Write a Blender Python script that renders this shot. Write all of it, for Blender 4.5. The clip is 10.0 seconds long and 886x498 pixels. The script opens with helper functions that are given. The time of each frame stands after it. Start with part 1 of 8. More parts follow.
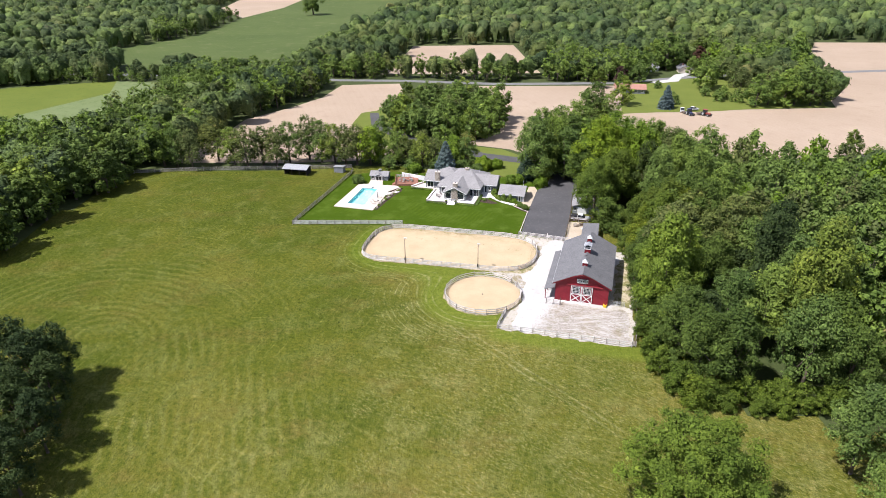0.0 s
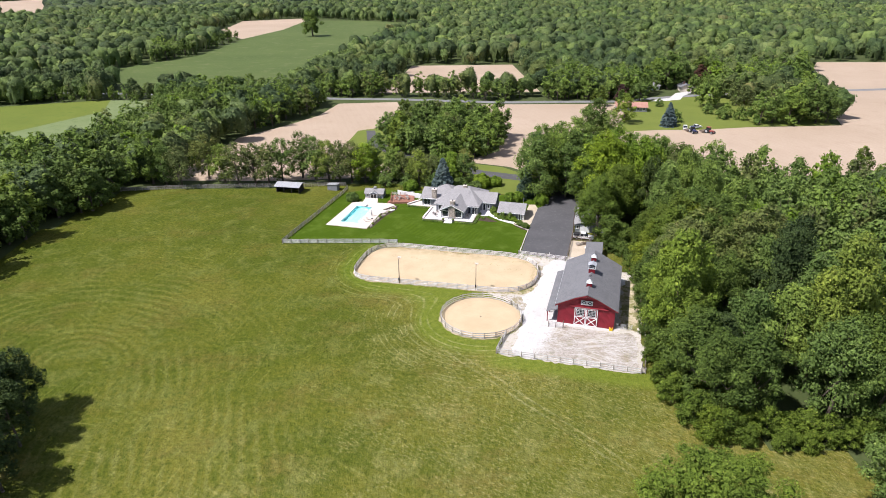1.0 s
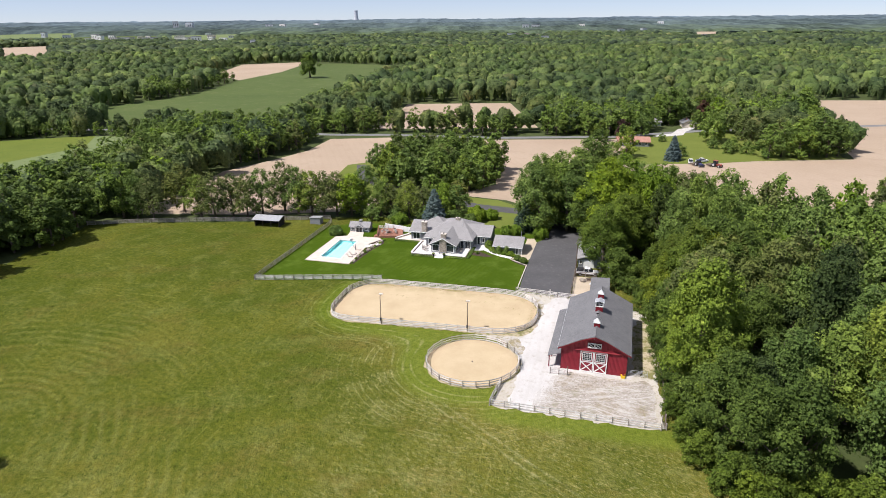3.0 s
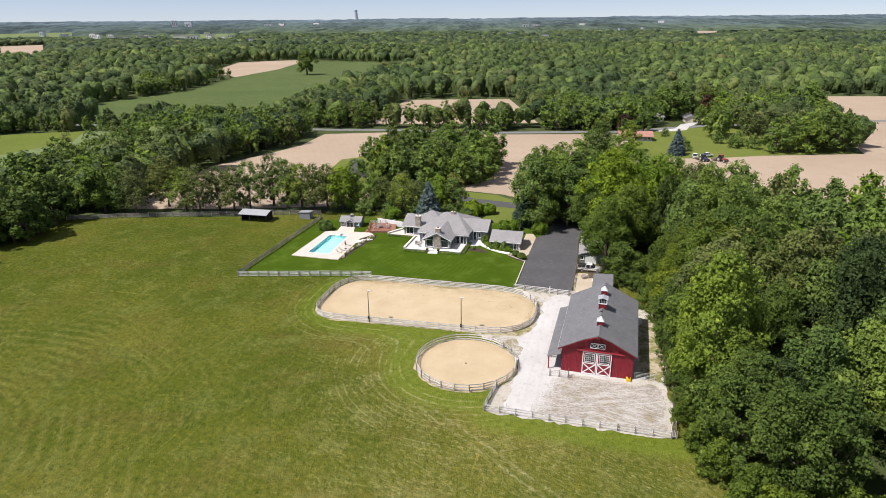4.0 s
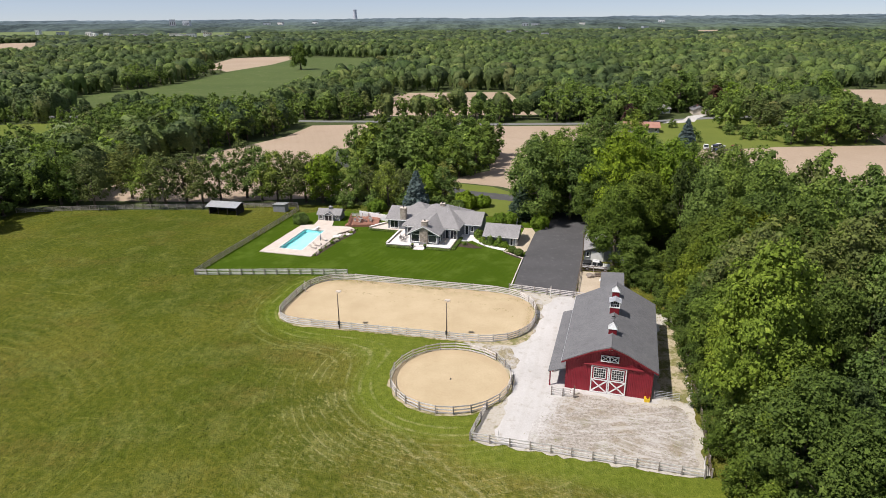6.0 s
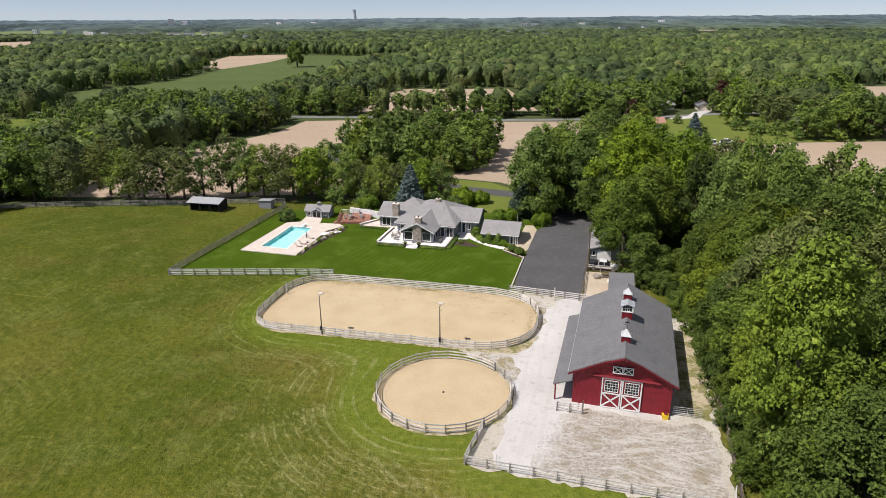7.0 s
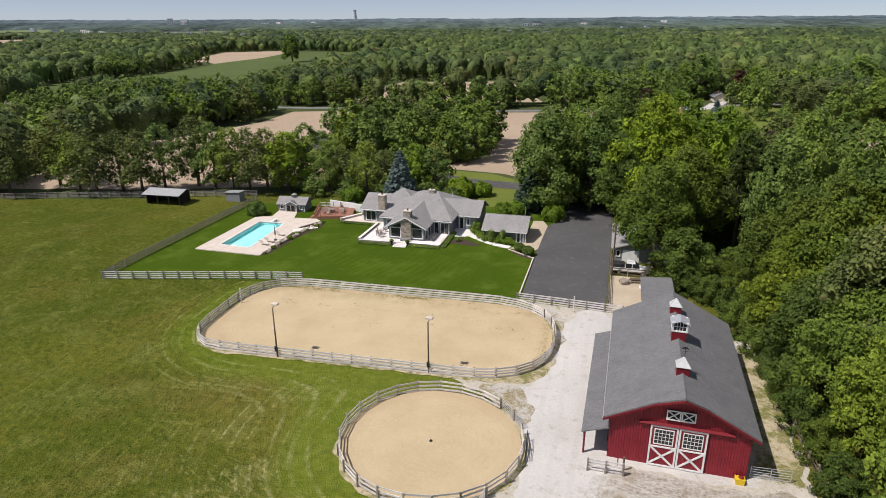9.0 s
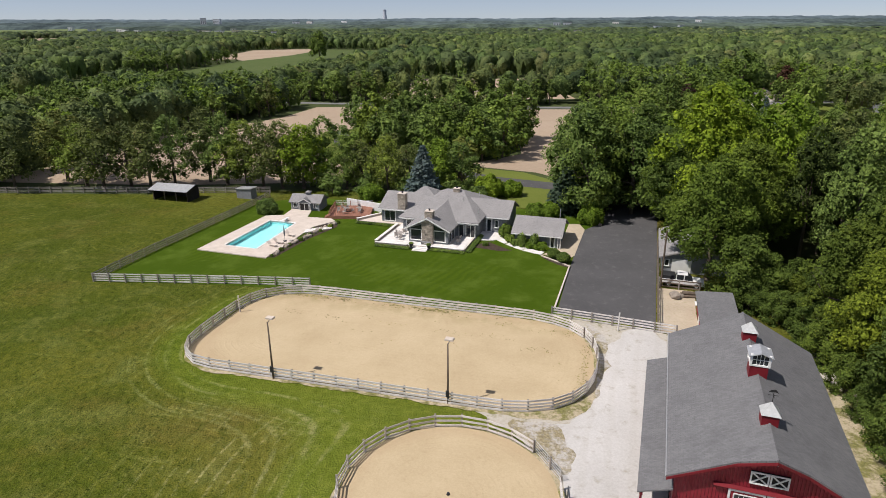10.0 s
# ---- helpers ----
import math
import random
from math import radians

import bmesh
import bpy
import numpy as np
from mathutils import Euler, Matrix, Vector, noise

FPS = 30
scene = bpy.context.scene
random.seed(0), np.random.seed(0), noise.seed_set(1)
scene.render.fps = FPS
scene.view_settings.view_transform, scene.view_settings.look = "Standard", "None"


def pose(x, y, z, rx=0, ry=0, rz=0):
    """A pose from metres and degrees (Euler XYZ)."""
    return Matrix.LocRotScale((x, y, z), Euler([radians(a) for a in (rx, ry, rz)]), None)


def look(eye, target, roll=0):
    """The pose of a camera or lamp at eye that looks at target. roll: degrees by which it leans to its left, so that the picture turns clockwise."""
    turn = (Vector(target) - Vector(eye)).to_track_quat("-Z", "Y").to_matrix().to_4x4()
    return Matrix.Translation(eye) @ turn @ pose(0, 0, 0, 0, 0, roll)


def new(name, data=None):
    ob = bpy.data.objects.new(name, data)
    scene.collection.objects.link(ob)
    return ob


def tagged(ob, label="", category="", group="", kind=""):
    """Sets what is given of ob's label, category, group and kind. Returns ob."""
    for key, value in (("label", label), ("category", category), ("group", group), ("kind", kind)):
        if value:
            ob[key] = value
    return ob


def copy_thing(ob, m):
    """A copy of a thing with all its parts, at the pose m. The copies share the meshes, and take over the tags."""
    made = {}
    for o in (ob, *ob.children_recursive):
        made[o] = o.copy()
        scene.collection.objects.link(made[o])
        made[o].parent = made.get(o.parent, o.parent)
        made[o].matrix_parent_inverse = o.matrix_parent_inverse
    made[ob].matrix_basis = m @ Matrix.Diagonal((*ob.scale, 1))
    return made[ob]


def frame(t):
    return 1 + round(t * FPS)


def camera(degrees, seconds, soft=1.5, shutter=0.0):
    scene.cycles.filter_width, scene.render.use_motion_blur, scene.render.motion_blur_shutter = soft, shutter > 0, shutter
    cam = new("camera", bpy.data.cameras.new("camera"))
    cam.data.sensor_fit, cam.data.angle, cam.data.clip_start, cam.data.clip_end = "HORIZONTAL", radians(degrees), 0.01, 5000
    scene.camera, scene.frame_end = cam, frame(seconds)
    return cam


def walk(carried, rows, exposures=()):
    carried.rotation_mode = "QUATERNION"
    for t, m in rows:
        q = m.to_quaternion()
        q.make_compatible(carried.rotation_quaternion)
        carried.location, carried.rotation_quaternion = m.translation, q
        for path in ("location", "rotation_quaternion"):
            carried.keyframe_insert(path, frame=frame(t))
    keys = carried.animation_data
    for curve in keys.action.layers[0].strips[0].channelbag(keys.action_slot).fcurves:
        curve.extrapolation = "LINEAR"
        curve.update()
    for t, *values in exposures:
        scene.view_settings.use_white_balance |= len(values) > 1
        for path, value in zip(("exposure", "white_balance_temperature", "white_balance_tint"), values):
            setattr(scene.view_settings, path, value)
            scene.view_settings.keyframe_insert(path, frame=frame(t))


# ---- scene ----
cam = camera(70.7, 10.0, soft=0.9)
METRES, EYE, TILT, LEAN, TURN = 96.0, 74.0, -26.2, 0.5, 0.0
ROWS = [
    (0.0, 0.0, 0.0, 0.0, 0.0, 0.0, -0.0),
    (0.5, 0.005, 0.0426, -0.0022, 0.01, 0.4, 0.01),
    (1.0, 0.0106, 0.0849, -0.0044, 0.02, 1.98, 0.02),
    (1.5, 0.0167, 0.1275, -0.0068, 0.01, 3.62, 0.02),
    (2.0, 0.023, 0.1706, -0.0094, 0.01, 5.26, 0.03),
    (2.5, 0.0306, 0.2156, -0.0136, 0.01, 5.96, 0.02),
    (4.0, 0.0546, 0.351, -0.0212, 0.02, 6.03, 0.0),
    (4.5, 0.0631, 0.3981, -0.0235, 0.02, 6.05, -0.01),
    (5.0, 0.0709, 0.446, -0.022, 0.02, 6.07, -0.01),
    (5.5, 0.078, 0.4942, -0.0173, 0.01, 6.08, -0.02),
    (7.0, 0.0945, 0.6479, -0.0069, -0.07, 6.15, -0.08),
    (7.5, 0.0982, 0.7025, -0.0027, -0.09, 6.2, -0.08),
    (8.0, 0.1012, 0.7587, 0.0018, -0.11, 6.24, -0.1),
    (8.5, 0.1044, 0.8156, 0.0074, -0.11, 6.25, -0.12),
    (9.0, 0.1077, 0.8733, 0.013, -0.03, 6.28, -0.19),
    (9.5, 0.1096, 0.9312, 0.022, 0.58, 6.27, -0.5),
    (10.0, 0.1096, 0.9884, 0.0335, 2.26, 6.27, -1.34),
]
walk(cam, [(t, pose(0, 0, EYE, TILT, LEAN, TURN) @ pose(METRES * x, METRES * y, METRES * z, 90 + pitch, roll, yaw)) for t, x, y, z, yaw, pitch, roll in ROWS],
     exposures=[(0.0, 0.62, 6060, 18), (2.5, 0.46, 6190, 17), (5.0, 0.27, 6390, 15), (7.5, 0.12, 6430, 15), (10.0, -0.02, 6450, 15)])

# ---- world, sun, exposure ----
SUN_EL, SUN_AZ = radians(57.0), math.atan2(-0.93, -0.37)      # azimuth from +y towards +x
to_sun = Vector((math.sin(SUN_AZ) * math.cos(SUN_EL), math.cos(SUN_AZ) * math.cos(SUN_EL), math.sin(SUN_EL)))
world = bpy.data.worlds.new("sky")
scene.world = world
world.use_nodes = True
wn = world.node_tree.nodes
sky = wn.new("ShaderNodeTexSky")
sky.sky_type, sky.sun_disc = "NISHITA", False
sky.sun_elevation, sky.sun_rotation = SUN_EL, SUN_AZ
sky.altitude, sky.air_density, sky.dust_density, sky.ozone_density = 0, 0.55, 0.0, 3.0
wn["Background"].inputs[1].default_value = 0.086
haze = wn.new("ShaderNodeMix")
haze.data_type = "RGBA"
haze.inputs[0].default_value = 0.46
haze.inputs[7].default_value = (5.0, 5.3, 6.2, 1)               # a thin even summer haze over the blue
world.node_tree.links.new(sky.outputs[0], haze.inputs[6])
world.node_tree.links.new(haze.outputs[2], wn["Background"].inputs[0])
sun = new("sun", bpy.data.lights.new("sun", "SUN"))
sun.data.energy, sun.data.angle, sun.data.color = 4.65, radians(0.53), (1.0, 0.955, 0.88)
sun.matrix_world = look(to_sun * 300, (0, 0, 0))

# ---- the estate's own axes: u along the arena, v up the drive ----
ROT = -15.2
CU, SU = 0.9650, 0.2622


def smooth(a):
    a = min(1.0, max(0.0, a))
    return a * a * (3 - 2 * a)


def W(u, v):
    return CU * u + SU * v, -SU * u + CU * v


def height(x, y):
    """The lie of the land: the pasture falls a little to the west, far hills close the view."""
    z = -2.4 * smooth((-16 - x) / 38) * smooth((188 - y) / 60)
    r = math.hypot(x, y)
    if r > 900:
        z += 50 * smooth((r - 2200) / 2700) + 5 * smooth((r - 900) / 600) * noise.noise((x / 520, y / 520, 3.1))
    return z


# ---- mesh building ----
class Geo:
    """Collects vertices and faces of one mesh."""

    def __init__(self):
        self.v, self.f, self.m = [], [], []

    def add(self, verts, faces, mi=0):
        n = len(self.v)
        self.v += [tuple(p) for p in verts]
        self.f += [tuple(i + n for i in f) for f in faces]
        self.m += [mi] * len(faces)

    def box(self, x0, x1, y0, y1, z0, z1, mi=0, bevel=0.0):
        if bevel <= 0:
            v = [(x, y, z) for z in (z0, z1) for y in (y0, y1) for x in (x0, x1)]
            self.add(v, [(0, 2, 3, 1), (4, 5, 7, 6), (0, 1, 5, 4), (2, 6, 7, 3), (0, 4, 6, 2), (1, 3, 7, 5)], mi)
            return
        b = bevel
        v = []
        for z, i in ((z0, 0), (z1 - b, 0), (z1, b)):
            v += [(x0 + i, y0 + i, z), (x1 - i, y0 + i, z), (x1 - i, y1 - i, z), (x0 + i, y1 - i, z)]
        f = [(3, 2, 1, 0), (8, 9, 10, 11)]
        for k in (0, 4):
            f += [(k + i, k + (i + 1) % 4, k + 4 + (i + 1) % 4, k + 4 + i) for i in range(4)]
        self.add(v, f, mi)

    def prism(self, poly, axis, a0, a1, mi=0):
        """A polygon in two coordinates drawn out along the third (axis 0, 1 or 2)."""
        n = len(poly)

        def put(p, a):
            return ((a, p[0], p[1]), (p[0], a, p[1]), (p[0], p[1], a))[axis]
        v = [put(p, a0) for p in poly] + [put(p, a1) for p in poly]
        f = [tuple(range(n))[::-1], tuple(range(n, 2 * n))]
        f += [(i, (i + 1) % n, n + (i + 1) % n, n + i) for i in range(n)]
        self.add(v, f, mi)

    def tube(self, p0, p1, r0, r1, n=8, mi=0):
        p0, p1 = Vector(p0), Vector(p1)
        d = (p1 - p0).normalized()
        a = d.orthogonal().normalized()
        b = d.cross(a)
        v = []
        for p, r in ((p0, r0), (p1, r1)):
            v += [p + r * (math.cos(k * 2 * math.pi / n) * a + math.sin(k * 2 * math.pi / n) * b) for k in range(n)]
        f = [(k, (k + 1) % n, n + (k + 1) % n, n + k) for k in range(n)]
        f += [tuple(range(n))[::-1], tuple(range(n, 2 * n))]
        self.add(v, f, mi)

    def ball(self, c, rx, ry, rz, seg=10, rings=6, mi=0, rough=0.0, seed=0):
        rnd = random.Random(seed)
        v = [(c[0], c[1], c[2] - rz)]
        for j in range(1, rings):
            a = -math.pi / 2 + math.pi * j / rings
            for k in range(seg):
                s = 1 + rough * rnd.uniform(-1, 1)
                b = 2 * math.pi * k / seg
                v.append((c[0] + rx * s * math.cos(a) * math.cos(b), c[1] + ry * s * math.cos(a) * math.sin(b), c[2] + rz * s * math.sin(a)))
        v.append((c[0], c[1], c[2] + rz))
        f = [(0, 1 + (k + 1) % seg, 1 + k) for k in range(seg)]
        for j in range(rings - 2):
            f += [(1 + j * seg + k, 1 + j * seg + (k + 1) % seg, 1 + (j + 1) * seg + (k + 1) % seg, 1 + (j + 1) * seg + k) for k in range(seg)]
        e, t = 1 + (rings - 2) * seg, len(v) - 1
        f += [(e + k, e + (k + 1) % seg, t) for k in range(seg)]
        self.add(v, f, mi)

    def mesh(self, name, mats, soft=False):
        me = bpy.data.meshes.new(name)
        me.from_pydata(self.v, [], self.f)
        for m in (mats if isinstance(mats, (list, tuple)) else [mats]):
            me.materials.append(m)
        if any(self.m):
            me.polygons.foreach_set("material_index", self.m)
        if soft:
            me.polygons.foreach_set("use_smooth", [True] * len(self.f))
        me.update()
        return me


def part(name, geo, mats, parent=None, label="", soft=False):
    """One mesh object, under its thing or part."""
    ob = new(name, geo if isinstance(geo, bpy.types.Mesh) else geo.mesh(name, mats, soft))
    if parent is not None:
        ob.parent = parent
    return tagged(ob, label) if label else ob


def thing(name, m, label, category, group="", kind=""):
    ob = new(name)
    ob.empty_display_size = 0.5
    ob.matrix_basis = m
    return tagged(ob, label, category, group, kind)


def at(u, v, z=0.0, turn=0.0):
    """The pose of a thing of the estate, on its axes."""
    x, y = W(u, v)
    return pose(x, y, height(x, y) + z, 0, 0, ROT + turn)


# ---- materials ----
def material(name):
    m = bpy.data.materials.new(name)
    m.use_nodes = True
    return m, m.node_tree.nodes, m.node_tree.links, m.node_tree.nodes["Principled BSDF"]


class Net:
    """Short hand for node trees."""

    def __init__(self, m):
        self.n, self.l = m.node_tree.nodes, m.node_tree.links

    def put(self, sock, val):
        if isinstance(val, bpy.types.NodeSocket):
            self.l.new(val, sock)
        else:
            sock.default_value = val

    def math(self, op, a, b=0.0, c=0.0):
        k = self.n.new("ShaderNodeMath")
        k.operation = op
        for i, q in enumerate((a, b, c)):
            self.put(k.inputs[i], q)
        return k.outputs[0]

    def where(self):
        return self.n.new("ShaderNodeNewGeometry").outputs["Position"]

    def obj(self):
        return self.n.new("ShaderNodeTexCoord").outputs["Object"]

    def xyz(self, p):
        k = self.n.new("ShaderNodeSeparateXYZ")
        self.l.new(p, k.inputs[0])
        return k.outputs

    def turned(self, x, y, a, along, across):
        """Ground axes turned by a degrees, stretched along and across."""
        c, s = math.cos(math.radians(a)), math.sin(math.radians(a))
        k = self.n.new("ShaderNodeCombineXYZ")
        self.l.new(self.math("MULTIPLY", self.math("ADD", self.math("MULTIPLY", x, c), self.math("MULTIPLY", y, s)), 1 / along), k.inputs[0])
        self.l.new(self.math("MULTIPLY", self.math("SUBTRACT", self.math("MULTIPLY", y, c), self.math("MULTIPLY", x, s)), 1 / across), k.inputs[1])
        return k.outputs[0]

    def scale(self, p, s):
        k = self.n.new("ShaderNodeVectorMath")
        k.operation = "MULTIPLY"
        self.l.new(p, k.inputs[0])
        k.inputs[1].default_value = s
        return k.outputs[0]

    def noise(self, p, size, detail=4.0, rough=0.6, twist=0.0):
        k = self.n.new("ShaderNodeTexNoise")
        self.l.new(p, k.inputs["Vector"])
        k.inputs["Scale"].default_value = 1.0 / size
        k.inputs["Detail"].default_value, k.inputs["Roughness"].default_value = detail, rough
        k.inputs["Distortion"].default_value = twist
        return k.outputs["Fac"]

    def ramp(self, f, stops):
        k = self.n.new("ShaderNodeValToRGB")
        e = k.color_ramp.elements
        while len(e) < len(stops):
            e.new(0.5)
        for q, (at_, col) in zip(e, stops):
            q.position, q.color = at_, (*col, 1) if len(col) == 3 else col
        self.put(k.inputs[0], f)
        return k.outputs[0]

    def step(self, f, a, b):
        k = self.n.new("ShaderNodeMapRange")
        k.interpolation_type = "SMOOTHSTEP"
        self.put(k.inputs[0], f)
        k.inputs[1].default_value, k.inputs[2].default_value = a, b
        return k.outputs[0]

    def mix(self, f, a, b, mode="MIX"):
        k = self.n.new("ShaderNodeMix")
        k.data_type, k.blend_type = "RGBA", mode
        self.put(k.inputs[0], f)
        for s, q in ((k.inputs[6], a), (k.inputs[7], b)):
            self.put(s, (*q, 1) if isinstance(q, tuple) else q)
        return k.outputs[2]

    def bump(self, f, strength, dist, bsdf):
        k = self.n.new("ShaderNodeBump")
        k.inputs["Strength"].default_value, k.inputs["Distance"].default_value = strength, dist
        self.l.new(f, k.inputs["Height"])
        self.l.new(k.outputs[0], bsdf.inputs["Normal"])

    def random(self):
        return self.n.new("ShaderNodeObjectInfo").outputs["Random"]

    def island(self):
        return self.n.new("ShaderNodeNewGeometry").outputs["Random Per Island"]


def plain(name, dark, light, size=0.6, rough=0.8, metal=0.0, bump=0.2, dist=0.02, fine=0.06, rand=0.0, spec=0.3):
    """A surface of two tones, mottled at two scales, with fine relief."""
    m, n, l, b = material(name)
    t = Net(m)
    p = t.obj()
    a, c = t.noise(p, size, 5.0), t.noise(p, fine, 3.0)
    f = t.math("ADD", t.math("MULTIPLY", a, 0.65), t.math("MULTIPLY", c, 0.35))
    col = t.ramp(f, [(0.33, dark), (0.67, light)])
    if rand:
        col = t.mix(1.0, col, t.ramp(t.random(), [(0, (1 - rand,) * 3), (1, (1 + rand,) * 3)]), "MULTIPLY")
    l.new(col, b.inputs["Base Color"])
    b.inputs["Roughness"].default_value, b.inputs["Metallic"].default_value = rough, metal
    b.inputs["Specular IOR Level"].default_value = spec
    if bump:
        t.bump(c, bump, dist, b)
    return m


def foliage(name, dark, light, tint=(0.2, 0.22, 0.03), puff=0.8, vary=0.28, stand=0.0):
    """Leaves: each clump its own green, light shining through; stands of like trees in a far wood."""
    m, n, l, b = material(name)
    t = Net(m)
    col = t.ramp(t.island(), [(0.0, tuple((1 - vary) * p + vary * q for p, q in zip(dark, light))), (0.55, tuple((p + q) / 2 for p, q in zip(dark, light))), (0.93, tuple((vary - 0.03) * p + (1.03 - vary) * q for p, q in zip(dark, light))), (1.0, tint)])
    tone = t.ramp(t.noise(t.where(), 9.0, 2.0), [(0.3, (0.72, 0.76, 0.78)), (0.7, (1.25, 1.2, 1.1))])
    col = t.mix(1.0, col, tone, "MULTIPLY")
    own = t.ramp(t.random(), [(0.0, (0.8, 0.84, 0.85)), (0.5, (1, 1, 1)), (0.85, (1.12, 1.1, 0.9)), (1.0, (1.3, 1.15, 0.8))])
    col = t.mix(1.0, col, own, "MULTIPLY")
    # shaded gaps and lit tips among the leaves, mottled into the colour
    leaf_shade = t.noise(t.where(), 0.42, 3.0, 0.75)
    col = t.mix(1.0, col, t.ramp(leaf_shade, [(0.32, (0.56, 0.58, 0.56)), (0.52, (1.0, 1.0, 0.95)), (0.68, (1.48, 1.44, 1.08))]), "MULTIPLY")
    if stand:
        kin = t.noise(t.where(), stand, 4.0, 0.6)
        col = t.mix(1.0, col, t.ramp(kin, [(0.36, (0.66, 0.72, 0.80)), (0.5, (1.0, 1.0, 1.0)), (0.64, (1.26, 1.20, 1.05))]), "MULTIPLY")
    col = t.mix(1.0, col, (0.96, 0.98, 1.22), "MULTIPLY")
    l.new(col, b.inputs["Base Color"])
    t.bump(t.noise(t.where(), puff, 4.0, 0.7), 0.7, 0.5 * puff, b)
    b.inputs["Roughness"].default_value, b.inputs["Specular IOR Level"].default_value = 0.65, 0.12
    tr = n.new("ShaderNodeBsdfTranslucent")
    l.new(col, tr.inputs[0])
    mx = n.new("ShaderNodeMixShader")
    mx.inputs[0].default_value = 0.28
    l.new(b.outputs[0], mx.inputs[1])
    l.new(tr.outputs[0], mx.inputs[2])
    l.new(mx.outputs[0], n["Material Output"].inputs[0])
    return m


def grass_field():
    """The mown pasture: swaths, dry clippings, wheel tracks."""
    m, n, l, b = material("pasture_grass")
    t = Net(m)
    p = t.where()
    x, y, z = t.xyz(p)
    big, mid = t.noise(p, 38.0, 3.0), t.noise(p, 6.0, 5.0, 0.65)
    fine, tuft = t.noise(p, 0.55, 4.0, 0.7), t.noise(p, 0.16, 2.0, 0.6)
    col = t.ramp(big, [(0.30, (0.066, 0.090, 0.010)), (0.5, (0.114, 0.122, 0.016)), (0.66, (0.172, 0.156, 0.030))])
    brown = t.step(t.noise(t.scale(p, (1.0, 1.7, 1.0)), 17.0, 4.0, 0.65), 0.50, 0.68)
    col = t.mix(t.math("MULTIPLY", brown, 0.55), col, (0.150, 0.118, 0.030))
    col = t.mix(t.step(mid, 0.46, 0.72), col, (0.160, 0.162, 0.040))
    # swaths that run up the pasture and turn west round its head
    wob = t.math("MULTIPLY", t.math("SUBTRACT", t.noise(p, 14.0, 4.0, 0.7), 0.5), 4.0)
    ax = t.math("ADD", t.math("SUBTRACT", x, -74.0), t.math("MULTIPLY", t.math("SUBTRACT", 112.0, y), -0.28))
    ay = t.math("MAXIMUM", t.math("SUBTRACT", y, 112.0), 0.0)
    d = t.math("SQRT", t.math("ADD", t.math("MULTIPLY", ax, ax), t.math("MULTIPLY", ay, ay)))
    wave = t.math("SINE", t.math("MULTIPLY", t.math("ADD", d, wob), 2 * math.pi / 2.6))
    near = t.math("MULTIPLY", t.math("SUBTRACT", 1.0, t.step(d, 32.0, 54.0)), t.step(t.noise(p, 13.0, 4.0), 0.38, 0.64))
    ring = t.math("MULTIPLY", t.math("MULTIPLY", t.step(wave, 0.1, 0.9), near), t.math("ADD", 0.25, t.step(fine, 0.35, 0.7)))
    col = t.mix(t.math("MULTIPLY", ring, 0.42), col, (0.26, 0.245, 0.085))
    low = t.math("MULTIPLY", t.math("MULTIPLY", t.step(wave, -0.2, -0.95), near), 0.36)
    col = t.mix(low, col, (0.060, 0.090, 0.012))
    # passes round arena and pen
    px, py = t.math("SUBTRACT", x, 8.6), t.math("SUBTRACT", y, 126.1)
    pr = t.math("SUBTRACT", t.math("SQRT", t.math("ADD", t.math("MULTIPLY", px, px), t.math("MULTIPLY", py, py))), 8.9)
    au = t.math("ADD", t.math("SUBTRACT", t.math("MULTIPLY", x, 0.9732), t.math("MULTIPLY", y, 0.23)), 32.65)
    av = t.math("SUBTRACT", t.math("ADD", t.math("MULTIPLY", x, 0.23), t.math("MULTIPLY", y, 0.9732)), 147.05)
    qu = t.math("MAXIMUM", t.math("SUBTRACT", t.math("ABSOLUTE", au), 14.0), 0.0)
    qv = t.math("MAXIMUM", t.math("SUBTRACT", t.math("ABSOLUTE", av), 2.0), 0.0)
    ar = t.math("SUBTRACT", t.math("SQRT", t.math("ADD", t.math("MULTIPLY", qu, qu), t.math("MULTIPLY", qv, qv))), 8.6)
    dist = t.math("SMOOTH_MIN", pr, ar, 13.0)
    rings = None
    for gap, far, wide in ((pr, 24.0, 1.25), (ar, 10.0, 1.2)):
        turn = t.math("SINE", t.math("MULTIPLY", t.math("ADD", gap, t.math("MULTIPLY", wob, 0.3)), 2 * math.pi / wide))
        belt = t.math("MULTIPLY", t.step(gap, 1.0, 2.4), t.math("SUBTRACT", 1.0, t.step(gap, far * 0.45, far)))
        f = t.math("MULTIPLY", t.math("MULTIPLY", t.step(turn, 0.62, 0.99), belt), t.step(t.noise(p, 6.0, 5.0, 0.7), 0.42, 0.62))
        rings = f if rings is None else t.math("MAXIMUM", t.math("MULTIPLY", rings, t.step(ar, 2.0, 6.0)), f)
    col = t.mix(t.math("MULTIPLY", t.math("MULTIPLY", rings, t.step(fine, 0.40, 0.58)), 0.8), col, (0.36, 0.335, 0.15))
    # the fresh strip beside fences and yard
    yl = t.math("SUBTRACT", 110.5, t.math("ADD", t.math("MULTIPLY", x, 0.262), t.math("MULTIPLY", y, 0.965)))
    yx = t.math("MULTIPLY", t.step(x, 6.0, 12.0), t.step(yl, -1.0, 0.0))
    strip = t.math("MAXIMUM", t.math("SUBTRACT", 1.0, t.step(t.math("ADD", dist, t.math("MULTIPLY", wob, 0.5)), 3.2, 7.5)), t.math("MULTIPLY", yx, t.math("SUBTRACT", 1.0, t.step(yl, 2.5, 6.0))))
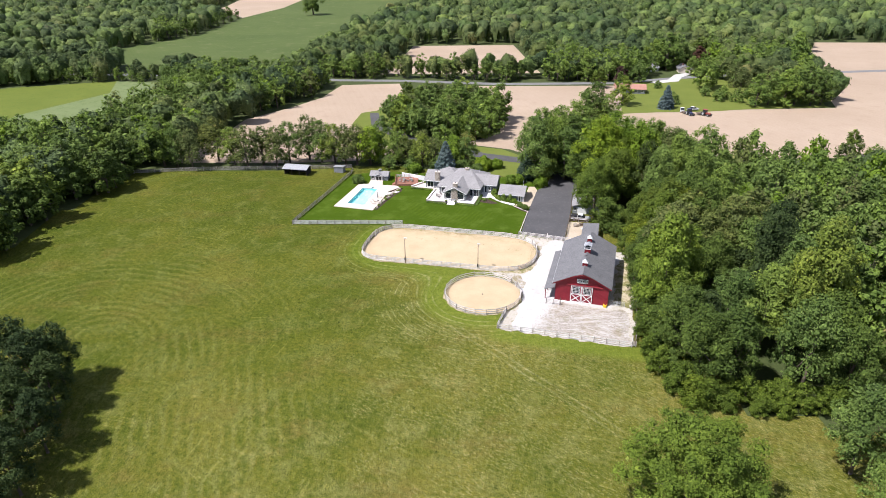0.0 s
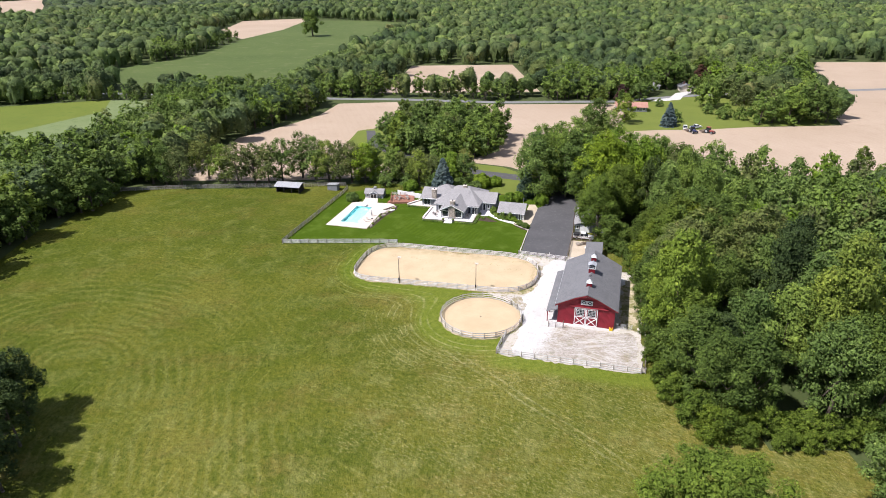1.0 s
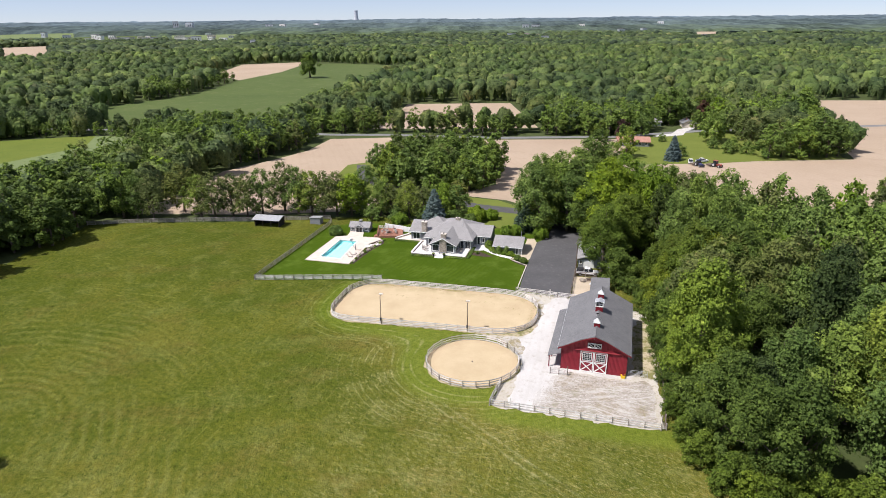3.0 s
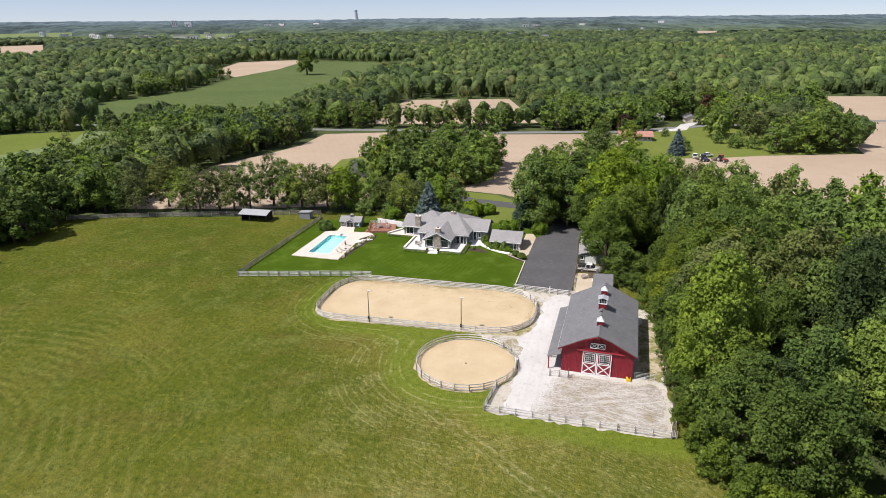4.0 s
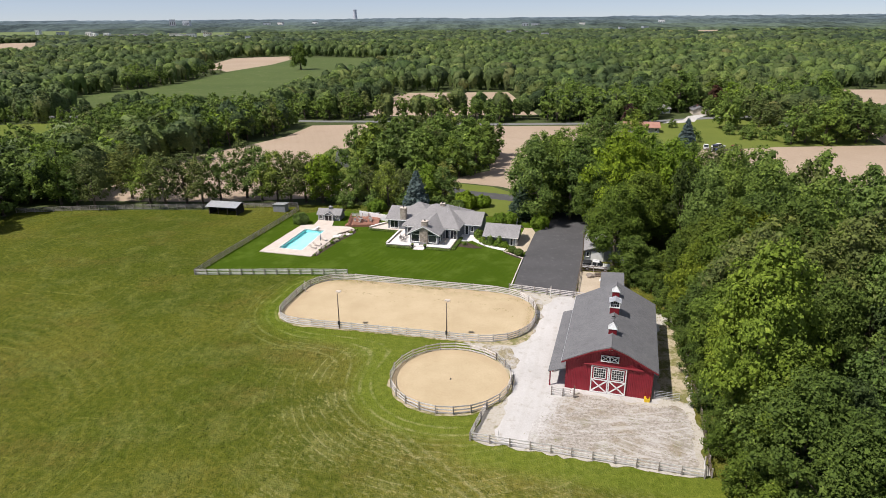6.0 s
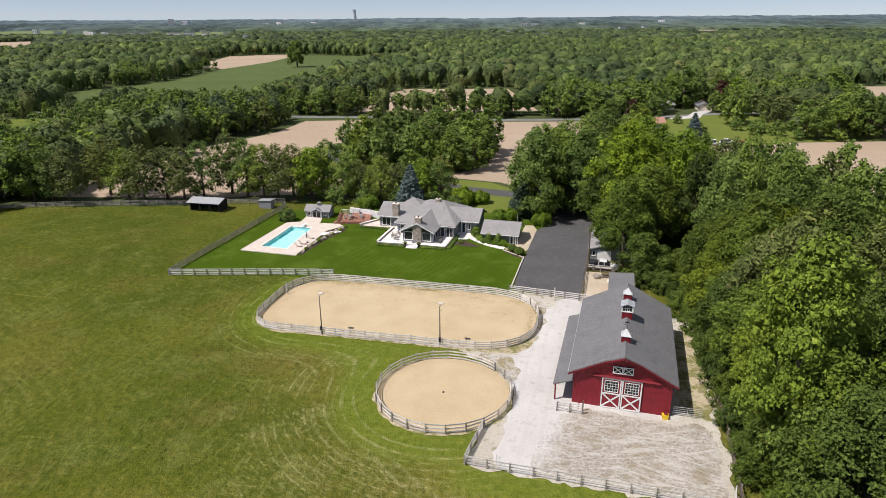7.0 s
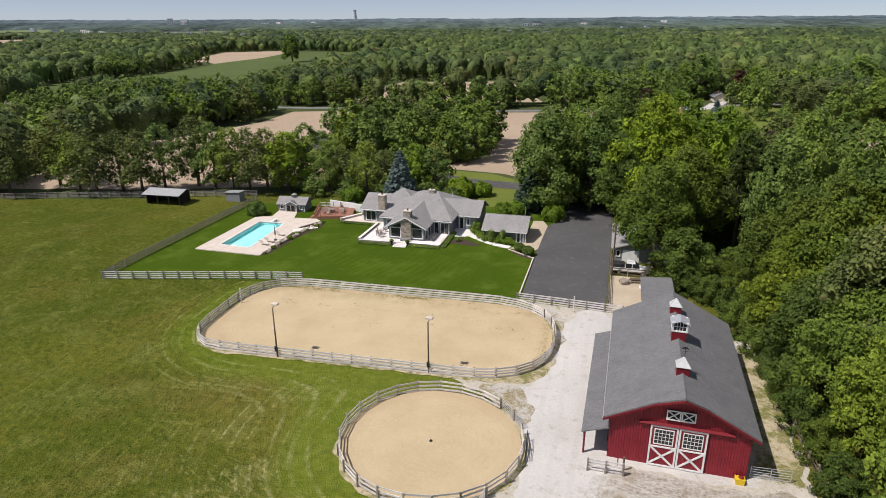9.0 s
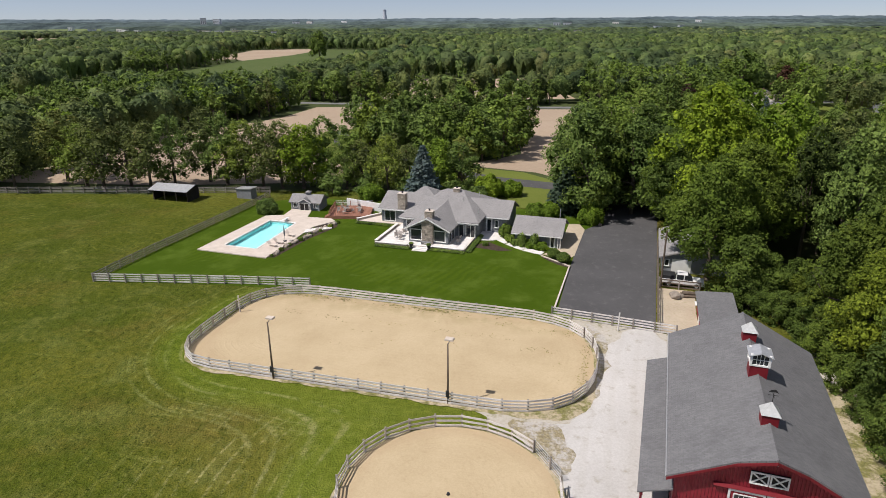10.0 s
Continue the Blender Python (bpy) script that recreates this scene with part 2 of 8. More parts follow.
    # two wheel tracks across the pasture
    k = t.math("ADD", t.math("MULTIPLY", t.math("SUBTRACT", x, 5.9), 0.771), t.math("MULTIPLY", t.math("SUBTRACT", y, 108.1), 0.636))
    k = t.math("ADD", k, t.math("MULTIPLY", wob, 0.35))
    pair = t.math("ABSOLUTE", t.math("SUBTRACT", t.math("ABSOLUTE", k), 0.75))
    trk = t.math("MULTIPLY", t.math("SUBTRACT", 1.0, t.step(pair, 0.05, 0.40)), t.step(x, -8.0, 4.0))
    trk = t.math("MULTIPLY", trk, t.math("ADD", 0.25, t.step(mid, 0.35, 0.65)))
    col = t.mix(t.math("MULTIPLY", t.math("MULTIPLY", trk, t.step(fine, 0.32, 0.6)), 0.6), col, (0.34, 0.32, 0.15))
    # dry clippings in drifts
    hay = t.math("MULTIPLY", t.step(t.noise(t.turned(x, y, -40, 2.4, 1.0), 0.34, 4.0, 0.75, 0.5), 0.50, 0.64), t.step(t.math("ADD", t.noise(p, 9.0, 4.0, 0.7), t.math("MULTIPLY", t.math("SUBTRACT", t.step(x, -30.0, 2.0), t.step(y, 112.0, 135.0)), 0.18)), 0.54, 0.70))
    col = t.mix(t.math("MULTIPLY", hay, 0.46), col, (0.36, 0.33, 0.14))
    for a, off, patchy in ((-41, 0.0, 21.0), (76, 40.0, 17.0), (-12, 80.0, 26.0)):
        line = t.step(t.noise(t.turned(t.math("ADD", x, t.math("MULTIPLY", wob, 0.5)), t.math("ADD", y, off), a, 16.0, 1.0), 0.85, 3.0, 0.6), 0.56, 0.68)
        line = t.math("MULTIPLY", line, t.step(t.noise(t.scale(p, (1.0, 1.0 + off / 100, 1.0)), patchy, 3.0), 0.47, 0.60))
        col = t.mix(t.math("MULTIPLY", t.math("MULTIPLY", line, t.step(fine, 0.30, 0.6)), 0.42), col, (0.30, 0.28, 0.085))
    straw = t.noise(t.scale(p, (1.0, 0.35, 1.0)), 0.42, 4.0, 0.75, 0.6)
    col = t.mix(t.math("MULTIPLY", t.step(straw, 0.52, 0.72), 0.40), col, (0.22, 0.225, 0.075))
    col = t.mix(t.step(t.math("ADD", t.math("MULTIPLY", tuft, 0.5), t.math("MULTIPLY", straw, 0.5)), 0.50, 0.34), col, (0.030, 0.046, 0.005))
    clump = t.noise(t.turned(x, y, -35, 1.7, 1.0), 0.75, 4.0, 0.7, 0.4)
    col = t.mix(1.0, col, t.ramp(clump, [(0.34, (0.72, 0.80, 0.66)), (0.5, (1.0, 1.0, 1.0)), (0.66, (1.30, 1.20, 1.22))]), "MULTIPLY")
    bright = t.mix(t.step(t.noise(p, 1.1, 4.0, 0.7), 0.35, 0.68), (0.098, 0.140, 0.012), (0.165, 0.200, 0.024))
    col = t.mix(t.math("MULTIPLY", strip, 0.78), col, bright)
    for off, wide, much in ((2.7, 0.30, 0.40), (4.3, 0.34, 0.44), (6.4, 0.3, 0.36), (8.1, 0.3, 0.3)):
        line = t.math("SUBTRACT", 1.0, t.step(t.math("ABSOLUTE", t.math("SUBTRACT", t.math("ADD", dist, t.math("MULTIPLY", wob, 0.22)), off)), 0.06, wide))
        line = t.math("MULTIPLY", line, t.step(t.noise(t.scale(p, (1.0, 1.0 + off / 9, 1.0)), 7.0, 4.0, 0.7), 0.42, 0.60))
        col = t.mix(t.math("MULTIPLY", t.math("MULTIPLY", line, t.step(fine, 0.30, 0.60)), much * 1.4), col, (0.33, 0.32, 0.13))
    # west and upper pasture: colour multiplied darker and greener
    west_tone = t.math("MULTIPLY", t.math("SUBTRACT", 1.0, t.step(t.math("ADD", x, t.math("MULTIPLY", wob, 3.0)), -30.0, 0.0)), t.step(t.math("ADD", y, t.math("MULTIPLY", wob, 4.0)), 66.0, 110.0))
    col = t.mix(west_tone, col, t.mix(1.0, col, (0.74, 0.82, 0.62), "MULTIPLY"))
    grit = t.noise(p, 0.11, 2.0, 0.7)
    col = t.mix(1.0, col, t.ramp(grit, [(0.3, (0.50, 0.55, 0.48)), (0.5, (1.0, 1.0, 1.0)), (0.7, (1.5, 1.42, 1.4))]), "MULTIPLY")
    col = t.mix(1.0, col, (1.0, 1.0, 1.05), "MULTIPLY")
    l.new(col, b.inputs["Base Color"])
    b.inputs["Roughness"].default_value, b.inputs["Specular IOR Level"].default_value = 0.9, 0.06
    lumps = t.noise(p, 1.5, 3.0, 0.6)
    t.bump(t.math("ADD", t.math("MULTIPLY", fine, 0.8), t.math("ADD", t.math("MULTIPLY", lumps, 1.4), t.math("ADD", tuft, straw))), 0.85, 0.18, b)
    return m


def lawn_grass():
    m, n, l, b = material("lawn_grass")
    t = Net(m)
    p = t.where()
    x, y, z = t.xyz(p)
    fine, mid = t.noise(p, 0.3, 3.0), t.noise(p, 5.0, 4.0)
    u = t.math("SUBTRACT", t.math("MULTIPLY", x, 0.86), t.math("MULTIPLY", y, 0.51))
    u = t.math("ADD", u, t.math("MULTIPLY", t.noise(p, 9.0, 3.0), 3.4))
    s = t.math("MULTIPLY", t.step(t.math("SINE", t.math("MULTIPLY", u, 2 * math.pi / 1.3)), -0.9, 0.9), t.step(t.noise(p, 11.0, 3.0), 0.40, 0.66))
    col = t.mix(t.math("MULTIPLY", s, 0.62), (0.046, 0.082, 0.004), (0.070, 0.110, 0.006))
    col = t.mix(t.step(mid, 0.45, 0.72), col, (0.076, 0.118, 0.012))
    worn = t.step(t.noise(t.scale(p, (1.0, 1.6, 1.0)), 2.6, 4.0, 0.7), 0.56, 0.74)
    col = t.mix(t.math("MULTIPLY", worn, 0.5), col, (0.096, 0.138, 0.022))
    col = t.mix(t.math("MULTIPLY", t.step(fine, 0.5, 0.8), 0.6), col, (0.032, 0.058, 0.006))
    l.new(col, b.inputs["Base Color"])
    b.inputs["Roughness"].default_value, b.inputs["Specular IOR Level"].default_value = 0.88, 0.05
    t.bump(fine, 0.4, 0.06, b)
    return m


def earth(name, dark, light, rows=0.0, stain=(0.3, 0.26, 0.2), fine=0.25, big=12.0, bump=0.3, heading=0.3, amount=0.35):
    """Sand, soil, gravel or crop: mottled at three scales, with drilled or dragged lines."""
    m, n, l, b = material(name)
    t = Net(m)
    p = t.where()
    x, y, z = t.xyz(p)
    a, c, d = t.noise(p, big, 4.0), t.noise(p, fine, 3.0, 0.7), t.noise(p, big / 7, 5.0, 0.7)
    col = t.ramp(t.math("ADD", t.math("MULTIPLY", a, 0.55), t.math("MULTIPLY", c, 0.45)), [(0.32, dark), (0.68, light)])
    col = t.mix(t.math("MULTIPLY", t.step(d, 0.52, 0.72), amount), col, stain)
    if rows:
        u = t.math("ADD", t.math("MULTIPLY", x, math.cos(heading)), t.math("MULTIPLY", y, math.sin(heading)))
        u = t.math("ADD", u, t.math("MULTIPLY", t.noise(p, big, 2.0), rows))
        s = t.math("SINE", t.math("MULTIPLY", u, 2 * math.pi / rows))
        col = t.mix(t.math("MULTIPLY", t.step(s, 0.2, 0.95), 0.09), col, stain)
    l.new(col, b.inputs["Base Color"])
    b.inputs["Roughness"].default_value, b.inputs["Specular IOR Level"].default_value = 0.92, 0.12
    t.bump(c, bump, 0.05, b)
    return m


def riding_sand():
    """Sand dragged round and round: marks along the fences, a worn brown band beside them, pale dry middle."""
    m, n, l, b = material("arena_sand")
    t = Net(m)
    p = t.where()
    x, y, z = t.xyz(p)
    px, py = t.math("SUBTRACT", x, 8.6), t.math("SUBTRACT", y, 126.1)
    pr = t.math("SUBTRACT", 8.9, t.math("SQRT", t.math("ADD", t.math("MULTIPLY", px, px), t.math("MULTIPLY", py, py))))
    au = t.math("ADD", t.math("SUBTRACT", t.math("MULTIPLY", x, 0.9732), t.math("MULTIPLY", y, 0.23)), 33.2)
    av = t.math("SUBTRACT", t.math("ADD", t.math("MULTIPLY", x, 0.23), t.math("MULTIPLY", y, 0.9732)), 146.9)
    qu = t.math("MAXIMUM", t.math("SUBTRACT", t.math("ABSOLUTE", au), 14.0), 0.0)
    qv = t.math("MAXIMUM", t.math("SUBTRACT", t.math("ABSOLUTE", av), 1.6), 0.0)
    ar = t.math("SUBTRACT", 8.6, t.math("SQRT", t.math("ADD", t.math("MULTIPLY", qu, qu), t.math("MULTIPLY", qv, qv))))
    deep = t.math("MAXIMUM", pr, ar)
    big, mid, fine = t.noise(p, 7.0, 4.0), t.noise(p, 1.1, 5.0, 0.7), t.noise(p, 0.16, 3.0, 0.7)
    col = t.ramp(t.math("ADD", t.math("MULTIPLY", big, 0.55), t.math("MULTIPLY", fine, 0.45)), [(0.32, (0.425, 0.33, 0.198)), (0.68, (0.545, 0.441, 0.282))])
    wob = t.math("MULTIPLY", t.noise(p, 5.0, 4.0, 0.7), 1.6)
    drag = t.math("SINE", t.math("MULTIPLY", t.math("ADD", deep, wob), 2 * math.pi / 0.62))
    drag = t.math("MULTIPLY", t.step(drag, 0.1, 0.95), t.step(t.noise(p, 3.2, 4.0, 0.7), 0.44, 0.62))
    col = t.mix(t.math("MULTIPLY", drag, 0.10), col, (0.36, 0.27, 0.155))
    hoof = t.math("MULTIPLY", t.step(mid, 0.53, 0.68), t.step(t.noise(p, 0.45, 4.0, 0.75), 0.48, 0.60))
    col = t.mix(t.math("MULTIPLY", hoof, 0.26), col, (0.33, 0.24, 0.135))
    worn = t.math("MULTIPLY", t.math("SUBTRACT", 1.0, t.step(t.math("ADD", deep, t.math("MULTIPLY", t.math("SUBTRACT", mid, 0.5), 2.0)), 0.3, 2.4)), 0.36)
    col = t.mix(worn, col, (0.37, 0.272, 0.165))
    weedy = t.math("MULTIPLY", t.math("MULTIPLY", t.step(av, 5.2, 9.0), t.step(t.noise(p, 2.6, 5.0, 0.75), 0.44, 0.60)), t.step(fine, 0.36, 0.56))
    col = t.mix(t.math("MULTIPLY", weedy, 0.5), col, (0.27, 0.235, 0.10))
    l.new(col, b.inputs["Base Color"])
    b.inputs["Roughness"].default_value, b.inputs["Specular IOR Level"].default_value = 0.92, 0.12
    t.bump(t.math("ADD", fine, t.math("MULTIPLY", drag, 0.5)), 0.5, 0.04, b)
    return m


def weedy_gravel(name, gravel, weed, share):
    """Pale gravel overgrown in ragged patches of dry weeds and brown earth."""
    m, n, l, b = material(name)
    t = Net(m)
    p = t.where()
    fine, mid, big = t.noise(p, 0.2, 4.0, 0.75), t.noise(p, 0.9, 5.0, 0.75), t.noise(p, 3.0, 4.0, 0.6)
    col = t.ramp(fine, [(0.32, tuple(0.78 * c for c in gravel)), (0.68, tuple(1.12 * c for c in gravel))])
    over = t.step(t.math("ADD", t.math("MULTIPLY", mid, 0.5), t.math("MULTIPLY", big, 0.5)), share - 0.03, share + 0.10)
    col = t.mix(t.math("MULTIPLY", over, 0.85), col, t.ramp(fine, [(0.36, tuple(0.55 * c for c in weed)), (0.66, tuple(1.3 * c for c in weed))]))
    l.new(col, b.inputs["Base Color"])
    b.inputs["Roughness"].default_value, b.inputs["Specular IOR Level"].default_value = 0.93, 0.1
    t.bump(t.math("ADD", fine, mid), 0.6, 0.05, b)
    return m


def yard_dirt(name):
    """Trodden gravel: pale scraped streaks, brown earth and thin weeds between."""
    m, n, l, b = material(name)
    t = Net(m)
    p = t.where()
    x, y, z = t.xyz(p)
    fine, mid, big = t.noise(p, 0.35, 4.0, 0.75), t.noise(p, 1.6, 5.0, 0.7), t.noise(p, 7.0, 4.0, 0.6)
    col = t.ramp(fine, [(0.34, (0.215, 0.185, 0.148)), (0.66, (0.46, 0.425, 0.375))])
    earthy = t.step(t.math("ADD", t.math("MULTIPLY", big, 0.6), t.math("MULTIPLY", mid, 0.4)), 0.48, 0.60)
    col = t.mix(t.math("MULTIPLY", earthy, 0.6), col, (0.25, 0.20, 0.125))
    weeds = t.math("MULTIPLY", t.step(t.noise(p, 4.2, 4.0, 0.7), 0.55, 0.68), t.step(fine, 0.40, 0.58))
    col = t.mix(t.math("MULTIPLY", weeds, 0.7), col, (0.15, 0.145, 0.05))
    for a, along, size in ((-15, 5.0, 0.55), (4, 7.0, 0.8), (-34, 6.0, 0.6)):
        s = t.step(t.noise(t.turned(x, y, a, along, 1.0), size, 5.0, 0.75, 0.5), 0.49, 0.60)
        s = t.math("MULTIPLY", s, t.step(t.noise(p, 4.5 + along / 4, 3.0), 0.40, 0.58))
        col = t.mix(t.math("MULTIPLY", s, 0.50), col, (0.56, 0.535, 0.50))
    # the white drive spills into the yard's near corner
    u = t.math("SUBTRACT", t.math("MULTIPLY", x, CU), t.math("MULTIPLY", y, SU))
    v = t.math("ADD", t.math("MULTIPLY", x, SU), t.math("MULTIPLY", y, CU))
    lane = t.math("ADD", t.math("ADD", u, t.math("MULTIPLY", t.math("SUBTRACT", v, 111.0), -0.28)), t.math("MULTIPLY", t.math("SUBTRACT", t.noise(t.turned(x, y, 70, 4.0, 1.0), 0.9, 5.0, 0.75), 0.5), 9.0))
    spill = t.math("SUBTRACT", 1.0, t.step(lane, -14.0, -9.0))
    col = t.mix(t.math("MULTIPLY", spill, 0.9), col, t.ramp(fine, [(0.34, (0.44, 0.42, 0.39)), (0.66, (0.60, 0.583, 0.555))]))
    l.new(col, b.inputs["Base Color"])
    b.inputs["Roughness"].default_value, b.inputs["Specular IOR Level"].default_value = 0.92, 0.1
    t.bump(t.math("ADD", fine, mid), 0.7, 0.06, b)
    return m


def siding(name, dark, light, step, axis):
    """Boards or ribs: lines at a real spacing."""
    m, n, l, b = material(name)
    t = Net(m)
    p = t.obj()
    k = t.xyz(p)[axis]
    f = t.math("FRACT", t.math("DIVIDE", k, step))
    col = t.ramp(t.noise(p, 1.4, 5.0), [(0.35, dark), (0.65, light)])
    fine = t.noise(t.scale(p, (1, 1, 0.2)), 0.08, 3.0)
    col = t.mix(t.math("MULTIPLY", t.step(fine, 0.5, 0.8), 0.3), col, tuple(0.75 * c for c in dark))
    l.new(col, b.inputs["Base Color"])
    b.inputs["Roughness"].default_value = 0.6
    rib = t.math("MULTIPLY", t.step(f, 0.0, 0.16), t.math("SUBTRACT", 1.0, t.step(f, 0.30, 0.46)))
    t.bump(rib, 1.0, 0.05, b)
    return m


def shingles(name, dark, light):
    """Asphalt shingles: courses, single tabs and weather."""
    m, n, l, b = material(name)
    t = Net(m)
    p = t.obj()
    k = n.new("ShaderNodeTexBrick")
    l.new(p, k.inputs["Vector"])
    k.inputs["Scale"].default_value = 1.0
    k.inputs["Brick Width"].default_value, k.inputs["Row Height"].default_value = 0.33, 0.15
    k.inputs["Mortar Size"].default_value = 0.006
    k.inputs["Color1"].default_value, k.inputs["Color2"].default_value = (*dark, 1), (*light, 1)
    k.inputs["Mortar"].default_value = (*[0.6 * c for c in dark], 1)
    a = t.noise(p, 2.6, 5.0, 0.65)
    col = t.mix(1.0, k.outputs[0], t.ramp(a, [(0.3, (0.90, 0.90, 0.90)), (0.7, (1.10, 1.10, 1.09))]), "MULTIPLY")
    streak = t.noise(t.scale(p, (1.0, 0.12, 1.0)), 0.5, 3.0)
    col = t.mix(t.math("MULTIPLY", t.step(streak, 0.52, 0.75), 0.10), col, tuple(0.7 * c for c in dark))
    l.new(col, b.inputs["Base Color"])
    b.inputs["Roughness"].default_value, b.inputs["Specular IOR Level"].default_value = 0.9, 0.2
    t.bump(k.outputs[1], 0.4, 0.01, b)
    return m


PASTURE, LAWN = grass_field(), lawn_grass()
SAND = riding_sand()
OCHRE = weedy_gravel("ochre_weeds", (0.47, 0.44, 0.395), (0.27, 0.222, 0.108), 0.46)
SANDEDGE = weedy_gravel("spilt_sand", (0.46, 0.39, 0.27), (0.16, 0.165, 0.035), 0.47)
GRAVEL = earth("white_gravel", (0.43, 0.412, 0.385), (0.60, 0.583, 0.555), 1.9, (0.33, 0.295, 0.235), 0.2, 10.0, 0.5, -0.27, 0.65)
DIRTYARD = yard_dirt("dirty_gravel")
WEEDY = earth("weedy_dirt", (0.35, 0.315, 0.25), (0.55, 0.515, 0.45), 0.0, (0.18, 0.17, 0.06), 0.35, 8.0, 0.6, 0, 0.85)
TAN = earth("tan_dirt", (0.40, 0.33, 0.24), (0.52, 0.44, 0.33), 0.0, (0.25, 0.26, 0.10), 0.3, 4.0, 0.5, 0, 0.4)
ASPHALT = earth("asphalt", (0.070, 0.069, 0.070), (0.108, 0.106, 0.107), 0.0, (0.150, 0.147, 0.143), 0.12, 9.0, 0.3, 0, 0.55)
ROADGREY = earth("country_road", (0.16, 0.16, 0.16), (0.22, 0.22, 0.21), 0.0, (0.12, 0.12, 0.12), 0.2, 6.0, 0.2)
SOIL = earth("ploughed_soil", (0.330, 0.252, 0.176), (0.425, 0.335, 0.245), 3.2, (0.30, 0.225, 0.155), 0.9, 55.0, 0.5, 0.25, 0.4)
CROP = earth("young_crop", (0.060, 0.092, 0.024), (0.098, 0.128, 0.038), 3.0, (0.135, 0.145, 0.062), 0.8, 70.0, 0.5, 0.5, 0.85)
MEADOW = earth("bright_meadow", (0.098, 0.130, 0.020), (0.138, 0.165, 0.028), 0.0, (0.078, 0.125, 0.016), 0.6, 30.0, 0.4, 0.3, 0.8)
PALEGRASS = earth("pale_grass", (0.125, 0.164, 0.058), (0.172, 0.211, 0.094), 0.0, (0.094, 0.133, 0.039), 0.6, 25.0, 0.4, 0.3, 0.9)
VERGE = earth("verge_grass", (0.11, 0.138, 0.024), (0.15, 0.178, 0.036), 0.0, (0.14, 0.17, 0.04), 0.5, 12.0, 0.4)
FLOOR = earth("woodland_floor", (0.045, 0.064, 0.020), (0.080, 0.098, 0.034), 0.0, (0.06, 0.05, 0.03), 0.8, 15.0, 0.6)
# far greens run cooler: a little distance haze is mixed into the leaf colour
WOODLAND = [foliage("woodland_oak_leaves", (0.070, 0.104, 0.034), (0.165, 0.220, 0.068), (0.20, 0.225, 0.08), 3.4, 0.0, 75.0),
            foliage("woodland_maple_leaves", (0.084, 0.130, 0.036), (0.186, 0.256, 0.070), (0.23, 0.27, 0.09), 3.4, 0.0, 75.0),
            foliage("woodland_ash_leaves", (0.060, 0.090, 0.035), (0.138, 0.180, 0.066), (0.16, 0.165, 0.07), 3.4, 0.0, 75.0)]
# darker, bluer copies of the woodland leaves: more haze put into the colour
HAZED = [foliage("hazed_oak_leaves", (0.056, 0.082, 0.034), (0.134, 0.176, 0.068), (0.16, 0.18, 0.075), 3.4, 0.0, 190.0),
           foliage("hazed_maple_leaves", (0.066, 0.100, 0.036), (0.150, 0.203, 0.070), (0.18, 0.21, 0.08), 3.4, 0.0, 190.0),
           foliage("hazed_ash_leaves", (0.048, 0.070, 0.034), (0.112, 0.146, 0.064), (0.13, 0.14, 0.068), 3.4, 0.0, 190.0)]
OAK = foliage("oak_leaves", (0.104, 0.158, 0.031), (0.235, 0.325, 0.068), (0.27, 0.33, 0.09))
FINEOAK = foliage("green_oak_leaves", (0.084, 0.127, 0.016), (0.186, 0.256, 0.031), (0.22, 0.265, 0.042))
FINEMAPLE = foliage("green_maple_leaves", (0.106, 0.160, 0.021), (0.226, 0.312, 0.043), (0.28, 0.35, 0.06))
MAPLE = foliage("maple_leaves", (0.103, 0.160, 0.026), (0.222, 0.315, 0.054), (0.289, 0.371, 0.077))
FRESHOAK = foliage("fresh_oak_leaves", (0.118, 0.170, 0.018), (0.232, 0.312, 0.037), (0.29, 0.34, 0.05))
LIME = foliage("bright_leaves", (0.132, 0.212, 0.018), (0.226, 0.332, 0.032), (0.27, 0.36, 0.043))
DARKLEAF = foliage("dark_leaves", (0.064, 0.102, 0.019), (0.146, 0.209, 0.036), (0.18, 0.235, 0.046))
DEEPLEAF = foliage("deep_green_leaves", (0.056, 0.090, 0.017), (0.128, 0.184, 0.034), (0.155, 0.205, 0.042))
# deeper copy of the dark leaves: shade on the crowns put into the colour
SHADELEAF = foliage("shaded_green_leaves", (0.036, 0.060, 0.017), (0.086, 0.126, 0.034), (0.105, 0.140, 0.04))
OLIVE = foliage("olive_leaves", (0.100, 0.128, 0.032), (0.192, 0.226, 0.062), (0.24, 0.235, 0.075))
SPRUCE = foliage("blue_spruce_needles", (0.085, 0.125, 0.105), (0.17, 0.22, 0.19), (0.21, 0.26, 0.23))
FIR = foliage("dark_spruce_needles", (0.045, 0.075, 0.040), (0.095, 0.140, 0.075), (0.12, 0.16, 0.09))
COPPER = foliage("copper_leaves", (0.045, 0.026, 0.022), (0.085, 0.045, 0.032), (0.10, 0.06, 0.04))
BARK = plain("bark", (0.075, 0.058, 0.042), (0.16, 0.13, 0.10), 0.5, 0.95, 0, 0.8, 0.04)
GREYWOOD = plain("weathered_fence_wood", (0.48, 0.455, 0.43), (0.72, 0.69, 0.66), 0.5, 0.9, 0, 0.4, 0.01, rand=0.16)
POSTWOOD = plain("weathered_post_wood", (0.22, 0.19, 0.16), (0.38, 0.345, 0.31), 0.5, 0.9, 0, 0.4, 0.01, rand=0.2)
# darker copy of the fence wood: a sunless side put into the colour
SHADEWOOD = plain("shaded_fence_wood", (0.22, 0.195, 0.17), (0.36, 0.33, 0.30), 0.5, 0.9, 0, 0.4, 0.01, rand=0.15)
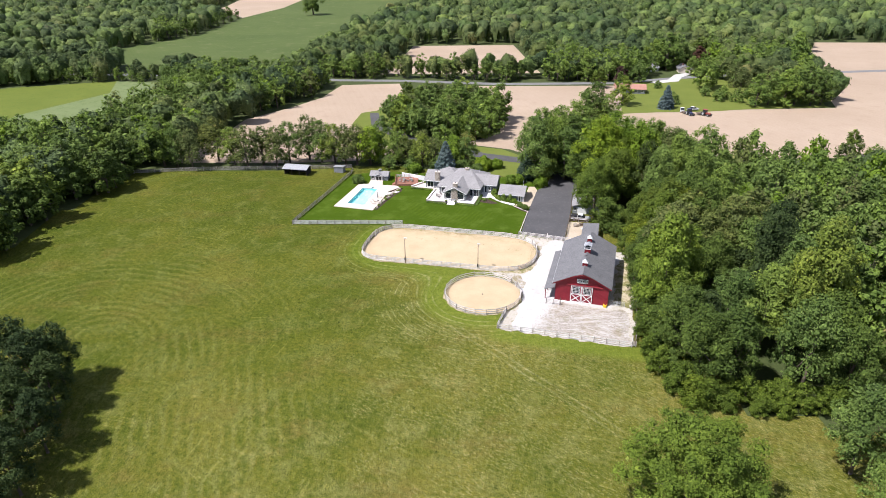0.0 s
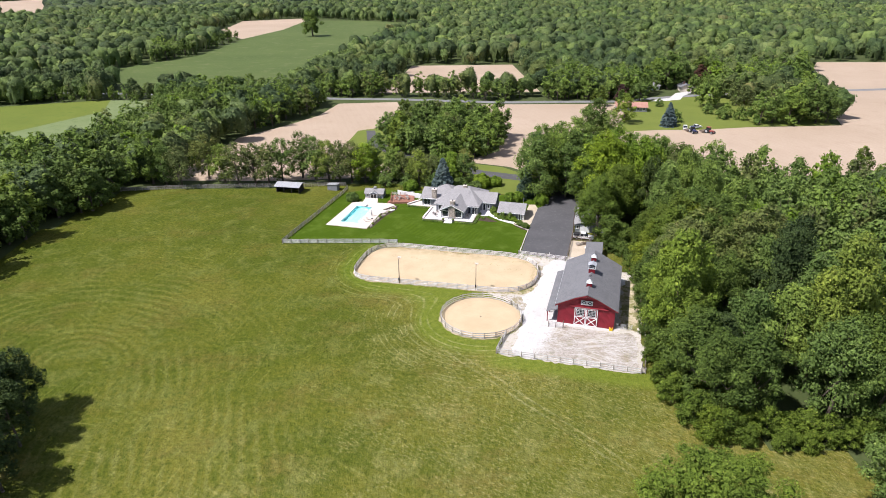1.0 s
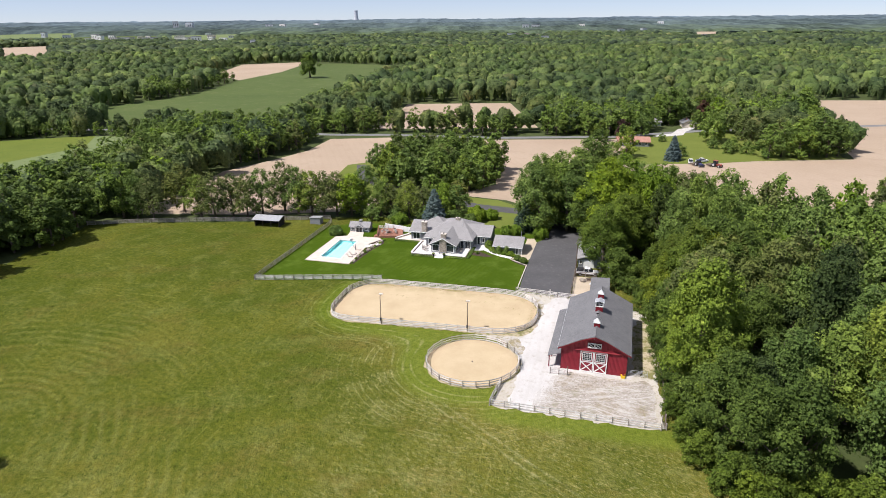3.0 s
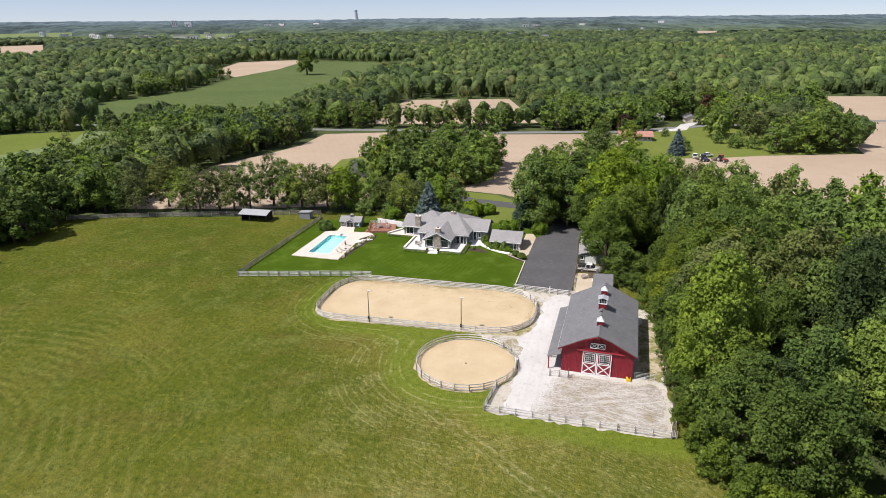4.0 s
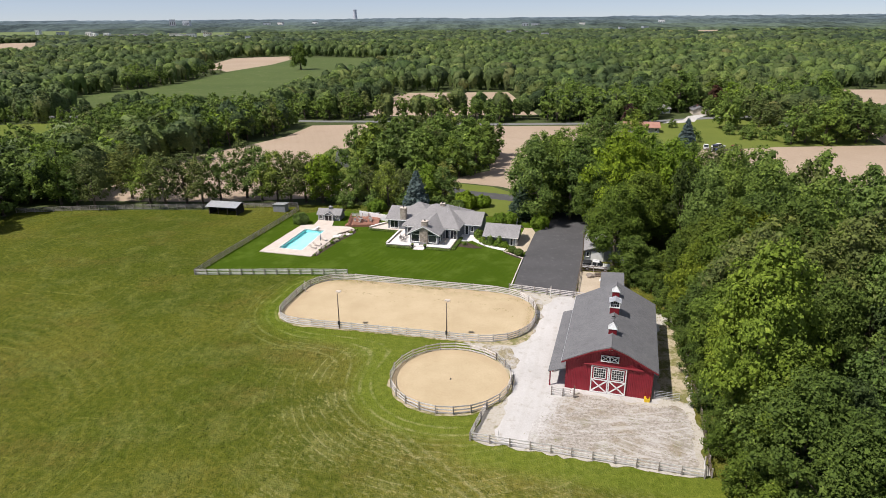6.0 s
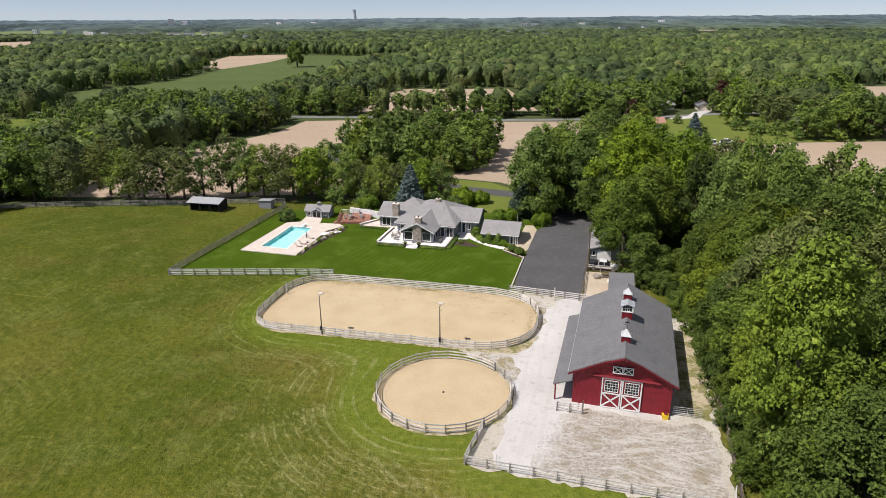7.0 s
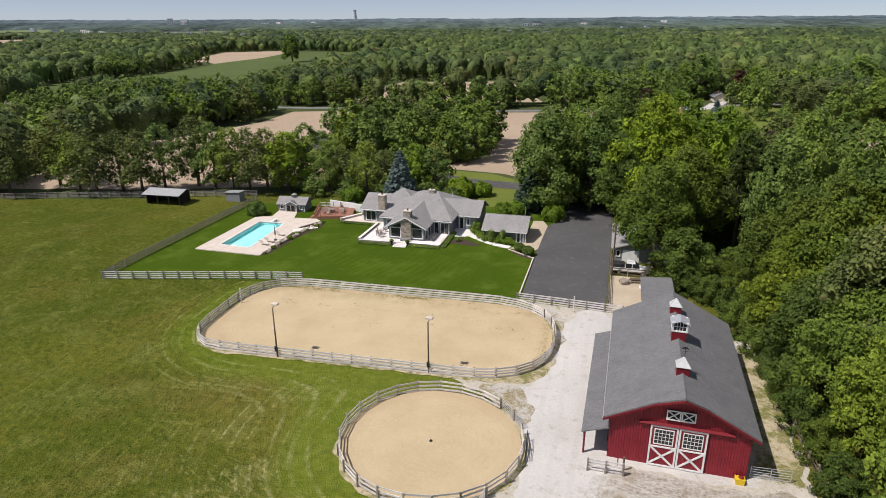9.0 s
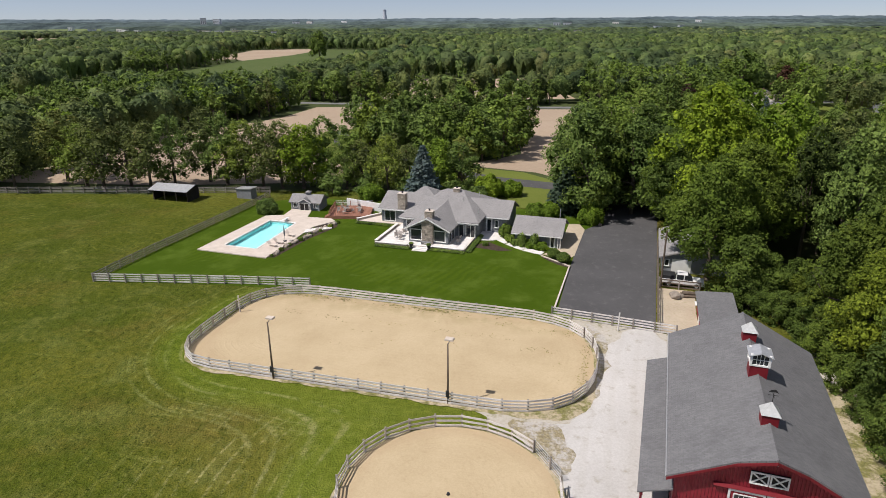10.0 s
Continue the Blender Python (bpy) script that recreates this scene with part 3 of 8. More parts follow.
BROWNWOOD = plain("brown_post_wood", (0.10, 0.075, 0.055), (0.19, 0.15, 0.115), 0.5, 0.9, 0, 0.4, 0.01, rand=0.15)
RED = siding("barn_red_paint", (0.205, 0.009, 0.019), (0.265, 0.013, 0.026), 0.23, 0)
REDSIDE = siding("barn_red_paint_side", (0.205, 0.009, 0.019), (0.265, 0.013, 0.026), 0.23, 1)
REDTRIM = plain("red_trim", (0.15, 0.010, 0.016), (0.20, 0.014, 0.021), 0.8, 0.55)
WHITE = plain("white_paint", (0.70, 0.70, 0.68), (0.82, 0.82, 0.80), 0.8, 0.5)
GREYROOF = shingles("grey_shingles", (0.146, 0.146, 0.149), (0.180, 0.180, 0.184))
HOUSEROOF = shingles("house_shingles", (0.262, 0.253, 0.248), (0.298, 0.288, 0.282))
TIN = plain("galvanised_sheet", (0.48, 0.49, 0.50), (0.68, 0.69, 0.69), 0.5, 0.45, 0.6, 0.2)
COPPERTOP = plain("pale_metal_cap", (0.46, 0.47, 0.46), (0.62, 0.63, 0.62), 0.3, 0.5, 0.2)
BLUEGREY = siding("blue_grey_siding", (0.20, 0.215, 0.235), (0.27, 0.285, 0.305), 0.14, 2)
GREYPAINT = plain("grey_boards", (0.17, 0.18, 0.19), (0.26, 0.27, 0.28), 0.5, 0.8)
# near-black: the shade of an unlit interior put into a colour
DARKIN = plain("dark_interior", (0.015, 0.014, 0.013), (0.035, 0.032, 0.03), 0.5, 0.9)
CONCRETE = plain("pale_concrete", (0.54, 0.465, 0.39), (0.68, 0.60, 0.52), 1.4, 0.85, 0, 0.2, 0.01, rand=0.04)
BRIGHTSTONE = plain("bright_patio_stone", (0.66, 0.63, 0.59), (0.80, 0.77, 0.73), 1.2, 0.8, 0, 0.2, 0.01, rand=0.06)
STONE = plain("field_stone", (0.27, 0.23, 0.185), (0.47, 0.41, 0.34), 0.3, 0.9, 0, 0.6, 0.03, rand=0.25)
DECKWOOD = plain("red_deck_wood", (0.23, 0.10, 0.065), (0.34, 0.17, 0.115), 0.4, 0.75, rand=0.12)
BLACK = plain("black_metal", (0.02, 0.02, 0.022), (0.04, 0.04, 0.042), 0.3, 0.5)
YELLOW = plain("yellow_plastic", (0.62, 0.42, 0.02), (0.75, 0.52, 0.03), 0.3, 0.45)
MULCH = plain("dark_mulch", (0.035, 0.024, 0.016), (0.085, 0.06, 0.042), 0.4, 1.0, 0, 0.8, 0.05)
POOLWALL = plain("pool_plaster", (0.34, 0.68, 0.70), (0.42, 0.76, 0.78), 1.5, 0.6)


def glass_pane():
    m, n, l, b = material("window_glass")
    b.inputs["Base Color"].default_value = (0.025, 0.03, 0.034, 1)
    b.inputs["Roughness"].default_value = 0.06
    b.inputs["Specular IOR Level"].default_value = 0.7
    return m


def pool_water():
    m, n, l, b = material("pool_water")
    t = Net(m)
    b.inputs["Base Color"].default_value = (0.62, 0.93, 0.95, 1)
    b.inputs["Roughness"].default_value = 0.02
    b.inputs["IOR"].default_value = 1.33
    b.inputs["Transmission Weight"].default_value = 1.0
    t.bump(t.noise(t.where(), 0.5, 2.0), 0.12, 0.05, b)
    return m


GLASS, WATER = glass_pane(), pool_water()

# ---- ground ----


def spaced(lo, hi, core0, core1, step, grow=1.18):
    """Grid lines: even in the core, wider and wider outside it."""
    a = [core0]
    while a[-1] < core1:
        a.append(a[-1] + step)
    s = step
    while a[-1] < hi:
        s = min(s * grow, 120)
        a.append(a[-1] + s)
    s, low = step, [core0]
    while low[-1] > lo:
        s = min(s * grow, 120)
        low.append(low[-1] - s)
    return low[:0:-1] + a


def sheet(name, xs, ys, mats, pick=lambda x, y: 0, hole=None):
    g = Geo()
    g.v = [(x, y, height(x, y)) for y in ys for x in xs]
    w = len(xs)
    for j in range(len(ys) - 1):
        for i in range(w - 1):
            if hole and hole(xs[i], xs[i + 1], ys[j], ys[j + 1]):
                continue
            g.f.append((j * w + i, j * w + i + 1, (j + 1) * w + i + 1, (j + 1) * w + i))
            g.m.append(pick((xs[i] + xs[i + 1]) / 2, (ys[j] + ys[j + 1]) / 2))
    return new(name, g.mesh(name, mats, True))


def inside(poly, x, y):
    c, j = False, len(poly) - 1
    for i in range(len(poly)):
        (x0, y0), (x1, y1) = poly[i], poly[j]
        if (y0 > y) != (y1 > y) and x < (x1 - x0) * (y - y0) / (y1 - y0) + x0:
            c = not c
        j = i
    return c


POOL_HOLE = [W(-77.95, 168.85), W(-71.85, 168.65), W(-72.95, 183.05), W(-78.35, 183.05)]
pool_x, pool_y = [p[0] for p in POOL_HOLE], [p[1] for p in POOL_HOLE]
PASTURE_EDGE = [(-125, -60), (-125, 140), (-112, 215), (-30, 219), (45, 215), (52, 110), (52, 84), (80, 80), (120, 60), (120, -60)]
tagged(sheet("ground", spaced(-4600, 4600, -144, 128, 4.0), spaced(-400, 5200, -60, 264, 4.0), [FLOOR, PASTURE], lambda x, y: 1 if inside(PASTURE_EDGE, x, y) else 0,
             lambda a, c, d, e: c > min(pool_x) and a < max(pool_x) and e > min(pool_y) and d < max(pool_y)),
       "mown green pasture running out to dark woodland floor", "ground", kind="structure")


def rounded(poly, r, n=5):
    """The polygon with its corners rounded to radius r (a number or one for each corner)."""
    out = []
    for i, p in enumerate(poly):
        a, p, b = Vector(poly[i - 1]), Vector(p), Vector(poly[(i + 1) % len(poly)])
        rr = r[i] if isinstance(r, (list, tuple)) else r
        if rr <= 0:
            out.append(tuple(p))
            continue
        da, db = (a - p), (b - p)
        k = min(rr, 0.49 * da.length, 0.49 * db.length)
        s, e = p + da.normalized() * k, p + db.normalized() * k
        for j in range(n + 1):
            q = j / n
            out.append(tuple((1 - q) ** 2 * s + 2 * q * (1 - q) * p + q * q * e))
    return out


def patch(name, poly, mat, lift, label, category, step=4.0, thick=0.0, ragged=0.0, hole=None):
    """A flat area laid on the land: its outline filled, cut to a grid so that it follows the ground."""
    bm = bmesh.new()
    pts = []
    for i, p in enumerate(poly):
        a, b = Vector(p), Vector(poly[(i + 1) % len(poly)])
        k = max(1, int((b - a).length / step))
        for j in range(k):
            q = a.lerp(b, j / k)
            if ragged:
                q += Vector((noise.noise((q.x / 2.3, q.y / 2.3, 1.0)), noise.noise((q.x / 2.3, q.y / 2.3, 7.0)))) * ragged
                q += Vector((noise.noise((q.x / 0.7, q.y / 0.7, 3.0)), noise.noise((q.x / 0.7, q.y / 0.7, 5.0)))) * ragged * 0.4
            pts.append(q)
    bm.faces.new([bm.verts.new((p.x, p.y, 0)) for p in pts])
    lo = [min(p[i] for p in pts) for i in (0, 1)]
    hi = [max(p[i] for p in pts) for i in (0, 1)]
    for i in (0, 1):
        c = lo[i] + step
        while c < hi[i]:
            no = Vector((1, 0, 0) if i == 0 else (0, 1, 0))
            bmesh.ops.bisect_plane(bm, geom=bm.verts[:] + bm.edges[:] + bm.faces[:], plane_co=no * c, plane_no=no)
            c += step
    if hole:
        for i in range(len(hole)):
            a, c = Vector(hole[i]), Vector(hole[(i + 1) % len(hole)])
            d = (c - a).normalized()
            bmesh.ops.bisect_plane(bm, geom=bm.verts[:] + bm.edges[:] + bm.faces[:], plane_co=(*a, 0), plane_no=(d.y, -d.x, 0))
        gone = [f for f in bm.faces if inside(hole, *f.calc_center_median().xy)]
        bmesh.ops.delete(bm, geom=gone, context="FACES")
    for v in bm.verts:
        v.co.z = height(v.co.x, v.co.y) + lift
    bmesh.ops.recalc_face_normals(bm, faces=bm.faces)
    if sum(f.normal.z for f in bm.faces) < 0:
        bmesh.ops.reverse_faces(bm, faces=bm.faces)
    if thick:
        rim = [e for e in bm.edges if e.is_boundary]
        made = bmesh.ops.extrude_edge_only(bm, edges=rim)["geom"]
        for v in made:
            if isinstance(v, bmesh.types.BMVert):
                v.co.z -= thick
    me = bpy.data.meshes.new(name)
    bm.to_mesh(me)
    bm.free()
    me.materials.append(mat)
    me.polygons.foreach_set("use_smooth", [not thick] * len(me.polygons))
    return tagged(new(name, me), label, category, kind="structure")


def uvpoly(*p):
    return [W(*q) for q in p]


# far fields first, then the estate's own surfaces
patch("soil_field_west", [(-104, 226), (-96, 262), (-93, 289), (-77, 312), (-65, 334), (-59, 366), (-26, 369), (-22, 345), (-34, 300), (-38, 280), (-20, 255), (-8, 240), (-20, 228), (-60, 224)], SOIL, 0.06, "bare tan ploughed field behind a tree row", "field", 12)
patch("soil_field_middle", [(8, 247), (14, 253), (24, 262), (26, 300), (18, 360), (98, 358), (100, 330), (90, 308), (88, 295), (60, 270), (44, 240), (36, 227), (26, 239)], SOIL, 0.06, "bare tan ploughed field behind the house", "field", 12)
patch("soil_field_beyond_road", [(-40, 398), (-34, 420), (-24, 515), (55, 516), (60, 398)], SOIL, 0.06, "bare tan ploughed field beyond the road", "field", 20)
patch("soil_field_east", [(62, 225), (66, 262), (84, 292), (90, 304), (112, 299), (140, 300), (190, 302), (201, 330), (224, 400), (287, 515), (480, 500), (420, 380), (300, 225)], SOIL, 0.045, "wide bare tan ploughed field", "field", 20)
patch("crop_field", [(-262, 500), (-241, 558), (-222, 600), (-222, 740), (-202, 960), (-207, 1000), (-137, 995), (-41, 938), (-22, 885), (-52, 775), (-75, 650), (-87, 560), (-108, 430), (-190, 405)], CROP, 0.06, "green young crop on a broad field", "field", 30)
patch("soil_field_far", [(-292, 754), (-285, 874), (-300, 1000), (-217, 1045), (-204, 990), (-204, 850), (-223, 735), (-240, 765)], SOIL, 0.08, "far pale bare field", "field", 40)
patch("meadow_west", [(-320, 290), (-252, 366), (-198, 384), (-186, 350), (-208, 300), (-200, 246), (-280, 256)], MEADOW, 0.06, "bright green meadow beside the wood", "field", 20)
patch("pale_meadow_west", [(-198, 384), (-155, 374), (-124, 336), (-125, 286), (-147, 246), (-200, 246), (-208, 300), (-186, 350)], PALEGRASS, 0.064, "pale grass meadow beside the wood", "field", 20)
patch("country_road", [(-420, 420), (-129, 395), (-61, 377), (-25, 374), (32, 362), (98, 362), (156, 380), (300, 395), (300, 401), (156, 386), (98, 368), (32, 368), (-25, 380), (-61, 383), (-129, 401), (-420, 426)], ROADGREY, 0.09, "grey country road along a tree row", "road", 20)
patch("far_lawn", [(84, 294), (101, 296), (122, 296), (150, 301), (186, 303), (192, 320), (198, 376), (150, 376), (128, 376), (104, 362), (92, 326)], VERGE, 0.07, "green lawn round a far house", "lawn", 12)
patch("drive_verge", [(-40, 300), (-30, 306), (-20, 262), (0, 249), (23, 239), (33, 226), (30, 205), (0, 212), (-28, 252), (-42, 278)], VERGE, 0.08, "green verge along the back drive", "lawn", 10)
patch("back_drive", [(-36, 300), (-32, 300), (-28, 280), (-18, 263), (2, 246), (16, 234), (30, 228), (46, 224), (46, 219), (28, 222), (14, 228), (0, 241), (-22, 258), (-33, 277)], ASPHALT, 0.11, "grey winding back drive", "road", 8)
LAWN_EDGE = [(-44.9, 168.6), (-39.8, 186), (-33.4, 210.4), (-24, 214), (26, 206), (34, 204), (29.5, 186), *uvpoly((-21.4, 159.0)), (20.4, 157.8), (-11.9, 165.4), (-30, 167.6)]
patch("lawn", LAWN_EDGE, LAWN, 0.05, "dark green striped garden lawn", "lawn", 4, hole=POOL_HOLE)


def A(u, v):
    """The arena's own axes, a little off the estate's."""
    return 0.9732 * u + 0.2300 * v, -0.2300 * u + 0.9732 * v


ARENA = rounded([A(-55.9, 136.5), A(-10.7, 137.3), A(-10.7, 157.0), A(-55.9, 157.0)], [6.5, 10, 10, 9], 8)
PEN = [(8.6 + 8.7 * math.cos(k * math.pi / 20), 126.1 + 8.7 * math.sin(k * math.pi / 20)) for k in range(40)]
patch("drive_verge_dirt", rounded(uvpoly((-13.0, 158.0), (-8.6, 157.6), (8.8, 154), (9.2, 110.5), (-19.0, 110.5), (-18.6, 114), (-18.2, 118), (-17.4, 124), (-17.6, 129), (-21.5, 133.4), (-28, 136.2), (-22, 138), (-16.2, 140.5), (-15.5, 147), (-16.4, 152), (-20.0, 157.4), (-20.6, 158.6)), 2.0, 3), WEEDY, 0.045, "patchy tan dirt with weeds beside the drive", "yard", 0.7, ragged=0.9)
patch("gravel_drive", rounded(uvpoly((-12.6, 157.6), (-9.2, 157.4), (-8.0, 155.5), (-7.6, 152), (4.4, 152), (5.6, 149), (4.4, 143), (4.2, 128), (5.6, 126), (4, 124.8), (-8, 124.6), (-9.6, 120.5), (-11.2, 111.0), (-15.2, 111.0), (-15.8, 114), (-15.8, 121), (-15.6, 128), (-19.6, 133.4), (-14.9, 139.4), (-14.6, 152)), 2.0, 3), GRAVEL, 0.05, "white gravel drive beside the red barn", "drive", 0.6, ragged=1.0)
patch("yard", rounded(uvpoly((-11.4, 111.7), (8.4, 111.7), (8.4, 124.4), (-9.0, 124.2), (-10.2, 119), (-11.8, 114)), 1.0, 2), DIRTYARD, 0.058, "weedy pale gravel yard before the barn", "yard", 0.5, ragged=1.2)
patch("pen_verge", rounded(uvpoly((-22.6, 134.2), (-19.6, 132.0), (-17.3, 128.4), (-15.6, 129.2), (-16.0, 132.4), (-18.2, 135.0), (-21.8, 135.8)), 1.0, 3), OCHRE, 0.062, "ochre dirt and dry weeds between pen and arena", "yard", 0.5, ragged=1.1)
patch("arena_verge", rounded(uvpoly((-15.9, 141.0), (-14.6, 141.4), (-14.0, 148), (-15.0, 154.6), (-17.4, 157.2), (-16.6, 153), (-15.2, 148)), 0.6, 3), OCHRE, 0.062, "ochre dirt and dry weeds beside the arena fence", "yard", 0.5, ragged=0.9)
patch("barn_side_weeds", rounded(uvpoly((4.9, 127.4), (8.6, 126.0), (9.0, 138), (8.4, 151), (5.6, 149.5), (4.8, 140)), 1.0, 3), SANDEDGE, 0.055, "dry weeds and tan dirt beside the barn", "yard", 0.5, ragged=0.8)
patch("dirt_pen", uvpoly((-8.9, 157.6), (-4.4, 157.2), (-4.2, 171.6), (-8.9, 171.6)), TAN, 0.055, "tan dirt enclosure beside the drive", "yard", 3, ragged=0.3)
patch("asphalt_court", uvpoly((-21.3, 159.3), (-9.3, 158.2), (-9.0, 214), (-18.6, 214), (-18.8, 200), (-21.5, 194.6), (-21.7, 176)), ASPHALT, 0.056, "dark asphalt parking court", "drive", 4)
patch("arena_edge", rounded([A(-56.7, 135.75), A(-22, 136.15), A(-10.2, 136.6), A(-10.2, 157.5), A(-56.6, 157.5)], [7.4, 0.5, 10, 10.2, 9.4], 8), SANDEDGE, 0.07, "spilt sand and short weeds under the arena fence", "arena", 0.4, ragged=0.45)
patch("pen_edge", [(8.6 + 9.25 * math.cos(k * math.pi / 20), 126.1 + 9.25 * math.sin(k * math.pi / 20)) for k in range(40)], SANDEDGE, 0.07, "spilt sand and short weeds under the pen fence", "arena", 0.4, ragged=0.4)
patch("arena_sand", ARENA, SAND, 0.09, "pale tan raked sand of the riding arena", "arena", 3)
patch("pen_sand", PEN, SAND, 0.09, "pale tan raked sand of the round pen", "arena", 3)

# ---- trees ----


def leaf_mesh(name, co, mat, extra=None):
    """A mesh of loose leaf blades, co of shape (n, 3, 3), with more triangles if given."""
    n = len(co)
    v = co.reshape(-1, 3)
    f = np.arange(3 * n).reshape(-1, 3)
    loops, starts = f.reshape(-1), np.arange(0, 3 * n, 3)
    if extra is not None:
        ev, ef = extra                       # triangles
        loops = np.concatenate([loops, ef.reshape(-1) + len(v)])
        starts = np.concatenate([starts, 3 * n + np.arange(0, 3 * len(ef), 3)])
        v = np.concatenate([v, ev])
    me = bpy.data.meshes.new(name)
    me.vertices.add(len(v))
    me.vertices.foreach_set("co", v.astype(np.float32).reshape(-1))
    me.loops.add(len(loops))
    me.loops.foreach_set("vertex_index", loops.astype(np.int32))
    me.polygons.add(len(starts))
    me.polygons.foreach_set("loop_start", starts.astype(np.int32))
    me.materials.append(mat)
    soft = np.zeros(len(starts), bool)
    soft[n:] = True
    me.polygons.foreach_set("use_smooth", soft)
    me.update(calc_edges=True)
    return me


def unit(a):
    return a / np.maximum(np.linalg.norm(a, axis=-1, keepdims=True), 1e-6)


def leaf_blades(rng, pos, out, size, loose=0.55):
    """Leaf sprays at pos, facing roughly out and up."""
    n = len(pos)
    nrm = unit(out + np.array([-0.12, -0.05, 0.60]) + loose * rng.normal(size=(n, 3)))
    a = unit(np.cross(nrm, rng.normal(size=(n, 3))))
    b = np.cross(nrm, a)
    s = size * rng.uniform(0.6, 1.35, (n, 1))
    return np.stack([pos - a * s * 0.55 - b * s * 0.38, pos + a * s * 0.55 - b * s * 0.38, pos + b * s * 0.62 + nrm * s * 0.15], axis=1)


def leaf_clumps(rng, pos, out, size, loose=0.38):
    """Small domed sprays of leaves at pos: four faces each, softly rounded, with uneven rims."""
    n = len(pos)
    nrm = unit(out + np.array([-0.10, -0.05, 0.62]) + loose * rng.normal(size=(n, 3)))
    a = unit(np.cross(nrm, rng.normal(size=(n, 3))))
    b = np.cross(nrm, a)
    s = size * rng.uniform(0.6, 1.35, (n, 1))
    v = [pos + nrm * s * 0.45]
    for k in range(4):
        t = k * math.pi / 2 + rng.uniform(-0.35, 0.35, (n, 1))
        v.append(pos + (a * np.cos(t) + b * np.sin(t)) * s * rng.uniform(0.6, 1.15, (n, 1)) + nrm * s * rng.uniform(-0.25, 0.12, (n, 1)))
    f = np.array([(0, 1, 2), (0, 2, 3), (0, 3, 4), (0, 4, 1)])
    return np.stack(v, axis=1).reshape(-1, 3), (f[None] + 5 * np.arange(n)[:, None, None]).reshape(-1, 3)


def joined(*parts):
    """Several (vertices, triangles) pairs as one."""
    v, f, n = [], [], 0
    for a, b in parts:
        v.append(a)
        f.append(b + n)
        n += len(a)
    return np.concatenate(v), np.concatenate(f)


OCTA_V = unit(np.array([(x, y, z) for x in (-1, 0, 1) for y in (-1, 0, 1) for z in (-1, 0, 1) if abs(x) + abs(y) + abs(z) == 1], float))
OCTA_F = np.array([(i, j, k) for i in range(6) for j in range(i + 1, 6) for k in range(j + 1, 6)
                   if OCTA_V[i] @ OCTA_V[j] > -0.5 and OCTA_V[j] @ OCTA_V[k] > -0.5 and OCTA_V[i] @ OCTA_V[k] > -0.5])


def ball_net():
    """An octahedron cut once more: 18 points, 32 faces."""
    v, f, mid = [tuple(p) for p in OCTA_V], [], {}

    def half(i, j):
        k = (min(i, j), max(i, j))
        if k not in mid:
            mid[k] = len(v)
            v.append(tuple(unit(np.array(v[i]) + np.array(v[j]))))
        return mid[k]
    for i, j, k in OCTA_F:
        a, b, c = half(i, j), half(j, k), half(k, i)
        f += [(i, a, c), (a, j, b), (c, b, k), (a, b, c)]
    v = np.array(v)
    return v, np.array([q if np.dot(np.cross(v[q[1]] - v[q[0]], v[q[2]] - v[q[0]]), v[q[0]]) > 0 else q[::-1] for q in f])


BALL_V, BALL_F = ball_net()


def lobes_of(rng, high, wide, count, low=0.28):
    """The clumps of a crown: centres and radii, wider in the middle, uneven."""
    c, r = [], []
    for i in range(count):
        q = (i + rng.uniform(0.2, 0.8)) / count
        z = high * (low + (0.97 - low) * q)
        prof = math.sin(math.pi * min(1, 0.18 + 0.80 * q)) ** 0.75
        a = i * 2.4 + rng.uniform(-0.7, 0.7)
        rad = wide * prof * rng.uniform(0.42, 1.0)
        lr = wide * rng.uniform(0.15, 0.31) * (0.65 + 0.35 * prof) * min(1.0, (44 / count) ** 0.5)
        c.append((rad * math.cos(a), rad * math.sin(a), z - 0.4 * lr))
        r.append(lr)
    c.append((0, 0, high * (low + 0.42)))
    r.append(wide * 0.50)
    return np.array(c), np.array(r)


def crown_mesh(name, seed, high, wide, count, leaves, size, mat, low=0.28, core=0.58):
    ragged = 0.5 if count > 40 else 0.3
    rng = np.random.default_rng(seed)
    c, r = lobes_of(rng, high, wide, count, low)
    fine = count > 40
    n = int(leaves * (0.03 if fine else 0.07))
    leaves = n + int(leaves * (0.98 if fine else 0.62))
    pick = rng.choice(len(r), int(leaves * 1.7), p=r ** 2 / np.sum(r ** 2))
    d = unit(rng.normal(size=(len(pick), 3)) + np.array([0, 0, 0.25]))
    pos = c[pick] + d * r[pick][:, None] * (0.66 + 0.56 * rng.uniform(0, 1, (len(pick), 1)) ** 0.7) * np.array([1, 1, 0.8])
    deep = np.min(np.linalg.norm((pos[:, None] - c[None]) / np.array([1, 1, 0.85]), axis=2) / r[None], axis=1)
    pos, d = pos[deep > 0.62][:leaves], d[deep > 0.62][:leaves]
    d = unit(d * 0.6 + unit((pos - np.array([0, 0, high * (low + 0.3)])) * np.array([1, 1, 0.8])) * 0.6)
    co = leaf_blades(rng, pos[n:], d[n:], size * (0.66 if fine else 0.80), 0.75)
    ev = np.concatenate([c[i] + OCTA_V * r[i] * core * np.array([1, 1, 0.85]) for i in range(len(r))])
    ef = np.concatenate([OCTA_F + 6 * i for i in range(len(r))])
    return leaf_mesh(name, co, mat, joined((ev, ef), leaf_clumps(rng, pos[:n], d[:n], size * (0.88 if count > 40 else 1.0), ragged))), c, r


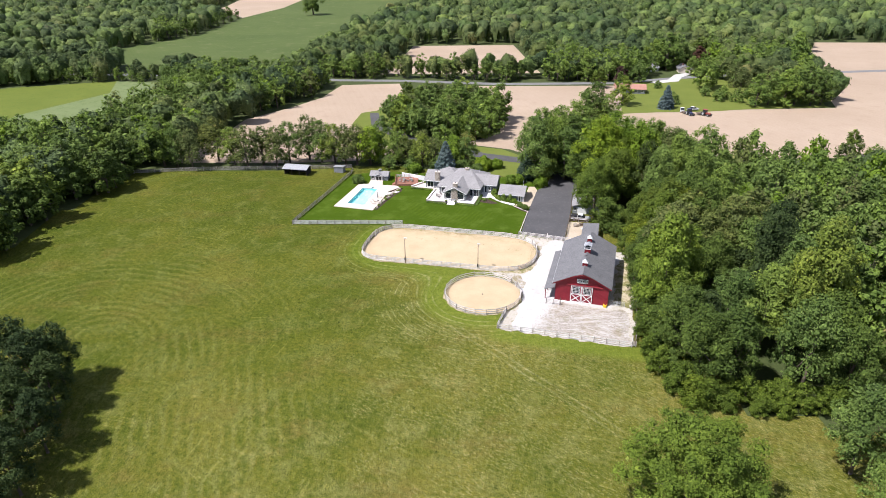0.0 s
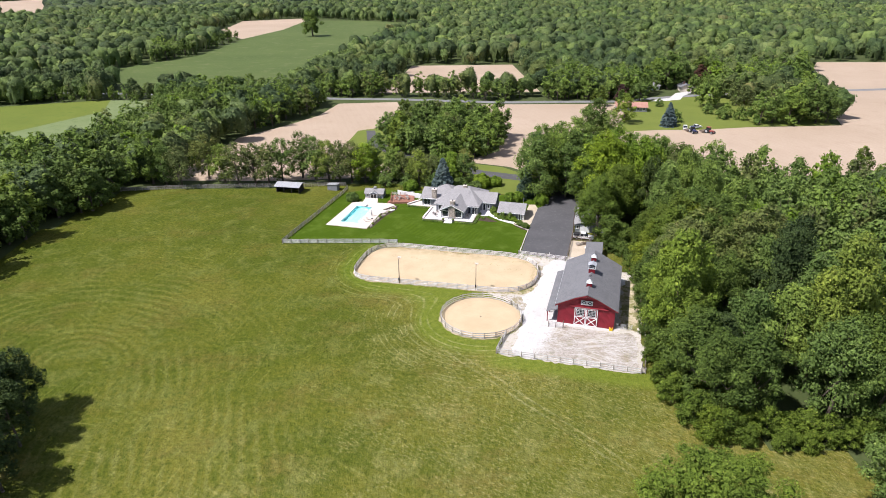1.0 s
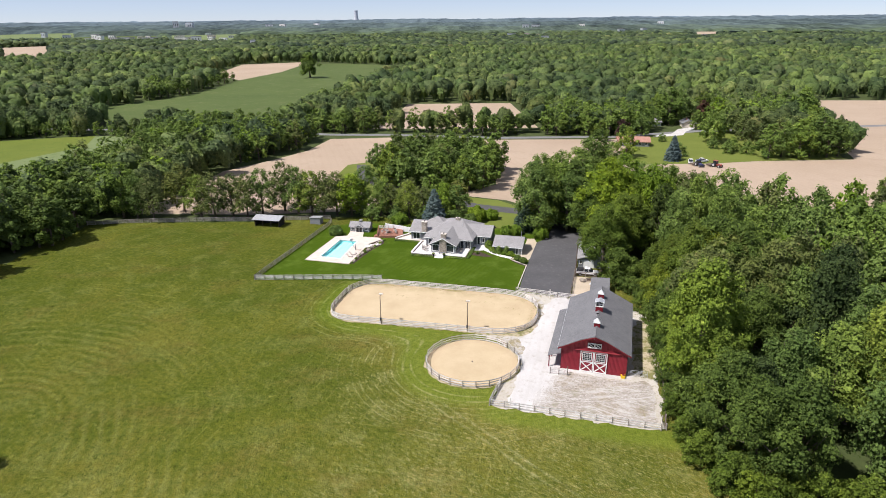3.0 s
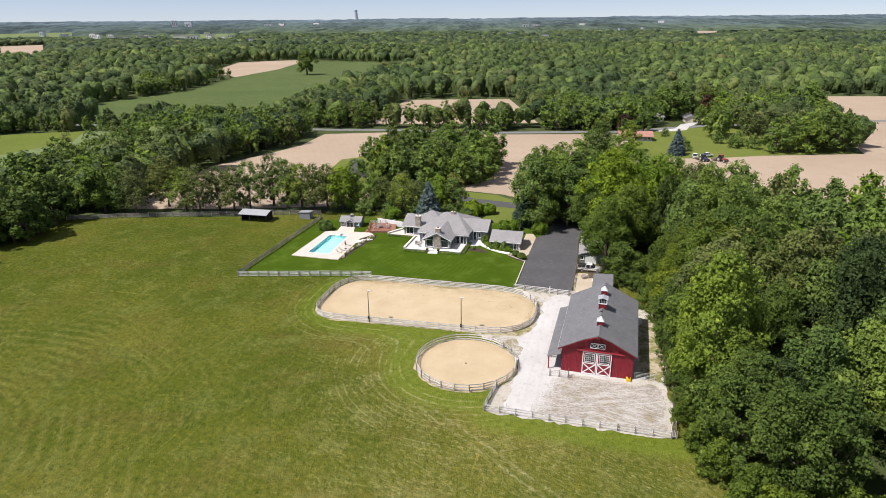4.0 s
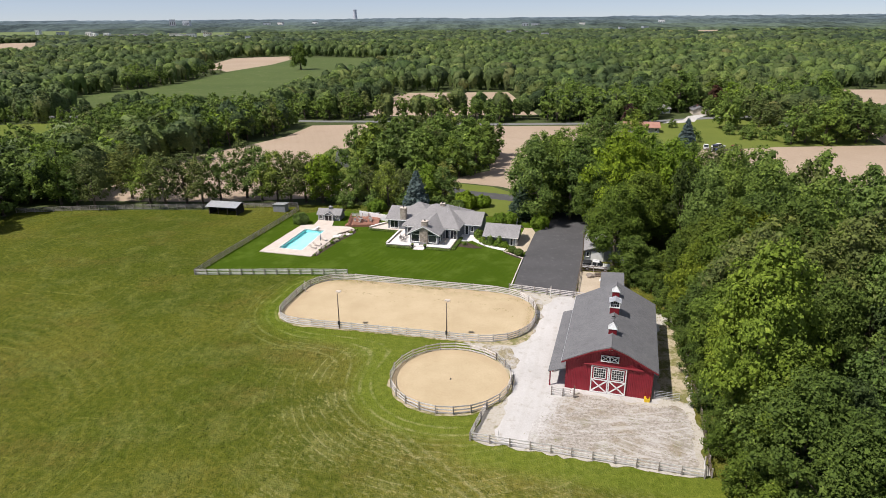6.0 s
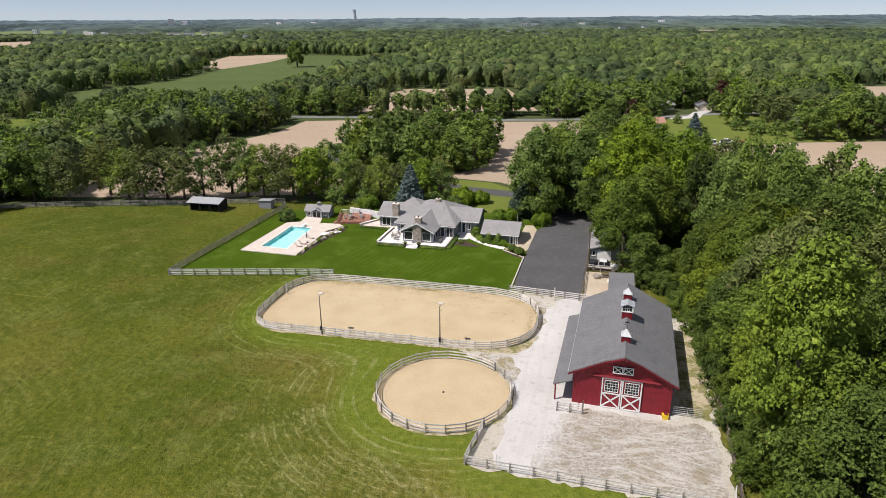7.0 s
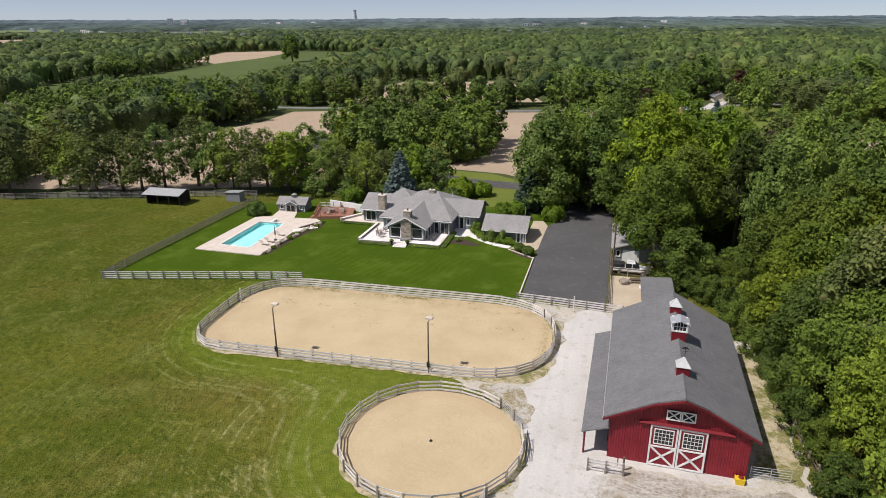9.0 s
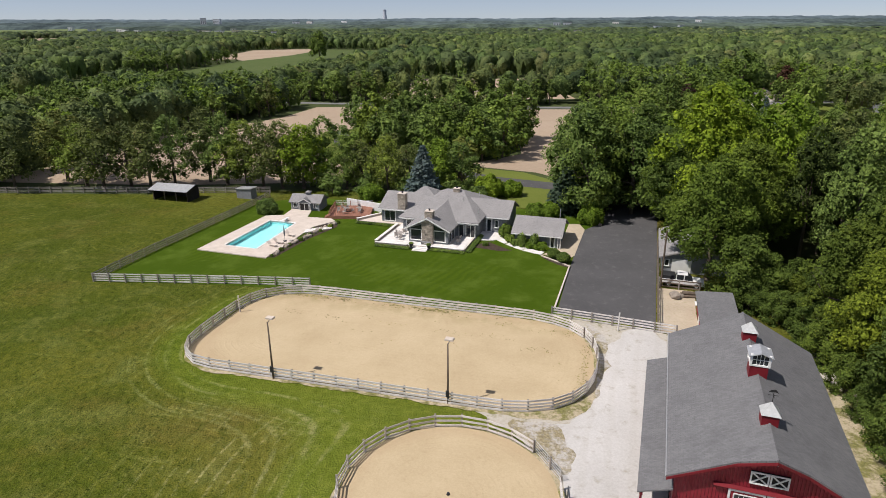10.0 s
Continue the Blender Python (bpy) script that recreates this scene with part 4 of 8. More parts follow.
def trunk_mesh(name, seed, high, thick, c, r, limbs=7):
    """A tapered trunk that forks into limbs reaching for the crown's clumps."""
    g, rnd = Geo(), random.Random(seed)
    fork = high * 0.34
    lean = Vector((rnd.uniform(-0.3, 0.3), rnd.uniform(-0.3, 0.3), 0))
    top = Vector((0, 0, fork)) + lean
    g.tube((0, 0, -0.4), (0, 0, 0.5), thick * 1.5, thick * 1.05, 8)
    g.tube((0, 0, 0.5), top, thick * 1.05, thick * 0.75, 8)
    g.tube(top, top + Vector((lean.x, lean.y, high * 0.36)), thick * 0.7, thick * 0.2, 6)
    for i in rnd.sample(range(len(r)), min(limbs, len(r))):
        e = Vector(c[i])
        m = top.lerp(e, 0.5) + Vector((0, 0, -0.06 * high))
        s = top + Vector((0, 0, rnd.uniform(-0.06, 0.12) * high))
        g.tube(s, m, thick * 0.42, thick * 0.26, 6)
        g.tube(m, e, thick * 0.26, thick * 0.07, 5)
    return g.mesh(name, BARK, True)


def conifer_meshes(seed, high, wide, mat, tiers=22, per=34, size=0.8):
    rng = np.random.default_rng(seed)
    pos, out = [], []
    for i in range(tiers):
        q = i / tiers
        rad = wide * (1 - q) ** 0.85 * rng.uniform(0.88, 1.08)
        z = high * (0.06 + 0.92 * q)
        for k in range(max(6, int(per * (1 - 0.75 * q)))):
            a = rng.uniform(0, 2 * math.pi)
            for s in (1.0, 0.78, 0.52):
                pos.append((rad * s * math.cos(a), rad * s * math.sin(a), z - rad * s * 0.22 + rng.uniform(-0.2, 0.2)))
                out.append((math.cos(a) * 0.5, math.sin(a) * 0.5, 0.7))
    co = leaf_blades(rng, np.array(pos), np.array(out), size, 0.45)
    ev = np.concatenate([np.array([(wide * 0.62 * math.cos(k * math.pi / 3), wide * 0.62 * math.sin(k * math.pi / 3), high * 0.06) for k in range(6)] + [(0, 0, high * 0.96)])])
    ef = np.array([(k, (k + 1) % 6, 6) for k in range(6)])
    g = Geo()
    g.tube((0, 0, -0.3), (0, 0, high * 0.8), wide * 0.07, 0.03, 7)
    return leaf_mesh("crown", co, mat, (ev, ef)), g.mesh("trunk", BARK, True)


def tree_kind(seed, high, wide, count, leaves, size, mat, label, low=0.28, thick=0.3, core=0.66):
    crown, c, r = crown_mesh("crown", seed, high, wide, count, leaves, size, mat, low, core)
    return crown, trunk_mesh("trunk", seed, high, thick, c, r), label, "broadleaf_tree"


GLADES = [(47.0, 152.5, 4.6), (50.0, 159.0, 5.8), (53.5, 166.0, 6.2), (57.0, 173.0, 6.2), (58.5, 162.5, 4.6)]      # a gap in the wood behind the barn


def plant(kind, x, y, s=1.0, turn=0.0, tall=1.0, group=""):
    """A tree of that kind: its own object with trunk and crown."""
    if kind is not FINE[4] and any(math.hypot(x - a, y - b) < r for a, b, r in GLADES):
        return None
    crown, trunk, label, name = kind
    ob = thing(name, pose(x, y, height(x, y) - 0.1, 0, 0, turn) @ Matrix.Diagonal((s, s, s * tall, 1)), label, "tree", group)
    part("trunk", trunk, None, ob)
    part("crown", crown, None, ob)
    return ob


NEAR = [tree_kind(11, 17, 6.2, 46, 8200, 0.42, DARKLEAF, "tall oak with a dense green crown in the wood"),
        tree_kind(12, 19, 5.8, 46, 8200, 0.42, OAK, "tall maple with fresh green leaves in the wood"),
        tree_kind(13, 15, 5.6, 42, 7600, 0.38, OAK, "green broadleaf tree with an uneven crown"),
        tree_kind(14, 18, 5.2, 46, 8200, 0.38, SHADELEAF, "dark green broadleaf tree in the wood"),
        tree_kind(15, 17, 6.0, 46, 8000, 0.38, LIME, "bright yellow-green tree in fresh leaf"),
        tree_kind(16, 16, 5.2, 42, 7200, 0.38, OLIVE, "olive-brown flowering tree in the wood"),
        tree_kind(17, 8, 3.8, 46, 4200, 0.38, FINEOAK, "low bushy tree at the wood's edge", 0.05, 0.14)]
FINE = [tree_kind(81, 17, 6.0, 54, 13500, 0.36, DARKLEAF, "tall oak with a dense green crown beside the barn"),
        tree_kind(82, 18, 5.8, 54, 13500, 0.36, FINEOAK, "tall maple with fresh green leaves beside the barn"),
        tree_kind(83, 16, 5.4, 50, 12500, 0.36, DEEPLEAF, "dark green broadleaf tree beside the barn"),
        tree_kind(84, 16, 5.4, 50, 13500, 0.35, OLIVE, "olive-brown flowering tree beside the barn"),
        tree_kind(85, 8, 3.8, 50, 8500, 0.27, DARKLEAF, "low bushy tree at the barn yard's edge", 0.05, 0.14),
        tree_kind(86, 17, 5.8, 54, 13500, 0.36, FINEMAPLE, "tall maple with bright fresh leaves beside the barn")]
HIGHOAK = tree_kind(87, 16.5, 6.6, 56, 15000, 0.36, FINEOAK, "tall oak with a crown overhanging a garage", 0.25)
MID = [tree_kind(21, 14, 5.2, 30, 2300, 0.56, OAK, "green broadleaf tree in a row", 0.13, 0.3, 0.72),
       tree_kind(22, 15, 5.6, 32, 2400, 0.56, MAPLE, "fresh green maple in a row", 0.12, 0.3, 0.72),
       tree_kind(23, 13, 4.8, 28, 2100, 0.56, DARKLEAF, "dark green broadleaf tree", 0.12, 0.3, 0.72),
       tree_kind(24, 14, 5.2, 28, 2100, 0.52, OLIVE, "thin olive-green tree with bare limbs", 0.16, 0.3, 0.7),
       tree_kind(25, 13, 5.2, 28, 2200, 0.56, LIME, "bright green broadleaf tree", 0.2, 0.3, 0.72),
       tree_kind(26, 8, 4.4, 20, 1500, 0.5, OAK, "low green bushy tree", 0.04, 0.14, 0.72)]
ROWS_OF = [tree_kind(91, 14, 5.2, 60, 4600, 0.40, OAK, "green broadleaf tree in a row", 0.17, 0.3, 0.62), tree_kind(92, 15, 5.6, 62, 4800, 0.40, MAPLE, "fresh green maple in a row", 0.17, 0.3, 0.62),
           tree_kind(93, 13, 4.8, 56, 4400, 0.40, DARKLEAF, "dark green broadleaf tree in a row", 0.16, 0.3, 0.62), tree_kind(94, 14, 5.2, 56, 3600, 0.38, OLIVE, "thin olive-green tree with bare limbs", 0.21, 0.3, 0.57),
           tree_kind(95, 13, 5.2, 60, 4600, 0.40, LIME, "bright yellow-green tree in fresh leaf", 0.16, 0.3, 0.66)]
BACK = [tree_kind(71, 14, 5.2, 20, 900, 0.72, OAK, "green broadleaf tree", 0.10, 0.3, 0.74), tree_kind(72, 15, 5.6, 20, 940, 0.72, MAPLE, "green maple", 0.10, 0.3, 0.74),
        tree_kind(73, 13, 4.8, 18, 860, 0.72, DARKLEAF, "dark broadleaf tree", 0.10, 0.3, 0.74), tree_kind(74, 14, 5.0, 18, 800, 0.7, OLIVE, "olive tree", 0.14, 0.3, 0.7),
        tree_kind(75, 13, 5.2, 18, 880, 0.72, LIME, "bright tree", 0.10, 0.3, 0.74), tree_kind(76, 8, 4.4, 14, 420, 0.75, OAK, "bushy tree", 0.04, 0.14, 0.74)]
BIG = tree_kind(31, 15, 10.4, 170, 40000, 0.32, FRESHOAK, "broad spreading green oak standing alone in the grass", 0.16, 0.55)
LONE = tree_kind(32, 14, 6.5, 25, 2850, 0.72, DARKLEAF, "lone dark tree on the crop field", 0.2, 0.45)
SPRUCE_KIND = (*conifer_meshes(41, 12.4, 4.6, SPRUCE, 24, 46, 0.85), "blue-grey spruce beside the house", "spruce_tree")
FIR_KIND = (*conifer_meshes(42, 13, 3.9, FIR, 24, 40, 0.8), "dark green spruce beside the drive", "spruce_tree")
rnd = random.Random(5)


class Thicket:
    """Many trees joined into one mesh, for woods that nobody could count."""

    def __init__(self):
        self.v, self.loops, self.sizes, self.mi, self.mats, self.soft, self.n = [], [], [], [], [], [], 0

    def add(self, kind, m):
        for me in kind[:2]:
            v = np.empty(len(me.vertices) * 3, np.float32)
            me.vertices.foreach_get("co", v)
            k = np.empty(len(me.loops), np.int32)
            me.loops.foreach_get("vertex_index", k)
            s = np.empty(len(me.polygons), np.int32)
            me.polygons.foreach_get("loop_total", s)
            mm = np.array(m)
            self.v.append(v.reshape(-1, 3) @ mm[:3, :3].T + mm[:3, 3])
            self.loops.append(k + self.n)
            self.sizes.append(s)
            q = np.empty(len(s), bool)
            me.polygons.foreach_get("use_smooth", q)
            self.soft.append(q)
            if me.materials[0] not in self.mats:
                self.mats.append(me.materials[0])
            self.mi.append(np.full(len(s), self.mats.index(me.materials[0]), np.int32))
            self.n += len(me.vertices)

    def done(self, name, label):
        me = bpy.data.meshes.new(name)
        v, k, s = np.concatenate(self.v), np.concatenate(self.loops), np.concatenate(self.sizes)
        me.vertices.add(len(v))
        me.vertices.foreach_set("co", v.astype(np.float32).reshape(-1))
        me.loops.add(len(k))
        me.loops.foreach_set("vertex_index", k)
        me.polygons.add(len(s))
        me.polygons.foreach_set("loop_start", np.concatenate([[0], np.cumsum(s)[:-1]]).astype(np.int32))
        for m in self.mats:
            me.materials.append(m)
        me.polygons.foreach_set("material_index", np.concatenate(self.mi))
        me.polygons.foreach_set("use_smooth", np.concatenate(self.soft))
        me.update(calc_edges=True)
        return tagged(new(name, me), label, "woods", kind="stuff")


def spread(poly, gap, kinds, weights, smin, smax, group, jitter=0.38, tall=1.0, into=None):
    """Trees on a loose grid within a polygon, as things or into a thicket."""
    xs, ys = [p[0] for p in poly], [p[1] for p in poly]
    y, odd = min(ys), 0
    while y < max(ys):
        x = min(xs) + (gap / 2 if odd else 0)
        while x < max(xs):
            a, b = x + gap * rnd.uniform(-jitter, jitter), y + gap * rnd.uniform(-jitter, jitter)
            if inside(poly, a, b):
                k, s, turn, up = rnd.choices(kinds, weights)[0], rnd.uniform(smin, smax), rnd.uniform(0, 360), rnd.uniform(0.92, 1.1) * tall
                if into is None:
                    plant(k, a, b, s, turn, up, group)
                else:
                    into.add(k, pose(a, b, height(a, b) - 0.1, 0, 0, turn) @ Matrix.Diagonal((s, s, s * up, 1)))
            x += gap
        y += gap * 0.87
        odd = 1 - odd


WOOD = "trees of the east wood"
spread([(44, 109), (46.5, 122), (48.5, 136), (49, 144), (60, 144), (60, 109)], 8.2, [FINE[k] for k in (0, 1, 2, 3, 5)], (5, 3, 2, 1, 3), 0.75, 1.2, WOOD, tall=1.27)
spread([(49, 144), (49.5, 154), (50, 164), (52, 178), (50, 192), (60, 192), (60, 144)], 8.2, FINE[:3], (5, 3, 4), 0.75, 1.2, WOOD, tall=1.27)
spread([(60, 84), (60, 146), (74, 146), (74, 84)], 8.6, NEAR[:6], (4, 5, 4, 2, 1, 2), 0.75, 1.2, WOOD, tall=1.24)
spread([(60, 146), (60, 196), (74, 196), (74, 146)], 8.6, NEAR[:6], (4, 6, 3, 2, 0, 1), 0.75, 1.2, WOOD, tall=1.24)
spread([(46, 90), (42, 100), (43.5, 109), (60, 109), (60, 84)], 7.8, NEAR[:6], (8, 2, 1, 5, 0, 1), 0.85, 1.25, WOOD)
for x, y, s in ((43.0, 118, 0.6), (45, 128, 0.65), (46.8, 137, 0.55), (42.6, 112, 0.7), (46, 132.5, 0.7), (48, 147, 0.75), (47.4, 142, 0.6), (44.2, 123, 0.6), (49.2, 152, 0.7), (45.6, 160.5, 0.6), (50.0, 158.0, 0.5), (52.4, 163.0, 0.55), (48.6, 162.0, 0.5), (55.0, 168.0, 0.6), (51.5, 168.5, 0.55), (54.5, 162.5, 0.6), (46.6, 164, 0.65), (47.8, 157, 0.6)):
    plant(FINE[4], x, y, s, x * 31, 1.0, WOOD)
for x, y, k, s in ((45, 105.5, 1, 1.0), (44.5, 99, 0, 1.05), (46, 92.5, 0, 1.0)):
    plant(FINE[k], x, y, s, y * 9, 1.0, WOOD)
for x, y, s in ((40.6, 96.5, 0.75), (40.9, 102.0, 0.72), (42.0, 91.0, 0.8), (43.5, 87.0, 0.8), (53, 88, 0.7), (56, 86.5, 0.7), (59, 87, 0.75), (50, 88, 0.7), (42, 104, 0.7), (41, 108.5, 0.6), (42, 98, 0.7), (46, 87, 0.75), (44, 91, 0.8), (54, 84.5, 0.55), (62, 86, 0.7), (65, 85, 0.7), (69, 86, 0.8), (73, 84, 0.8), (49, 85.5, 0.5), (58, 84, 0.5)):
    plant(NEAR[6], x, y, s, x * 31, 1.0, WOOD)
deep = Thicket()
spread([(74, 130), (74, 192), (130, 188), (126, 130)], 8.4, MID[:5], (4, 5, 2, 1, 2), 0.9, 1.2, WOOD, tall=1.3, into=deep)
spread([(74, 76), (74, 130), (126, 130), (120, 76)], 8.4, BACK[:5], (4, 5, 2, 1, 2), 0.9, 1.2, WOOD, tall=1.25, into=deep)
deep.done("deep_woodland", "dense green wood behind the barn")
spread([(49, 196), (46, 206), (38, 214), (43, 228), (54, 238), (64, 234), (70, 222), (76, 210), (82, 200), (80, 196)], 7.6, MID[:5], (4, 4, 3, 1, 2), 1.0, 1.3, WOOD)
for x, y, k, s in ((41, 204, 0, 1.3), (39, 214, 1, 1.25), (62, 205, 0, 1.35), (70, 205, 1, 1.38), (78, 202, 2, 1.35), (66, 213, 0, 1.35), (86, 198, 1, 1.35), (74, 210, 0, 1.3), (52, 193, 4, 1.65), (58, 197, 4, 1.5), (47, 198, 4, 1.25), (36, 226, 0, 1.38), (42, 224, 1, 1.38), (48, 227, 0, 1.5), (45, 214, 2, 1.5), (64, 264, 2, 1.6), (59, 258, 0, 1.35), (68, 259, 0, 1.2)):
    plant(ROWS_OF[k], x, y, s, x * 17, 1.05, WOOD)
for u, v, k, s in ((4.8, 190, 1, 1.0), (3.6, 166.5, 2, 0.9), (6.5, 158, 0, 1.0), (4.6, 157.4, 2, 0.8), (3.4, 164.6, 2, 0.75), (0.5, 192.5, 0, 0.95), (1.4, 170.2, 4, 1.2), (-7.2, 203.6, 1, 0.95), (-6.0, 197.5, 0, 1.0), (-6.6, 208.5, 0, 1.0), (-9, 217, 2, 1.0)):
    plant(FINE[k], *W(u, v), s, u * 23, 1.0, WOOD)
for u, v, s, turn in ((-2.4, 176.6, 1.12, 20), (1.9, 184.5, 1.12, 140), (4.6, 177.0, 1.0, 300), (2.6, 167.5, 0.88, 250), (-2.2, 195.2, 1.1, 80)):
    plant(HIGHOAK, *W(u, v), s, turn, 1.0, WOOD)
for x, y, k, s in ((50.5, 117, 5, 1.0), (51, 124.5, 5, 0.95), (52.5, 132, 0, 1.05), (53, 140, 1, 1.0), (53.5, 148, 0, 0.95), (54, 156, 1, 1.0), (54, 164, 2, 1.0), (52, 171, 1, 1.0), (51, 179, 0, 1.0), (58, 127, 2, 1.05), (59, 143, 1, 1.05), (59, 159, 0, 1.0), (46.6, 112.5, 5, 0.8), (47.2, 119.5, 5, 0.8), (48, 127, 5, 0.82), (49, 134.5, 2, 0.8), (50, 142, 1, 0.82), (51, 150, 0, 0.85)):
    plant(FINE[k], x, y, s, x * 13 + y, 1.12, WOOD)
for x, y, k, s, up in ((49, 190, 4, 1.3, 1.2), (54.5, 195, 4, 1.3, 1.2), (61, 190, 4, 1.2, 1.2), (51.5, 127.5, 5, 1.3, 1.12), (57.5, 131.5, 5, 1.35, 1.12), (64, 128.5, 5, 1.35, 1.12), (58.5, 124, 5, 1.2, 1.12), (70.5, 131.5, 5, 1.35, 1.12)):
    plant(NEAR[k], x, y, s, x * 29, up, WOOD)
plant(BIG, 35.5, 66, 1.0, 20, 1.0)
for x, y, k, s in ((62, 71, 1, 0.9), (68, 62, 4, 0.85), (60, 60, 1, 0.8), (72, 72, 0, 0.9), (74, 60, 1, 0.9)):
    plant(NEAR[k], x, y, s, x * 7, 1.0, WOOD)
WEST = "trees of the west wood"
spread([(-124, 138), (-119, 170), (-111, 198), (-108, 212), (-136, 222), (-142, 180), (-140, 140)], 7.2, MID[:3], (3, 1, 6), 1.05, 1.3, WEST)
back = Thicket()
spread([(-142, 130), (-142, 180), (-136, 222), (-180, 240), (-200, 190), (-180, 140)], 8.2, BACK, (4, 3, 4, 1, 1, 0), 1.1, 1.35, WEST, into=back)
spread([(-108, 222), (-104, 240), (-102, 262), (-98, 290), (-83, 312), (-71, 332), (-65, 368), (-106, 380), (-140, 376), (-152, 340), (-147, 296), (-142, 246), (-175, 228), (-150, 220)], 8.2, BACK, (4, 3, 5, 1, 1, 1), 0.95, 1.25, WEST, into=back)
spread([(-205, 236), (-200, 256), (-150, 252), (-128, 270), (-122, 262), (-145, 234)], 8, BACK, (3, 2, 4, 1, 0, 3), 0.82, 1.0, WEST, into=back)
back.done("west_woodland", "dense dark green wood beyond the pasture")
for x, y, k, s in ((-74, 97, 3, 0.8), (-80, 95, 3, 0.95), (-77, 85, 3, 0.9), (-73, 73, 3, 0.9), (-69, 62, 3, 0.85), (-86, 81, 0, 1.0), (-92, 93, 0, 1.0), (-80, 67, 0, 0.9), (-70.5, 89, 3, 0.75), (-67, 79, 3, 0.75), (-73, 66, 3, 0.8), (-75, 92, 3, 0.9), (-72, 82, 3, 0.85), (-66, 70, 3, 0.75), (-63.5, 60, 3, 0.75)):
    plant(NEAR[k], x, y, s, x * 5, 1.0, WEST)
ROW = "tree row behind the back fence"
x = -104
while x < 11:
    yy = 223 + 3.0 * math.sin(x * 0.21) if x < -15 else 218 + 2.5 * math.sin(x * 0.3)
    k = rnd.choices(range(5), (4, 3, 1, 7, 1))[0]
    plant(ROWS_OF[k], x, yy + rnd.uniform(-2.5, 2.5), rnd.uniform(1.02, 1.28) if -78 < x < -18 else rnd.uniform(1.05, 1.35) if x < -38 else rnd.uniform(0.75, 0.95), x * 11, rnd.uniform(0.9, 1.1), ROW)
    x += rnd.uniform(3.4, 6.4) if x > -78 else rnd.uniform(3.6, 7.6)
for x, y, k, s in ((-30, 226, 3, 0.9), (-24, 224, 5, 0.8), (-16, 224, 1, 0.85), (-8, 226, 3, 0.9), (0, 226, 1, 0.9), (8, 224, 3, 0.85), (-12, 217, 5, 0.7), (-3, 215, 5, 0.7), (5, 217, 5, 0.75), (-20, 217, 5, 0.7)):
    plant(MID[k], x, y, s, x * 13, 1.0, ROW)
spread([(-26, 272), (-18, 254), (16, 252), (27, 272), (25, 300), (5, 312), (-22, 304)], 6.8, MID, (4, 3, 3, 2, 0, 1), 0.88, 1.15, "tree island behind the house")
roadside = Thicket()
spread([(-74, 384), (-20, 382), (-20, 394), (-74, 400)], 8, BACK, (4, 3, 3, 1, 0, 0), 0.85, 1.05, "", into=roadside)
spread([(-20, 380), (32, 370), (98, 369), (98, 374), (32, 380), (-20, 392)], 8, BACK, (4, 3, 2, 3, 0, 0), 0.8, 1.05, "", into=roadside)
spread([(82, 364), (104, 366), (116, 380), (120, 412), (66, 420), (64, 382)], 8.5, BACK, (5, 3, 3, 1, 1, 0), 1.0, 1.3, "", into=roadside)
spread([(166, 384), (192, 380), (206, 400), (214, 430), (176, 430)], 8.5, BACK, (5, 3, 3, 1, 1, 0), 1.0, 1.3, "", into=roadside)
for x, y, s in ((-243, 556, 1.1), (-238, 566, 1.3), (-236, 578, 1.2), (-230, 588, 1.25), (-227, 600, 1.1), (-229, 640, 1.0), (-227, 652, 1.15), (-229, 666, 1.0), (-226, 678, 0.9), (-227, 700, 1.2), (-229, 712, 1.0), (-226, 726, 0.8), (-246, 572, 1.3), (-250, 590, 1.3), (-244, 604, 1.2)):
    roadside.add(BACK[rnd.randrange(3)], pose(x, y, 0, 0, 0, x * 3) @ Matrix.Diagonal((s, s, s, 1)))
spread([(-255, 376), (-140, 384), (-80, 376), (-80, 386), (-140, 394), (-255, 392)], 7.5, BACK, (4, 3, 4, 2, 0, 3), 0.5, 0.75, "", into=roadside)
roadside.done("roadside_trees", "green trees along the country road and round far houses")
for x, y, k, s in ((86, 352, 2, 0.9), (118, 350, 5, 0.6), (89, 312, 1, 1.0), (113.5, 312, 5, 0.85), (152, 226, 2, 0.85), (159, 222, 5, 0.8)):
    plant(MID[k], x, y, s, x * 3, 1.0, "trees round the far house")
for x, y, s, k in ((140, 404, 1.5, 1), (147, 412, 1.3, 0), (134, 410, 1.2, 1), (152, 420, 1.4, 0), (167, 424, 1.3, 2), (176, 428, 1.3, 0), (142, 345, 1.25, 0), (146, 352, 1.1, 0), (139, 318, 0.8, 5), (143, 323, 0.9, 5), (147, 316, 0.8, 5), (137, 330, 0.7, 5), (155, 331, 1.0, 3),
                   (153, 307, 1.05, 1), (160, 309, 1.15, 0), (166, 306, 1.2, 1), (173, 309, 1.3, 2), (180, 307, 1.3, 2), (186, 309, 1.25, 2), (176, 318, 1.2, 0), (164, 319, 1.2, 3), (184, 322, 1.3, 0), (190, 336, 1.3, 0), (196, 352, 1.2, 1), (206, 372, 1.3, 1), (214, 392, 1.35, 1), (226, 414, 1.4, 1), (220, 424, 1.3, 0), (196, 384, 1.2, 0),
                   (112, 366, 0.9, 0), (106, 372, 1.0, 2), (120, 384, 1.0, 1), (116, 394, 1.1, 0), (98, 352, 0.7, 2), (150, 386, 0.8, 0), (157, 388, 1.0, 2), (126, 392, 0.9, 0), (161, 352, 1.0, 3), (168, 362, 1.1, 0), (160, 374, 1.0, 0)):
    plant(MID[k], x, y, s * 1.05, x * 31 + y * 7, 1.0, "trees round the far house")
plant(LONE, -149, 760, 1.95, 40, 1.05)
plant(SPRUCE_KIND, *W(-55.0, 203.5), 1.0, 0)
